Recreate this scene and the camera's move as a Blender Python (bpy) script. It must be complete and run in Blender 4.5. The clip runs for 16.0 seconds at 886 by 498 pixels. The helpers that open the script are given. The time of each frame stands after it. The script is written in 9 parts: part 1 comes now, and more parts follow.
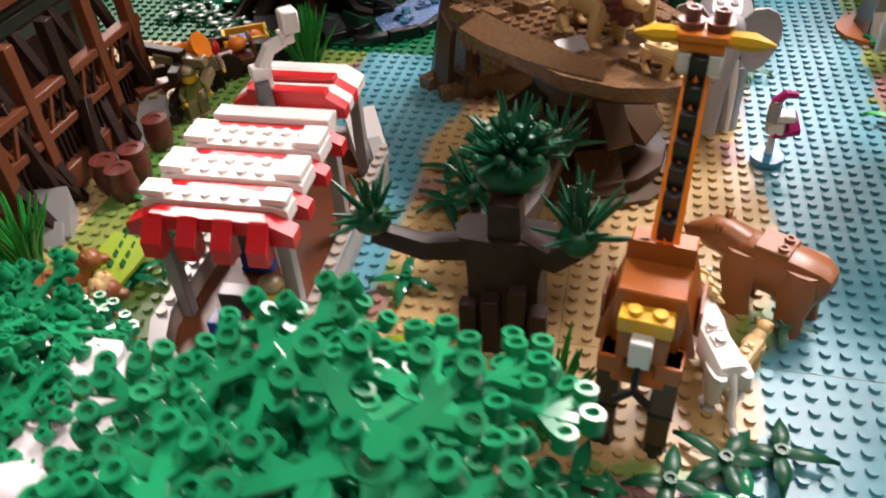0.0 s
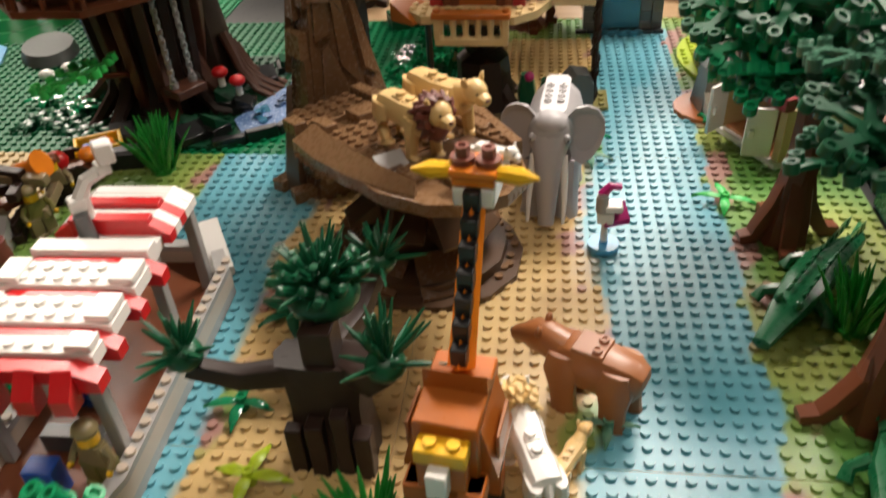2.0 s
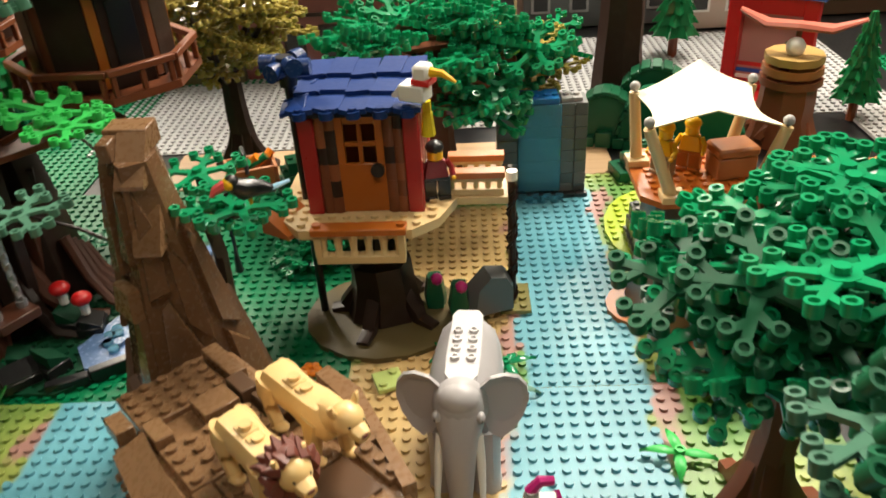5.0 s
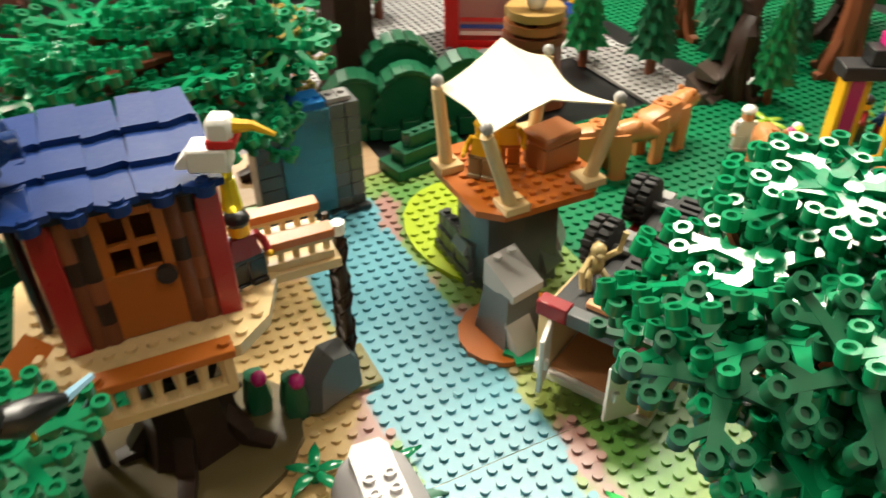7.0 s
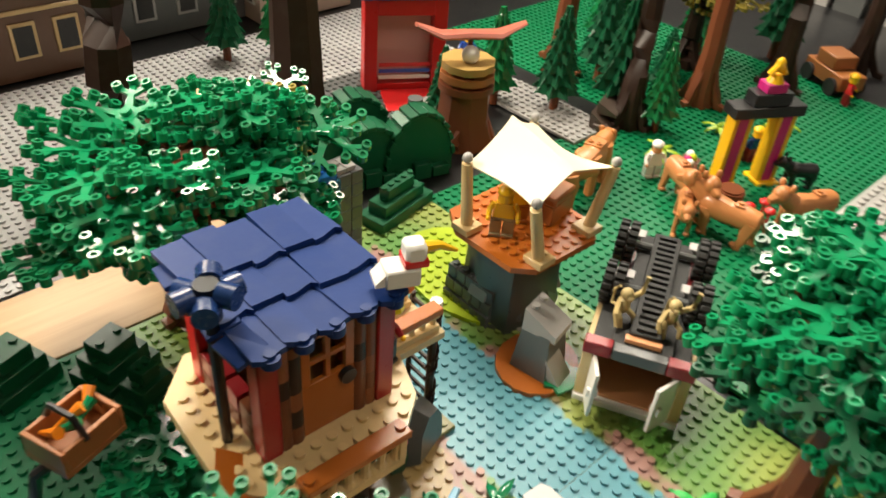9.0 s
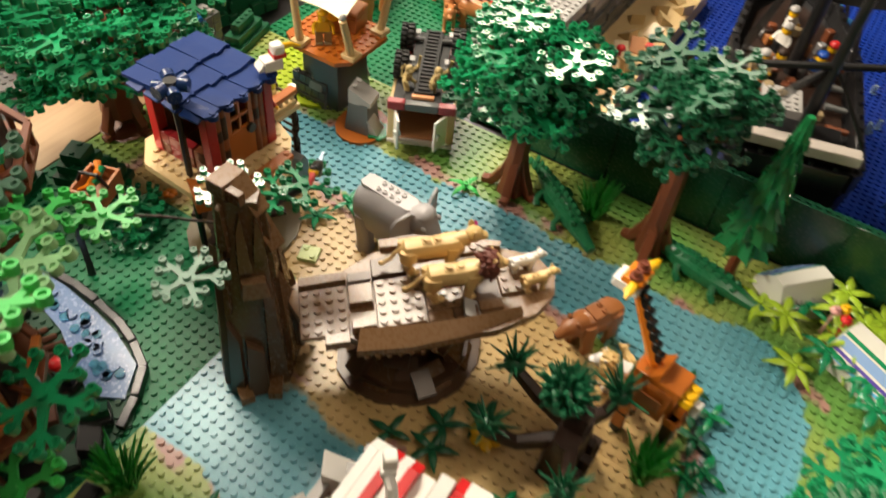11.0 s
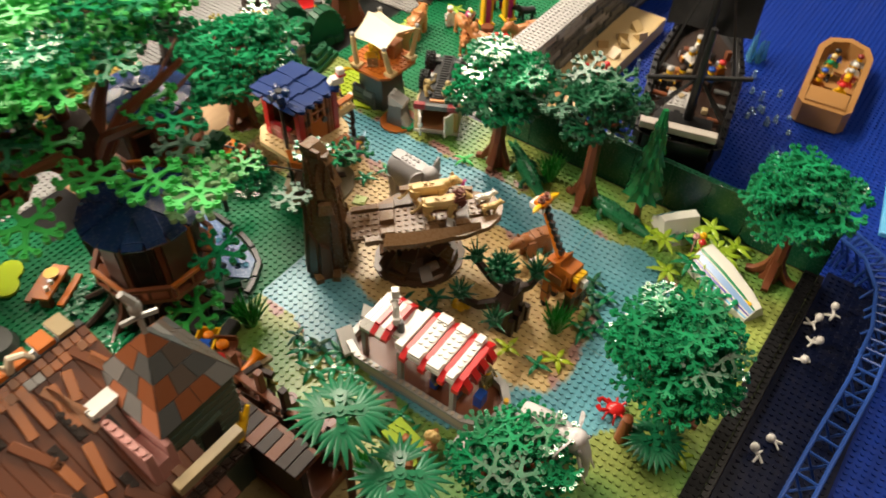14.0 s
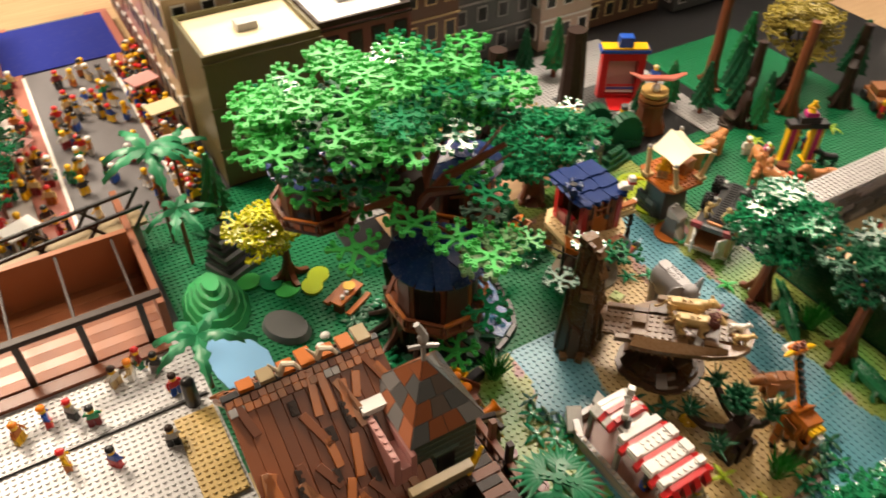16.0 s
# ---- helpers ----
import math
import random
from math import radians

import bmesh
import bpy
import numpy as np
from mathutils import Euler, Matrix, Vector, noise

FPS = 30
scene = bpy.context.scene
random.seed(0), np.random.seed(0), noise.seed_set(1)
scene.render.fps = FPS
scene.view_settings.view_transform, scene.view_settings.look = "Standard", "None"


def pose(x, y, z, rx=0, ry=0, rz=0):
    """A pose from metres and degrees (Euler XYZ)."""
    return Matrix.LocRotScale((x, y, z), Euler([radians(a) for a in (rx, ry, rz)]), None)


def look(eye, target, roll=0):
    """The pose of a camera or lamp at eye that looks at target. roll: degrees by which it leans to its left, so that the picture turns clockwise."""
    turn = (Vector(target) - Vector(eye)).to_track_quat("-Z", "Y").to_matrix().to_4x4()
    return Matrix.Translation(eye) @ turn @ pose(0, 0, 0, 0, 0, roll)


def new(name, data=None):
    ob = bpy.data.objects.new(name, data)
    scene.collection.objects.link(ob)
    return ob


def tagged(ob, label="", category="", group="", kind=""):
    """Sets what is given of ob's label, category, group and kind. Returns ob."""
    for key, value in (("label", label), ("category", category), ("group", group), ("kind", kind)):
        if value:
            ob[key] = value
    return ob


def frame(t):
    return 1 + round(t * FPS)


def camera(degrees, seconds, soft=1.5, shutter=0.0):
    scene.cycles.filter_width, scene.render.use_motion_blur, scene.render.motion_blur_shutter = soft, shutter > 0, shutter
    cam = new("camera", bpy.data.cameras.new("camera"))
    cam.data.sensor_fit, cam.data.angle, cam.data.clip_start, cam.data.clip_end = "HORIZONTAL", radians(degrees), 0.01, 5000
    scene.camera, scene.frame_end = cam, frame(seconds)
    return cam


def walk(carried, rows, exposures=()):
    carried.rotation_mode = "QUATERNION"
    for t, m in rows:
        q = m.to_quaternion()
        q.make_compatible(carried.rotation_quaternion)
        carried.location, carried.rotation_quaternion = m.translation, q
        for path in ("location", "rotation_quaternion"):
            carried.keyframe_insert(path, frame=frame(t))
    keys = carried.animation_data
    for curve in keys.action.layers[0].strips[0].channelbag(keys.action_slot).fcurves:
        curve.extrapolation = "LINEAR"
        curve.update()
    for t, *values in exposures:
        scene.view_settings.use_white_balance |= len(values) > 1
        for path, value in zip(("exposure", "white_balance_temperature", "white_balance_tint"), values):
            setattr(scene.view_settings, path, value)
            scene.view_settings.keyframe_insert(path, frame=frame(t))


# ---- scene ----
cam = camera(59.1, 16.0, 1.7, 0.6)
PATH = [
    (0, (-0.0858, -0.3244, 0.2474), (-0.2840, 0.4158, -0.3951), -3.78),
    (0.5, (-0.0642, -0.3295, 0.2380), (-0.2738, 0.4084, -0.4036), -3.99),
    (1, (-0.0496, -0.3204, 0.2415), (-0.2111, 0.4350, -0.3936), -2.82),
    (1.5, (-0.0442, -0.3149, 0.2573), (-0.1695, 0.4555, -0.3679), -3.46),
    (2, (-0.0403, -0.3018, 0.2691), (-0.1596, 0.4929, -0.3262), -3.78),
    (2.5, (-0.0282, -0.2864, 0.2841), (-0.1434, 0.5332, -0.2771), -4.07),
    (3, (-0.0203, -0.2666, 0.2935), (-0.1217, 0.5674, -0.2489), -3.68),
    (3.5, (-0.0190, -0.2441, 0.2895), (-0.1018, 0.5937, -0.2502), -2.97),
    (4, (-0.0205, -0.2143, 0.2904), (-0.0918, 0.6318, -0.2379), -2.65),
    (4.2, (-0.0201, -0.2042, 0.2915), (-0.0857, 0.6454, -0.2319), -2.60),
    (6.3, (-0.0646, -0.0774, 0.3064), (0.0596, 0.7290, -0.2718), -6.43),
    (6.5, (-0.0726, -0.0619, 0.3009), (0.1140, 0.7255, -0.2867), -5.45),
    (7, (-0.0847, -0.0290, 0.2890), (0.2710, 0.6899, -0.3082), -0.70),
    (7.5, (-0.1104, 0.0036, 0.2866), (0.3425, 0.6654, -0.3110), 1.51),
    (8, (-0.1415, 0.0355, 0.2909), (0.3856, 0.6646, -0.2804), 3.66),
    (8.2, (-0.1525, 0.0450, 0.2939), (0.3870, 0.6713, -0.2689), 4.05),
    (10.3, (-0.3315, -0.0469, 0.4719), (0.2637, 0.3200, -0.2431), 7.06),
    (10.5, (-0.3481, -0.0695, 0.4780), (0.2520, 0.2784, -0.2423), 6.98),
    (11, (-0.3993, -0.1200, 0.4884), (0.1994, 0.1909, -0.2498), 6.76),
    (11.5, (-0.4338, -0.1698, 0.5238), (0.1550, 0.1397, -0.2229), 5.31),
    (12, (-0.4653, -0.2197, 0.5655), (0.1188, 0.0997, -0.1806), 4.21),
    (12.5, (-0.5058, -0.2643, 0.6136), (0.0716, 0.0817, -0.1260), 2.73),
    (13, (-0.5298, -0.2982, 0.6468), (0.0440, 0.0515, -0.0937), 2.19),
    (13.5, (-0.5675, -0.3226, 0.6751), (0.0039, 0.0352, -0.0635), 1.81),
    (14, (-0.6085, -0.3367, 0.7017), (-0.0527, 0.0536, -0.0323), 1.69),
    (14.5, (-0.6544, -0.3518, 0.7348), (-0.0985, 0.0804, 0.0247), 2.18),
    (15, (-0.6949, -0.3673, 0.7584), (-0.1773, 0.1344, 0.0653), 2.82),
    (15.5, (-0.6890, -0.3693, 0.7833), (-0.2447, 0.2180, 0.1068), 1.25),
    (16, (-0.6707, -0.3595, 0.7749), (-0.2921, 0.2785, 0.1044), 0.42),
]
walk(cam, [(t, look(eye, target, roll)) for t, eye, target, roll in PATH], [(0, 0.12, 6000, 23), (2, 0.05, 6300, 14), (3.5,0.22, 6450, 10), (8, 0.05, 6450, 5), (10.5, -0.15, 6800, 10), (14, -0.1, 6850, 10), (15, -0.12, 6900, 12), (16, -0.33, 7050, 15)])

# ---- light: a hall with ceiling lamps over the display table, and added fills ----
S = 0.008  # one stud pitch in metres; all plans below are in studs
world = bpy.data.worlds.new("hall")
world.use_nodes = True
world.node_tree.nodes["Background"].inputs[0].default_value = (0.9, 0.82, 0.72, 1)
world.node_tree.nodes["Background"].inputs[1].default_value = 0.022
scene.world = world
scene.view_settings.exposure = 0.0


def lamp(x, y, z, tx, ty, tz, watts, sx, sy, colour=(1.0, 0.86, 0.68)):
    data = bpy.data.lights.new("ceiling_lamp", "AREA")
    data.shape, data.size, data.size_y, data.energy, data.color = "RECTANGLE", sx, sy, watts, colour
    ob = new("ceiling_lamp", data)
    ob.matrix_world = look((x * S, y * S, z * S), (tx * S, ty * S, tz * S))
    return ob


lamp(66, 126, 205, -5, 5, 0, 50, 0.8, 0.25, (1.0, 0.90, 0.76))
lamp(240, 130, 205, 30, 8, 0, 22, 0.6, 0.3, (1.0, 0.90, 0.76))
lamp(45, 340, 205, 25, 60, 0, 34, 0.7, 0.3, (1.0, 0.90, 0.76))
lamp(-160, 220, 205, -112, 140, 0, 98, 0.9, 0.4, (1.0, 0.88, 0.72))
# Two weak fills added to lift the south faces, not lamps of the hall.
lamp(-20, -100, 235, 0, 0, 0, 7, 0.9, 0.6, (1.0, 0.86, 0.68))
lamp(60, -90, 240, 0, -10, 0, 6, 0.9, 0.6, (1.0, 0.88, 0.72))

# ---- materials ----
MATS = {}


def plastic(name, rgb, rough=0.3, trans=0.0, vary=0.06, metal=0.0, spec=0.5):
    """Glossy moulded plastic with faint scratches, dust and piece-to-piece variation."""
    if name in MATS:
        return MATS[name]
    m = bpy.data.materials.new(name)
    m.use_nodes = True
    nt, b = m.node_tree, m.node_tree.nodes["Principled BSDF"]
    b.inputs["Metallic"].default_value = metal
    info, geo, mix = nt.nodes.new("ShaderNodeObjectInfo"), nt.nodes.new("ShaderNodeNewGeometry"), nt.nodes.new("ShaderNodeMix")
    add = nt.nodes.new("ShaderNodeMath")
    add.operation = "ADD"
    nt.links.new(info.outputs["Random"], add.inputs[0])
    nt.links.new(geo.outputs["Random Per Island"], add.inputs[1])
    half = nt.nodes.new("ShaderNodeMath")
    half.operation = "MULTIPLY"
    half.inputs[1].default_value = 0.5
    nt.links.new(add.outputs[0], half.inputs[0])
    mix.data_type = "RGBA"
    mix.inputs[6].default_value = (*[c * (1 - 2 * vary) for c in rgb], 1)
    mix.inputs[7].default_value = (*[min(1, c * (1 + 2 * vary) + 0.004 * vary) for c in rgb], 1)
    nt.links.new(half.outputs[0], mix.inputs[0])
    tc, dust = nt.nodes.new("ShaderNodeTexCoord"), nt.nodes.new("ShaderNodeTexNoise")
    dust.inputs["Scale"].default_value, dust.inputs["Detail"].default_value = 90, 5
    nt.links.new(tc.outputs["Object"], dust.inputs["Vector"])
    veil = nt.nodes.new("ShaderNodeMix")
    veil.data_type = "RGBA"
    ramp = nt.nodes.new("ShaderNodeMapRange")
    ramp.inputs[1].default_value, ramp.inputs[2].default_value, ramp.inputs[3].default_value, ramp.inputs[4].default_value = 0.5, 0.9, 0.0, 0.05
    nt.links.new(dust.outputs[0], ramp.inputs[0])
    nt.links.new(ramp.outputs[0], veil.inputs[0])
    nt.links.new(mix.outputs[2], veil.inputs[6])
    veil.inputs[7].default_value = (0.32, 0.29, 0.25, 1)
    nt.links.new(veil.outputs[2], b.inputs["Base Color"])
    fine = nt.nodes.new("ShaderNodeTexNoise")
    fine.inputs["Scale"].default_value, fine.inputs["Detail"].default_value = 400, 3
    nt.links.new(tc.outputs["Object"], fine.inputs["Vector"])
    rr = nt.nodes.new("ShaderNodeMapRange")
    rr.inputs[3].default_value, rr.inputs[4].default_value = max(0.05, rough - 0.07), rough + 0.09
    nt.links.new(fine.outputs[0], rr.inputs[0])
    nt.links.new(rr.outputs[0], b.inputs["Roughness"])
    bump = nt.nodes.new("ShaderNodeBump")
    bump.inputs["Strength"].default_value, bump.inputs["Distance"].default_value = 0.12, 0.0003
    nt.links.new(fine.outputs[0], bump.inputs["Height"])
    nt.links.new(bump.outputs[0], b.inputs["Normal"])
    b.inputs["IOR"].default_value = 1.53
    b.inputs["Specular IOR Level"].default_value = spec
    if trans:
        b.inputs["Transmission Weight"].default_value = trans
    MATS[name] = m
    return m


def printed(name, rough, spec):
    """Studded plate whose landscape is printed on it, colours held per point of the plate."""
    m = plastic(name, (1, 1, 1), rough, spec=spec)
    nt, b = m.node_tree, m.node_tree.nodes["Principled BSDF"]
    at = nt.nodes.new("ShaderNodeAttribute")
    at.attribute_name = "print"
    veil = [n for n in nt.nodes if n.type == "MIX" and n.inputs[7].default_value[0] < 0.33][0]
    nt.links.new(at.outputs["Color"], veil.inputs[6])
    return m


BROWN = plastic("reddish_brown", (0.165, 0.050, 0.021), 0.35, spec=.3)
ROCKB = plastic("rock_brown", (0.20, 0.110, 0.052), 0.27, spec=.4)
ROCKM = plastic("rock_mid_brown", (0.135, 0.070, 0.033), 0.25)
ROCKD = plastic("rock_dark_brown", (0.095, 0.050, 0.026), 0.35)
DBROWN = plastic("dark_brown", (0.026, 0.013, 0.009), 0.4, spec=.25)
GREEN = plastic("leaf_green", (0.007, 0.215, 0.083), 0.15, vary=0.12)
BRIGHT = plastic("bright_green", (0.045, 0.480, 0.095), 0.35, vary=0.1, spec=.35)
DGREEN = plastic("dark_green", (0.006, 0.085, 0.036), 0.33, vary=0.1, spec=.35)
GRASS = plastic("grass_green", (0.020, 0.260, 0.035), 0.28, vary=0.1)
SANDG = plastic("sand_green", (0.085, 0.22, 0.145), 0.4, vary=0.1, spec=.35)
LIME = plastic("lime", (0.42, 0.55, 0.02))
OLIVE = plastic("olive", (0.19, 0.17, 0.045), vary=0.1)
TAN = plastic("tan", (0.63, 0.46, 0.23))
DTAN = plastic("dark_tan", (0.29, 0.22, 0.12))
WHITE = plastic("white", (0.80, 0.78, 0.74), vary=0.02)
RED = plastic("red", (0.58, 0.014, 0.016))
DRED = plastic("dark_red", (0.22, 0.010, 0.014))
ORANGE = plastic("dark_orange", (0.42, 0.115, 0.014))
BORANGE = plastic("bright_orange", (0.80, 0.22, 0.010))
YELLOW = plastic("yellow", (0.80, 0.46, 0.010))
BLACK = plastic("black", (0.010, 0.010, 0.011), vary=0.02)
GREY = plastic("light_grey", (0.35, 0.34, 0.33))
DGREY = plastic("dark_grey", (0.095, 0.100, 0.100))
BLUE = plastic("blue", (0.010, 0.075, 0.40))
DBLUE = plastic("dark_blue", (0.010, 0.035, 0.135), 0.25)
LBLUE = plastic("azure", (0.10, 0.42, 0.72))
MAGENTA = plastic("magenta", (0.45, 0.010, 0.16))
PINK = plastic("pink", (0.62, 0.32, 0.30))
NOUGAT = plastic("nougat", (0.60, 0.27, 0.12), 0.35)
BEAR = plastic("bear_brown", (0.32, 0.115, 0.035), 0.35)
LION = plastic("lion_tan", (0.70, 0.48, 0.20), 0.35)
ELE = plastic("elephant_grey", (0.42, 0.40, 0.41), 0.4)
CREAM = plastic("cream_cloth", (0.80, 0.72, 0.52), 0.7)
TBLUE = plastic("clear_blue", (0.15, 0.52, 0.72), 0.08, 0.75)
TYELL = plastic("clear_yellow", (0.85, 0.75, 0.05), 0.1, 0.5)
TGREEN = plastic("clear_green", (0.03, 0.35, 0.12), 0.1, 0.3)
SANDBLUE = plastic("sand_blue_water", (0.13, 0.22, 0.42), 0.25, 0.25, spec=.35)
STEEL = plastic("flat_silver", (0.40, 0.40, 0.41), 0.3, metal=0.6)
RUBBER = plastic("rubber", (0.012, 0.012, 0.012), 0.6)
PRINT, PLAINP = printed("printed_plate", 0.34, 0.45), printed("worn_plate", 0.42, 0.2)


# ---- mesh helpers, in studs ----
class Geo:
    def __init__(self):
        self.v, self.f, self.m, self.slot = [], [], [], 0

    def use(self, slot):
        self.slot = slot
        return self

    def raw(self, verts, faces, M=None):
        n = len(self.v)
        self.v += [tuple(M @ Vector(p)) for p in verts] if M else [tuple(p) for p in verts]
        self.f += [tuple(i + n for i in f) for f in faces]
        self.m += [self.slot] * len(faces)
        return self

    def add(self, other, M=None):
        keep = self.slot
        n = len(self.v)
        self.v += [tuple(M @ Vector(p)) for p in other.v] if M else other.v
        self.f += [tuple(i + n for i in f) for f in other.f]
        self.m += other.m
        self.slot = keep
        return self

    def box(self, x0, y0, z0, x1, y1, z1, c=0.05, M=None):
        """A box with its edges broken by c."""
        v, f = [], []
        for sx in (0, 1):
            for sy in (0, 1):
                for sz in (0, 1):
                    X, Y, Z = (x0, x1)[sx], (y0, y1)[sy], (z0, z1)[sz]
                    dx, dy, dz = (c, -c)[sx], (c, -c)[sy], (c, -c)[sz]
                    v += [(X, Y + dy, Z + dz), (X + dx, Y, Z + dz), (X + dx, Y + dy, Z)]
        q = lambda a, b, d: 3 * (4 * a + 2 * b + d)
        for s in (0, 1):
            f.append([q(s, 0, 0), q(s, 1, 0), q(s, 1, 1), q(s, 0, 1)][:: 1 if s == 0 else -1][::-1])
            f.append([q(0, s, 0) + 1, q(1, s, 0) + 1, q(1, s, 1) + 1, q(0, s, 1) + 1][:: 1 if s == 0 else -1])
            f.append([q(0, 0, s) + 2, q(0, 1, s) + 2, q(1, 1, s) + 2, q(1, 0, s) + 2][:: 1 if s == 0 else -1])
        for a in (0, 1):
            for b in (0, 1):
                f.append([q(a, b, 0), q(a, b, 1), q(a, b, 1) + 1, q(a, b, 0) + 1])
                f.append([q(a, 0, b), q(a, 1, b), q(a, 1, b) + 2, q(a, 0, b) + 2])
                f.append([q(0, a, b) + 1, q(1, a, b) + 1, q(1, a, b) + 2, q(0, a, b) + 2])
                for d in (0, 1):
                    f.append([q(a, b, d), q(a, b, d) + 1, q(a, b, d) + 2])
        return self.raw(v, f, M)

    def cyl(self, x, y, z0, z1, r, n=10, r2=None, M=None, cap=True):
        r2 = r if r2 is None else r2
        v = [(x + R * math.cos(6.2832 * i / n), y + R * math.sin(6.2832 * i / n), z) for z, R in ((z0, r), (z1, r2)) for i in range(n)]
        f = [(i, (i + 1) % n, n + (i + 1) % n, n + i) for i in range(n)]
        if cap:
            f += [tuple(range(n))[::-1], tuple(range(n, 2 * n))]
        return self.raw(v, f, M)

    def stud(self, x, y, z, n=10, M=None):
        return self.cyl(x, y, z - 0.02, z + 0.21, 0.3, n, 0.29, M)

    def knob(self, x, y, z0, z1, r=0.33, n=8, M=None):
        """A hollow stud: a short tube with a sunk middle."""
        ring = lambda R, z: [(x + R * math.cos(6.2832 * i / n), y + R * math.sin(6.2832 * i / n), z) for i in range(n)]
        v = ring(r, z0) + ring(r, z1) + ring(r * 0.56, z1) + ring(r * 0.5, z1 - 0.13)
        f = [(k * n + i, k * n + (i + 1) % n, (k + 1) * n + (i + 1) % n, (k + 1) * n + i) for k in range(3) for i in range(n)]
        f += [tuple(range(n))[::-1], tuple(range(3 * n, 4 * n))]
        return self.raw(v, f, M)

    def prism(self, pts, z0, z1, M=None, inset=0.0):
        n = len(pts)
        cx, cy = sum(p[0] for p in pts) / n, sum(p[1] for p in pts) / n
        up = [(cx + (x - cx) * (1 - inset), cy + (y - cy) * (1 - inset)) for x, y in pts]
        v = [(x, y, z0) for x, y in pts] + [(x, y, z1) for x, y in up]
        f = [(i, (i + 1) % n, n + (i + 1) % n, n + i) for i in range(n)] + [tuple(range(n))[::-1], tuple(range(n, 2 * n))]
        return self.raw(v, f, M)

    def wedge(self, x0, y0, z0, x1, y1, z1, lip=0.15, M=None):
        """A slope brick: full height along y1, falling to a lip along y0."""
        v = [(x0, y0, z0), (x1, y0, z0), (x1, y1, z0), (x0, y1, z0), (x0, y0, z0 + lip), (x1, y0, z0 + lip), (x1, y1, z1), (x0, y1, z1)]
        return self.raw(v, [(3, 2, 1, 0), (4, 5, 6, 7), (0, 1, 5, 4), (1, 2, 6, 5), (2, 3, 7, 6), (3, 0, 4, 7)], M)

    def ell(self, x, y, z, a, b, c, n=12, k=8, M=None):
        v = [(x, y, z - c)]
        for j in range(1, k):
            t = math.pi * j / k - math.pi / 2
            v += [(x + a * math.cos(t) * math.cos(6.2832 * i / n), y + b * math.cos(t) * math.sin(6.2832 * i / n), z + c * math.sin(t)) for i in range(n)]
        v.append((x, y, z + c))
        f = [(0, 1 + (i + 1) % n, 1 + i) for i in range(n)]
        f += [(1 + j * n + i, 1 + j * n + (i + 1) % n, 1 + (j + 1) * n + (i + 1) % n, 1 + (j + 1) * n + i) for j in range(k - 2) for i in range(n)]
        top = len(v) - 1
        f += [(1 + (k - 2) * n + i, 1 + (k - 2) * n + (i + 1) % n, top) for i in range(n)]
        return self.raw(v, f, M)

    def loft(self, secs, n=10, e=2.5, M=None):
        """A skin over cross-sections (x, y, z, half width, half height) that stand across the way from one to the next."""
        rings = []
        for i, (x, y, z, a, b) in enumerate(secs):
            p, q = Vector(secs[max(i - 1, 0)][:3]), Vector(secs[min(i + 1, len(secs) - 1)][:3])
            d = (q - p).normalized()
            side = d.cross(Vector((0, 0, 1)))
            side = Vector((0, 1, 0)) if side.length < 0.2 else side.normalized()
            if side.y > 0.01 or (abs(side.y) <= 0.01 and side.x < 0):
                pass
            else:
                side = -side
            up = side.cross(d)
            up = up if (up.z > 0.05 or abs(up.z) <= 0.05) else -up
            ring = []
            for k in range(n):
                t = 6.2832 * k / n
                c, s = math.cos(t), math.sin(t)
                w = (abs(c) ** e + abs(s) ** e) ** (-1 / e)
                ring.append(Vector((x, y, z)) + side * (a * c * w) + up * (b * s * w))
            rings.append(ring)
        v = [p for r in rings for p in r]
        m = len(rings)
        f = [(j * n + i, j * n + (i + 1) % n, (j + 1) * n + (i + 1) % n, (j + 1) * n + i) for j in range(m - 1) for i in range(n)]
        f += [tuple(range(n))[::-1], tuple(range((m - 1) * n, m * n))]
        return self.raw(v, f, M)

    def tube(self, pts, r0, r1=None, n=7, M=None):
        r1 = r0 if r1 is None else r1
        k = max(len(pts) - 1, 1)
        return self.loft([(*p, r0 + (r1 - r0) * i / k, r0 + (r1 - r0) * i / k) for i, p in enumerate(pts)], n, 2.0, M)


def mesh_of(name, g, mats, colours=None):
    me = bpy.data.meshes.new(name)
    me.from_pydata([(x * S, y * S, z * S) for x, y, z in g.v], [], g.f)
    for m in mats if isinstance(mats, (list, tuple)) else [mats]:
        me.materials.append(m)
    me.polygons.foreach_set("material_index", g.m)
    if colours is not None:
        at = me.color_attributes.new("print", "FLOAT_COLOR", "POINT")
        at.data.foreach_set("color", np.asarray(colours, dtype=np.float32).ravel())
    bm = bmesh.new()
    bm.from_mesh(me)
    bmesh.ops.recalc_face_normals(bm, faces=bm.faces)
    bm.to_mesh(me)
    bm.free()
    me.polygons.foreach_set("use_smooth", [True] * len(me.polygons))
    me.set_sharp_from_angle(angle=radians(38))
    return me


def thing(name, label, category, x=0, y=0, z=0, rz=0, group="", kind="", rx=0, ry=0):
    ob = new(name)
    ob.empty_display_size = 0.01
    ob.matrix_basis = pose(x * S, y * S, z * S, rx, ry, rz)
    return tagged(ob, label, category, group, kind)


def part(name, g, mats, parent=None, label="", M=None, kind=""):
    me = g if isinstance(g, bpy.types.Mesh) else mesh_of(name, g, mats)
    ob = new(name, me)
    if parent:
        ob.parent = parent
    if M is not None:
        ob.matrix_basis = M
    return tagged(ob, label, kind=kind)


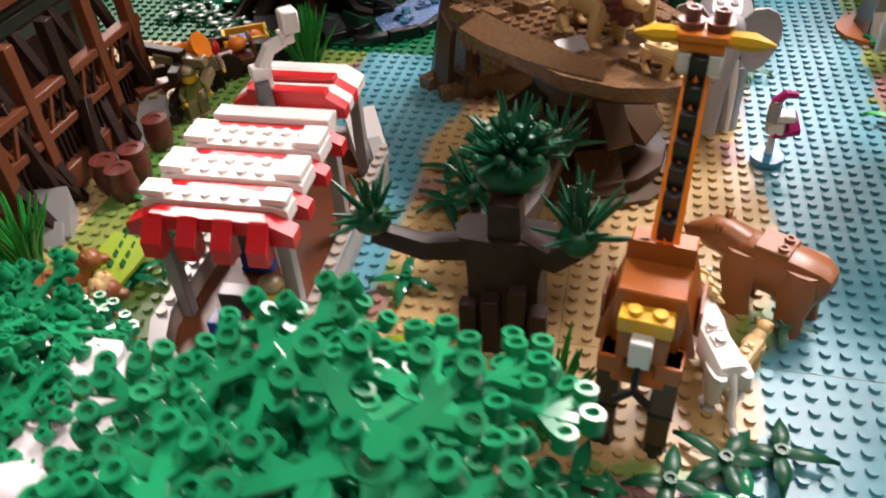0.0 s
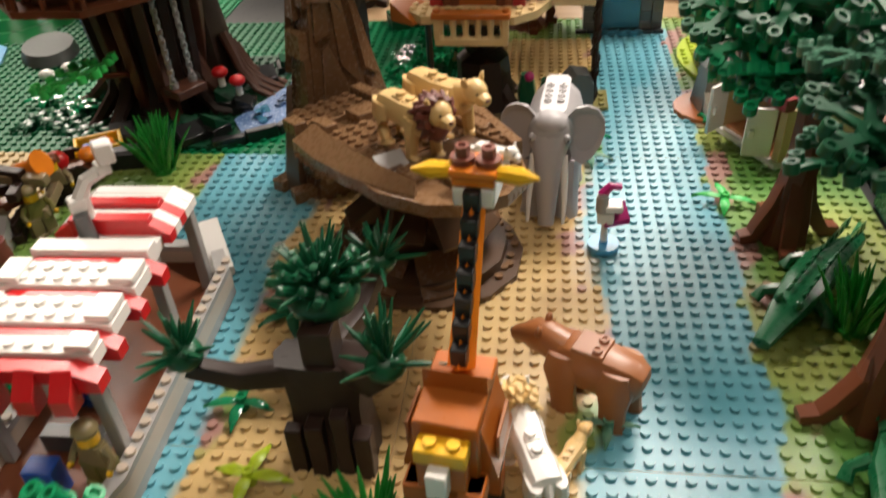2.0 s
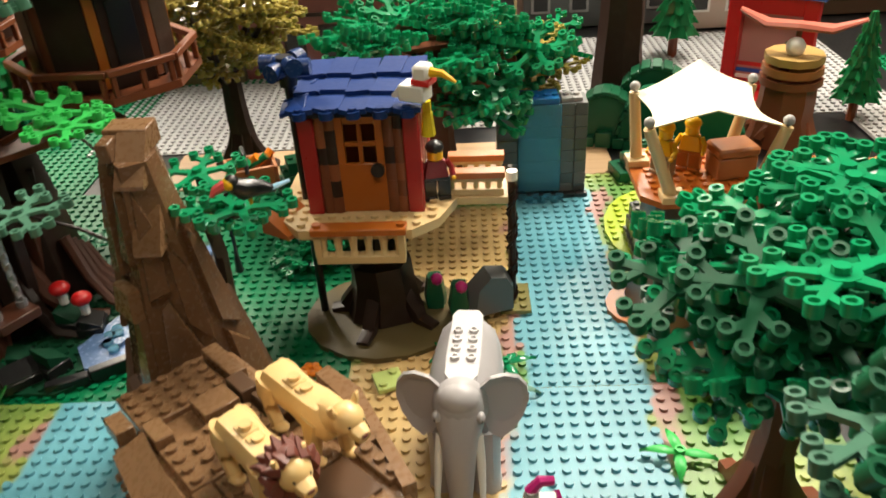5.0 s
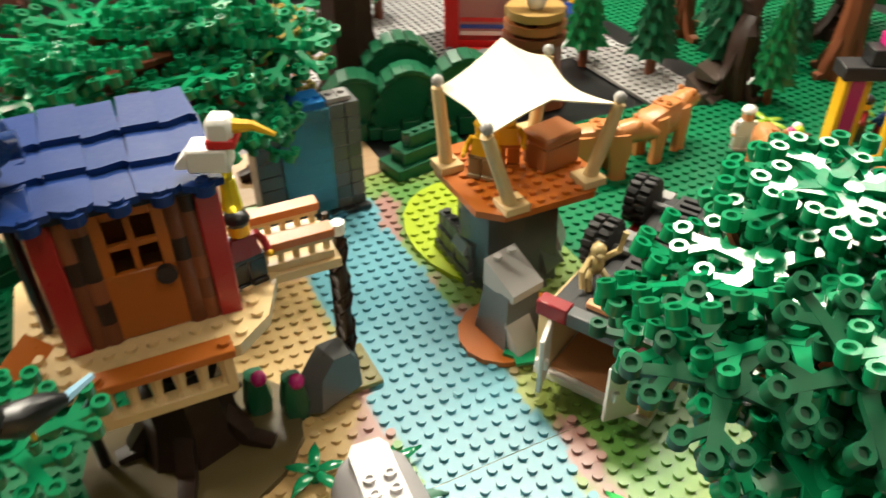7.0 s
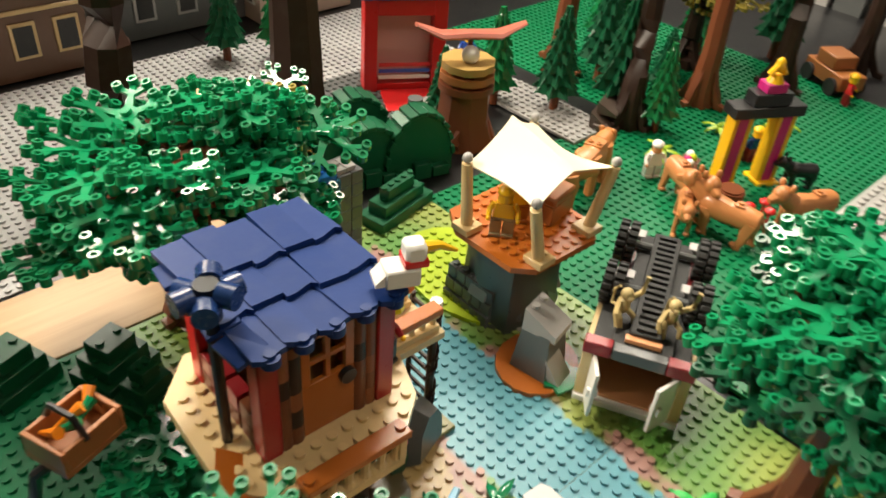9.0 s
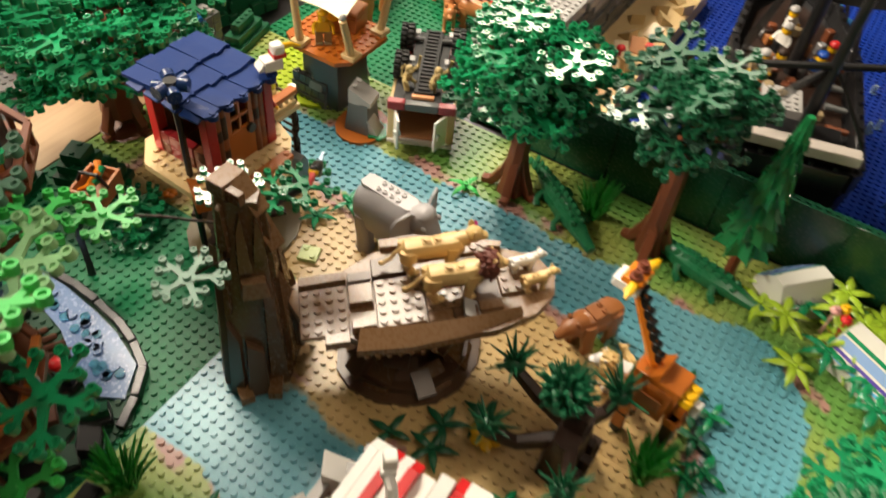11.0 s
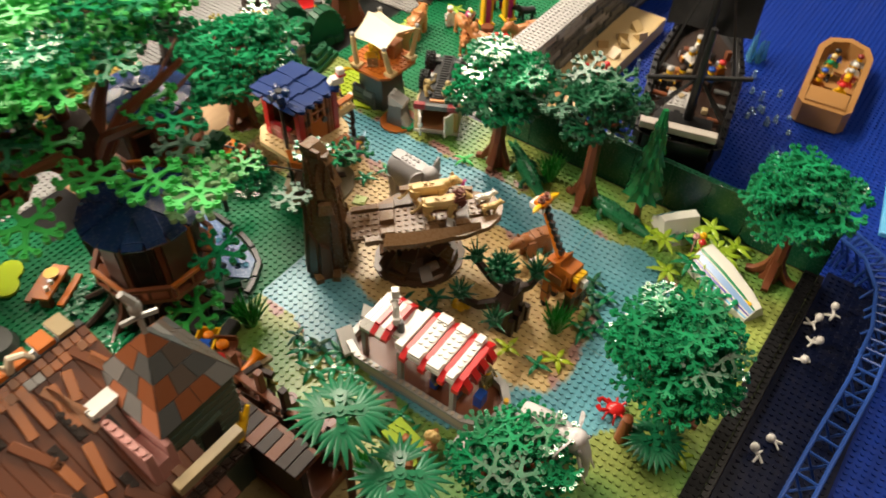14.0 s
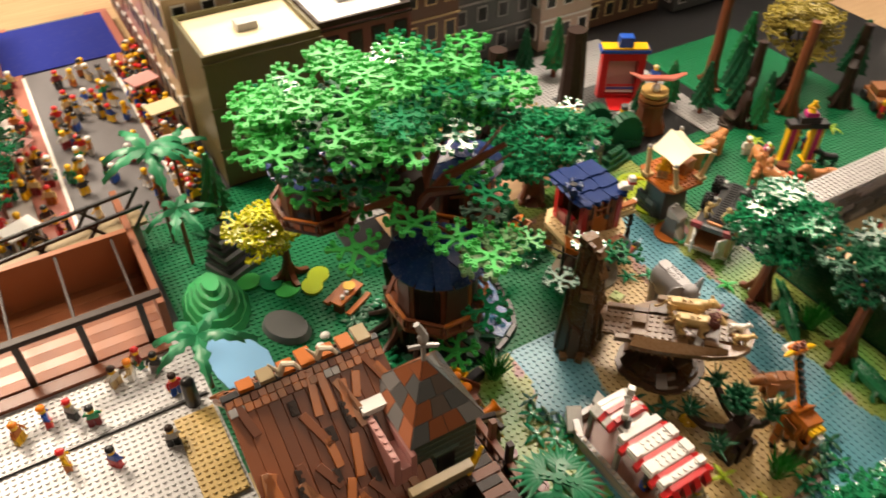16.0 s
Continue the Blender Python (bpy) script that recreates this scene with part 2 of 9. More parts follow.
def solo(name, g, mats, label, category, x=0, y=0, z=0, rz=0, group="", kind="", s=1.0, rx=0, ry=0):
    ob = part(name, g, mats)
    ob.matrix_basis = pose(x * S, y * S, z * S, rx, ry, rz) @ Matrix.Diagonal((s, s, s, 1))
    return tagged(ob, label, category, group, kind)


def at(x, y, z=0, rz=0, rx=0, ry=0):
    return pose(x, y, z, rx, ry, rz)


def spot(x, y, z=0, rz=0, rx=0, ry=0):
    return pose(x * S, y * S, z * S, rx, ry, rz)


rnd = random.Random(7)

# ---- the ground: printed and plain studded plates, 32 studs square ----
ISLAND = [(0.7, 46), (-1.3, 23), (-1.4, 17), (-2.4, 11), (-0.8, 3), (-0.5, -2), (-1.5, -8), (-2.4, -12), (-3, -17), (-6.5, -20.3), (-13.4, -21.7), (-19, -22.2), (-22.2, -20.6),
          (-24, -17.3), (-23, -11), (-23.1, -1.3), (-24, 6.5), (-22, 12), (-25, 16.5), (-22.5, 21), (-12.6, 21), (-12.6, 46)]
RIVER = [(0.5, 53), (8.4, 53), (8.5, 38), (8.3, 20), (8.4, 4), (8.4, -8), (6.9, -14), (8.8, -19.5), (7.4, -23.4), (3.5, -27.2), (-6, -29.2), (-14.8, -30.2), (-20.8, -31.4), (-26, -27.5),
         (-31, -21.5), (-34.2, -14), (-34.6, -4), (-33.3, 2.6), (-35.2, 8), (-33, 14), (-32.5, 21), (-22, 21), (-12, 21), (0, 21)]


def reach(poly, xy):
    """Distance to the outline: positive inside."""
    best, inside = np.full(len(xy), 1e9), np.zeros(len(xy), bool)
    for (ax, ay), (bx, by) in zip(poly, poly[1:] + poly[:1]):
        dx, dy = bx - ax, by - ay
        t = np.clip(((xy[:, 0] - ax) * dx + (xy[:, 1] - ay) * dy) / (dx * dx + dy * dy), 0, 1)
        best = np.minimum(best, np.hypot(xy[:, 0] - ax - t * dx, xy[:, 1] - ay - t * dy))
        cross = (ay > xy[:, 1]) != (by > xy[:, 1])
        with np.errstate(divide="ignore", invalid="ignore"):
            inside ^= cross & (xy[:, 0] < (bx - ax) * (xy[:, 1] - ay) / (by - ay + 1e-12) + ax)
    return np.where(inside, best, -best)


def waves(xy, k, seed):
    r = np.random.RandomState(seed)
    out = np.zeros(len(xy))
    for _ in range(7):
        a, p = r.uniform(0, 6.28, 2)
        w = k * r.uniform(0.5, 1.7)
        out += np.sin(w * (xy[:, 0] * math.cos(a) + xy[:, 1] * math.sin(a)) + p)
    return out / 3.0


TEAL, TEALB = np.array((0.085, 0.300, 0.370)), np.array((0.15, 0.40, 0.48))
SAND, SANDD = np.array((0.560, 0.395, 0.170)), np.array((0.44, 0.29, 0.12))
LAWN, LAWNY, MAUVE = np.array((0.11, 0.27, 0.055)), np.array((0.29, 0.35, 0.085)), np.array((0.36, 0.195, 0.165))
PLAIN = {"green": (0.000, 0.150, 0.055), "tan": (0.50, 0.38, 0.18), "white": (0.54, 0.54, 0.54), "grey": (0.38, 0.38, 0.38), "blue": (0.005, 0.032, 0.26), "darkgreen": (0.002, 0.150, 0.055)}


def landscape(xy):
    edge = 0.35 * waves(xy, 1.1, 3)
    di, dr = reach(ISLAND, xy) + edge, reach(RIVER, xy) + edge
    mix = lambda a, b, t: a + (b - a) * np.clip(t, 0, 1)[:, None]
    n1, n2, n3 = waves(xy, 0.35, 5), waves(xy, 0.9, 8), waves(xy, 0.5, 11)
    water = mix(TEAL[None], TEALB[None], 0.4 + 0.4 * n1)
    land = mix(LAWN[None], LAWNY[None], 0.5 + 0.7 * n1)
    sand = mix(SAND[None], SANDD[None], 0.25 + 0.5 * n2)
    sand = mix(sand, land, ((n3 - 0.55) * 3) * (di < 2.0))
    sand = mix(sand, MAUVE[None], ((n2 - 0.35) * 3) * (di < 1.2))
    land = mix(land, MAUVE[None], ((n2 - 0.2) * 3) * (dr > -1.7))
    out = np.where((dr > 0)[:, None], water, land)
    out = np.where((di > 0)[:, None], sand, out)
    return np.where(((di > -0.4) & (di < 0.4))[:, None], 0.5 * out + 0.5 * sand, out)


def baseplate(x0, y0, tint, label, nx=32, ny=32, z=0.0, sides=8):
    """A thin studded plate; tint names a plain colour, or None for the printed landscape."""
    g, q = Geo(), 2 if tint is None else 1
    kx, ky = (nx * q, ny * q) if tint is None else (1, 1)
    g.v = [(x0 + 0.02 + (nx - 0.04) * i / kx, y0 + 0.02 + (ny - 0.04) * j / ky, z) for j in range(ky + 1) for i in range(kx + 1)]
    g.f = [(j * (kx + 1) + i, j * (kx + 1) + i + 1, (j + 1) * (kx + 1) + i + 1, (j + 1) * (kx + 1) + i) for j in range(ky) for i in range(kx)]
    g.m = [0] * len(g.f)
    g.raw([(x0 + 0.02, y0 + 0.02, z), (x0 + nx - 0.02, y0 + 0.02, z), (x0 + nx - 0.02, y0 + ny - 0.02, z), (x0 + 0.02, y0 + ny - 0.02, z),
           (x0 + 0.02, y0 + 0.02, z - 0.16), (x0 + nx - 0.02, y0 + 0.02, z - 0.16), (x0 + nx - 0.02, y0 + ny - 0.02, z - 0.16), (x0 + 0.02, y0 + ny - 0.02, z - 0.16)],
          [(0, 4, 5, 1), (1, 5, 6, 2), (2, 6, 7, 3), (3, 7, 4, 0)])
    flat = len(g.v)
    centre = [(v[0], v[1]) for v in g.v]
    for j in range(ny):
        for i in range(nx):
            cx, cy = x0 + i + 0.5, y0 + j + 0.5
            k = len(g.v)
            ring = [(math.cos(6.2832 * a / sides), math.sin(6.2832 * a / sides)) for a in range(sides)]
            g.v += [(cx + 0.30 * c, cy + 0.30 * s, z) for c, s in ring] + [(cx + 0.29 * c, cy + 0.29 * s, z + 0.21) for c, s in ring]
            g.f += [(k + a, k + (a + 1) % sides, k + sides + (a + 1) % sides, k + sides + a) for a in range(sides)] + [tuple(range(k + sides, k + 2 * sides))]
            g.m += [0] * (sides + 1)
            centre += [(cx, cy)] * (2 * sides)
    xy = np.array(centre)
    rgb = landscape(xy) if tint is None else np.tile(np.array(PLAIN[tint]), (len(xy), 1)) * (1 + 0.05 * waves(xy, 0.2, 4))[:, None]
    me = mesh_of("baseplate", g, PRINT if tint in (None, "white") else PLAINP, np.c_[np.clip(rgb, 0, 1), np.ones(len(rgb))])
    return tagged(new("baseplate", me), label, "baseplate", "baseplates of the display", "structure")


for bx in (-44.5, -12.5):
    for by in (-43.5, -11.5):
        baseplate(bx, by, None, "studded baseplate printed with river, sand and grass", sides=10)
baseplate(-12.5, 20.5, None, "studded baseplate printed with river and grassy bank", sides=10)
for bx, by in ((-44.5, 20.5), (19.5, 20.5), (51.5, 20.5), (-76.5, 20.5), (-76.5, 52.5), (-44.5, 52.5 + 32), (51.5, 52.5)):
    baseplate(bx, by, "green" if bx < 19 else "darkgreen", "plain green studded baseplate")
baseplate(-76.5, -11.5, "tan", "tan studded baseplate round the old house")
for bx, by in ((-108.5, 20.5), (-108.5, -11.5)):
    baseplate(bx, by, "white", "white studded baseplate of a forecourt")
for bx, by in ((-48, 62), (-16, 66), (16, 66)):
    baseplate(bx, by, "grey", "grey studded baseplate of a car park")
for bx in (21.5, 53.5, 85.5):
    for by in (-17.5, -49.5, -81.5):
        baseplate(bx, by, "blue", "deep blue studded baseplate as open sea", z=-2.5)
for bx in (-42.5, -10.5):
    baseplate(bx, -76.5, "blue", "deep blue studded baseplate as open sea", z=-2.5)


def slab(name, x0, y0, z0, x1, y1, z1, mat, label, category, c=0.1):
    return solo(name, Geo().box(x0, y0, z0, x1, y1, z1, c), mat, label, category, kind="structure")


def wood_mat():
    m = bpy.data.materials.new("table_wood")
    m.use_nodes = True
    nt, b = m.node_tree, m.node_tree.nodes["Principled BSDF"]
    tc, mp, no, ra = (nt.nodes.new(k) for k in ("ShaderNodeTexCoord", "ShaderNodeMapping", "ShaderNodeTexNoise", "ShaderNodeValToRGB"))
    mp.inputs["Scale"].default_value = (4, 60, 10)
    no.inputs["Scale"].default_value, no.inputs["Detail"].default_value = 3, 8
    ra.color_ramp.elements[0].color, ra.color_ramp.elements[1].color = (0.30, 0.18, 0.09, 1), (0.50, 0.34, 0.19, 1)
    nt.links.new(tc.outputs["Object"], mp.inputs[0])
    nt.links.new(mp.outputs[0], no.inputs["Vector"])
    nt.links.new(no.outputs[0], ra.inputs[0])
    nt.links.new(ra.outputs[0], b.inputs["Base Color"])
    b.inputs["Roughness"].default_value = 0.45
    return m


WOOD = wood_mat()
slab("table", -230, -120, -6, 200, 260, -2.9, WOOD, "wooden display table under the plates", "table")
slab("table_riser", -110, -43.4, -2.89, 20.4, 150, -0.17, BLACK, "black board that raises the land plates", "riser")
slab("table_riser", 20.41, 14.6, -2.89, 120, 150, -0.17, BLACK, "black board that raises the land plates", "riser")

# the hall round the table
HALL = plastic("hall_paint", (0.16, 0.13, 0.11), 0.8)
HALLF = plastic("hall_floor", (0.10, 0.085, 0.075), 0.5)
for nm, a in (("wall_north", (-700, 420, -110, 700, 430, 300)), ("wall_south", (-700, -430, -110, 700, -420, 300)), ("wall_east", (700, -430, -110, 710, 430, 300)), ("wall_west", (-710, -430, -110, -700, 430, 300))):
    slab(nm, *a, HALL, "dim painted wall of the hall", "wall")
slab("floor", -710, -430, -120, 710, 430, -110, HALLF, "dark floor of the hall", "floor")
slab("ceiling", -710, -430, 300, 710, 430, 308, HALL, "dim ceiling of the hall", "ceiling")

# ---- plants ----
def sprig_mesh(mat):
    """A flat moulded leaf spray: forked arms that end in hollow studs."""
    key = "sprig_" + mat.name
    if key in MATS:
        return MATS[key]
    g, r = Geo(), random.Random(3)
    g.cyl(0, 0, -0.1, 0.12, 0.62, 10)
    for k in range(5):
        a = math.radians(72 * k + r.uniform(-9, 9))
        L = r.uniform(2.3, 2.8)
        c, s = math.cos(a), math.sin(a)
        g.prism([(0.1, -0.28), (L * .55, -0.18), (L, -0.16), (L, 0.16), (L * .55, 0.18), (0.1, 0.28)], -0.1, 0.1, M=at(0, 0, 0, math.degrees(a)))
        g.knob(L * c, L * s, -0.12, 0.36, 0.3, 10)
        for side, f in ((-1, r.uniform(.5, .62)), (1, r.uniform(.5, .66))) if k % 2 == 0 else ((1 if k == 1 else -1, .58), (-1 if k == 1 else 1, .42)):
            b = a + side * math.radians(r.uniform(44, 58))
            x, y, l2 = f * L * c, f * L * s, r.uniform(0.85, 1.1)
            g.prism([(0, -0.17), (l2, -0.14), (l2, 0.14), (0, 0.17)], -0.09, 0.09, M=at(x, y, 0, math.degrees(b)))
            g.knob(x + l2 * math.cos(b), y + l2 * math.sin(b), -0.1, 0.34, 0.29, 10)
    g.stud(0, 0, 0.16, 8)
    MATS[key] = mesh_of("leaf_spray", g, mat)
    return MATS[key]


def trunk_geo(h, r0, r1, roots=4, lean=(0, 0), seed=1, rootlen=3.0):
    g, r = Geo(), random.Random(seed)
    secs, k = [], 7
    for i in range(k):
        t = i / (k - 1)
        R = r0 + (r1 - r0) * t + 0.5 * r0 * max(0, 0.25 - t) * 2
        secs.append((lean[0] * t + r.uniform(-.12, .12), lean[1] * t + r.uniform(-.12, .12), h * t, R, R))
    g.loft(secs, 8, 2.2)
    for j in range(roots):
        M = at(0, 0, 0, 360 * j / roots + r.uniform(-15, 15) - 90)
        q, top = rootlen * r.uniform(0.9, 1.2), min(h * 0.28 + 1.6, 6.0)
        g.loft([(0, -r0 * .35, top, .55, .5), (0, -r0 * .75, top * .55, .58, .6), (0, -r0 * .75 - q * .3, top * .24, .58, .55), (0, -q * .8, .55, .55, .5), (0, -q * 1.12, .4, .5, .4)], 8, 5, M=M)
    return g


def crown(tree, mats, cx, cy, cz, rx, ry, rz, n, seed, shell=0.55, tilt=18, scale=1.0):
    r = random.Random(seed)
    for i in range(n):
        while True:
            x, y, z = r.uniform(-1, 1), r.uniform(-1, 1), r.uniform(-1, 1)
            d = math.sqrt(x * x + y * y + z * z)
            if shell < d <= 1:
                break
        me = sprig_mesh(mats[i % len(mats)])
        M = Matrix.Translation(((cx + x * rx) * S, (cy + y * ry) * S, (cz + z * rz) * S))
        M = M @ pose(0, 0, 0, y * -tilt * 1.2 + r.uniform(-tilt, tilt) * .7, x * tilt * 1.2 + r.uniform(-tilt, tilt) * .7, r.uniform(0, 360))
        ob = new("leaf_spray", me)
        ob.parent, ob.matrix_basis = tree, M @ Matrix.Diagonal((scale, scale, scale, 1))


def limbs(tree, mat, h, cx, cy, cz, rx, ry, rz, n, seed, r0=0.45):
    r = random.Random(seed)
    for i in range(n):
        a = 6.2832 * i / n + r.uniform(-.4, .4)
        e = (cx + 0.72 * rx * math.cos(a), cy + 0.72 * ry * math.sin(a), cz + rz * r.uniform(-0.6, 0.6))
        m = ((cx + e[0]) * 0.4, (cy + e[1]) * 0.4, h * 0.9 + 0.35 * (e[2] - h))
        part("limb", Geo().tube([(0, 0, h * 0.8), m, e], r0, 0.25), mat, tree)


def bare_tree(label, x, y, h, r0, r1, roots, lean, seed, bark, rootlen=3.0, group="bare trees"):
    t = thing("bare_tree", label, "tree", x, y, 0, group=group)
    part("trunk", trunk_geo(h, r0, r1, 0, lean, seed), bark, t)
    r, top = random.Random(seed), min(h * 0.28 + 1.6, 6.0)
    for j in range(roots):
        q = rootlen * r.uniform(0.9, 1.2)
        part("root", Geo().loft([(0, -r0 * .35, top, .55, .5), (0, -r0 * .75, top * .55, .58, .6), (0, -r0 * .75 - q * .3, top * .24, .58, .55), (0, -q * .8, .55, .55, .5), (0, -q * 1.12, .4, .5, .4)], 8, 5, M=at(0, 0, 0, 360 * j / roots + r.uniform(-15, 15) - 90)), bark, t)
    return t


def tree(name, label, x, y, h, r0, mats, c, n, seed, bark=BROWN, roots=4, lean=(0, 0), group="trees", shell=0.5, scale=1.0, nl=6):
    """c: the crown's middle above the foot (dx, dy, z) and its three half widths."""
    t = thing(name, label, "tree", x, y, 0, group=group)
    part("trunk", trunk_geo(h, r0, r0 * 0.62, roots, lean, seed), bark, t)
    limbs(t, bark, h, *c, nl, seed)
    crown(t, mats, *c, n, seed, shell, scale=scale)
    return t


def tuft(x, y, n=46, h=4.2, r=2.0, mat=GRASS, seed=1, label="tuft of upright green plastic grass blades", z=0.0):
    t = thing("grass_tuft", label, "grass", x, y, z, group="grass tufts")
    rr = random.Random(seed)
    part("base", Geo().cyl(0, 0, 0, 0.4, r * 0.45, 10), mat, t)
    me = MATS.get("blade" + mat.name)
    if me is None:
        me = MATS["blade" + mat.name] = mesh_of("blade", Geo().loft([(0, 0, 0, .16, .1), (0.05, 0, 0.5, .15, .09), (0.16, 0, 0.8, .1, .06), (0.3, 0, 1.0, .03, .03)], 6, 2.0), mat)
    for i in range(n):
        a, d = rr.uniform(0, 6.28), math.sqrt(rr.random()) * r * 0.4
        ob = new("blade", me)
        ob.parent = t
        L = h * rr.uniform(0.65, 1.0)
        ob.matrix_basis = spot(d * math.cos(a), d * math.sin(a), 0.3, math.degrees(a), 0, rr.uniform(2, 34) * (0.4 + d / r)) @ Matrix.Diagonal((1.5, 1.3, L, 1))
    return t


def frond_plant(x, y, n, L, mat, seed=1, z=0.0, label="low plastic plant with pointed leaves", h=0.7, droop=0.5, stem=0.0, name="leafy_plant", group="low plants", serr=False, rz=0):
    t = thing(name, label, "plant", x, y, z, rz, group=group)
    rr = random.Random(seed)
    g = Geo().cyl(0, 0, 0, h + stem, 0.34, 8)
    g.knob(0, 0, h + stem, h + stem + 0.35)
    part("stem", g, mat if not stem else BROWN, t)
    key = ("frond", mat.name, serr)
    if key not in MATS:
        b = Geo()
        k = 9
        for i in range(k):
            t0 = i / (k - 1)
            w = 0.34 * math.sin(math.pi * min(0.97, 0.12 + 0.88 * t0)) + 0.03
            if serr and i % 2:
                w *= 0.55
            b.v += [(t0, -w, 0.0), (t0, 0, 0.10), (t0, w, 0.0), (t0, 0, -0.07)]
        for i in range(k - 1):
            for e in range(4):
                b.f.append((4 * i + e, 4 * i + (e + 1) % 4, 4 * i + 4 + (e + 1) % 4, 4 * i + 4 + e))
        b.f += [(3, 2, 1, 0), (4 * k - 4, 4 * k - 3, 4 * k - 2, 4 * k - 1)]
        b.v = [(u, v, w + 0.55 * u - 0.62 * u * u) for u, v, w in b.v]
        b.m = [0] * len(b.f)
        MATS[key] = mesh_of("leaf", b, mat)
    for i in range(n):
        ob = new("leaf", MATS[key])
        ob.parent = t
        ob.matrix_basis = spot(0, 0, h + stem - 0.1, 360 * i / n + rr.uniform(-14, 14), 0, rr.uniform(-8, 22) * droop) @ Matrix.Diagonal((L * rr.uniform(.85, 1.1), L * 0.42, L * 0.8, 1))
    return t


def spiky(parent, x, y, z, r, n, mat, seed, flat=0.5):
    """A cluster of thin needle leaves round a stud."""
    rr = random.Random(seed)
    key = "needle" + mat.name
    if key not in MATS:
        MATS[key] = mesh_of("needle", Geo().loft([(0, 0, 0, .13, .13), (0, 0, .6, .12, .12), (0, 0, 1, .04, .04)], 6, 2.0), mat)
    part("hub", Geo().cyl(x, y, z - 0.3, z + 0.3, 0.5, 8).stud(x, y, z + 0.3, 8), mat, parent)
    for i in range(n):
        ob = new("needle", MATS[key])
        ob.parent = parent
        ob.matrix_basis = spot(x, y, z, 360 * i / n + rr.uniform(-12, 12), 0, rr.uniform(25, 88) if rr.random() < flat else rr.uniform(4, 45)) @ Matrix.Diagonal((1.2, 1.2, r * rr.uniform(0.7, 1.05), 1))


# ---- animals: plain moulded figures ----
def beast(L, w, h, leg, mat, head=1.0, neck=0.4, tail=2.0, ears=True, studs=2, mane=None, headz=0.6, hang=0.0):
    """A four-legged figure that faces +x, its feet at z = 0. Slot 1 is the mane."""
    g = Geo()
    zc = leg + h * 0.5
    g.loft([(-L * .5, 0, zc, w * .25, h * .25), (-L * .46, 0, zc, w * .44, h * .42), (-L * .25, 0, zc, w * .5, h * .5), (0, 0, zc - h * .04, w * .46, h * .46), (L * .25, 0, zc + h * .03, w * .5, h * .52),
            (L * .42, 0, zc + h * .1, w * .42, h * .45), (L * .5, 0, zc + h * .15, w * .25, h * .28)], 12, 2.6)
    for sx, sy, st in ((-.36, -1, -.1), (-.36, 1, .12), (.34, -1, .14), (.34, 1, -.08)):
        x = sx * L
        g.loft([(x, sy * w * .33, zc, w * .17, h * .34), (x + st * L * .3, sy * w * .36, leg * .55, w * .14, h * .17), (x + st * L * .6, sy * w * .36, leg * .2, w * .13, h * .15), (x + st * L * .7, sy * w * .36, 0, w * .16, h * .18)], 8, 2.4)
        g.ell(x + st * L * .7 + 0.15 * h, sy * w * .36, 0.16 * leg, w * .18, w * .17, 0.16 * leg, 8, 5)
    hx, hz = L * .5 + neck, zc + h * headz
    g.loft([(L * .36, 0, zc + h * .12, w * .36, h * .42), (hx - .1, 0, hz - .1, w * .32 * head, h * .36 * head)], 10, 2.2)
    g.ell(hx + .15, 0, hz, .55 * head * h * .75, .5 * w * head * .8, .5 * h * head * .8, 12, 8)
    g.loft([(hx + .2 * h, 0, hz - .06 * h, w * .26 * head, h * .26 * head), (hx + .55 * h * head, 0, hz - (.16 + hang) * h, w * .2 * head, h * .19 * head), (hx + .68 * h * head, 0, hz - (.18 + hang) * h, w * .12 * head, h * .12 * head)], 8, 2.2)
    if ears:
        for s in (-1, 1):
            g.ell(hx - .1 * h, s * w * .33 * head, hz + .4 * h * head, .12 * h, .14 * h, .2 * h, 7, 5)
    if tail:
        g.tube([(-L * .48, 0, zc + h * .2), (-L * .5 - tail * .3, 0, zc), (-L * .5 - tail * .5, 0, zc - h * .6), (-L * .5 - tail * .8, 0, zc - h * .75)], .16, .1, 6)
    for i in range(studs):
        g.box(-L * .12 + i - .5, -.5, zc + h * .47, -L * .12 + i + .5, .5, zc + h * .53, .04)
        g.stud(-L * .12 + i, 0, zc + h * .53, 8)
    if mane:
        g.use(1)
        rr = random.Random(5)
        n0, c = len(g.v), (hx - .16 * h, 0, hz + .12 * h)
        g.ell(*c, .46 * h, .58 * w * head, .66 * h, 22, 16)
        for i in range(n0, len(g.v)):
            d = Vector(g.v[i]) - Vector(c)
            lump = 1 + .13 * math.sin(9 * d.y + 5 * d.z) * math.sin(8 * d.z - 4 * d.x) + rr.uniform(-.05, .05)
            g.v[i] = tuple(Vector(c) + d * lump)
        g.use(0)
    return g


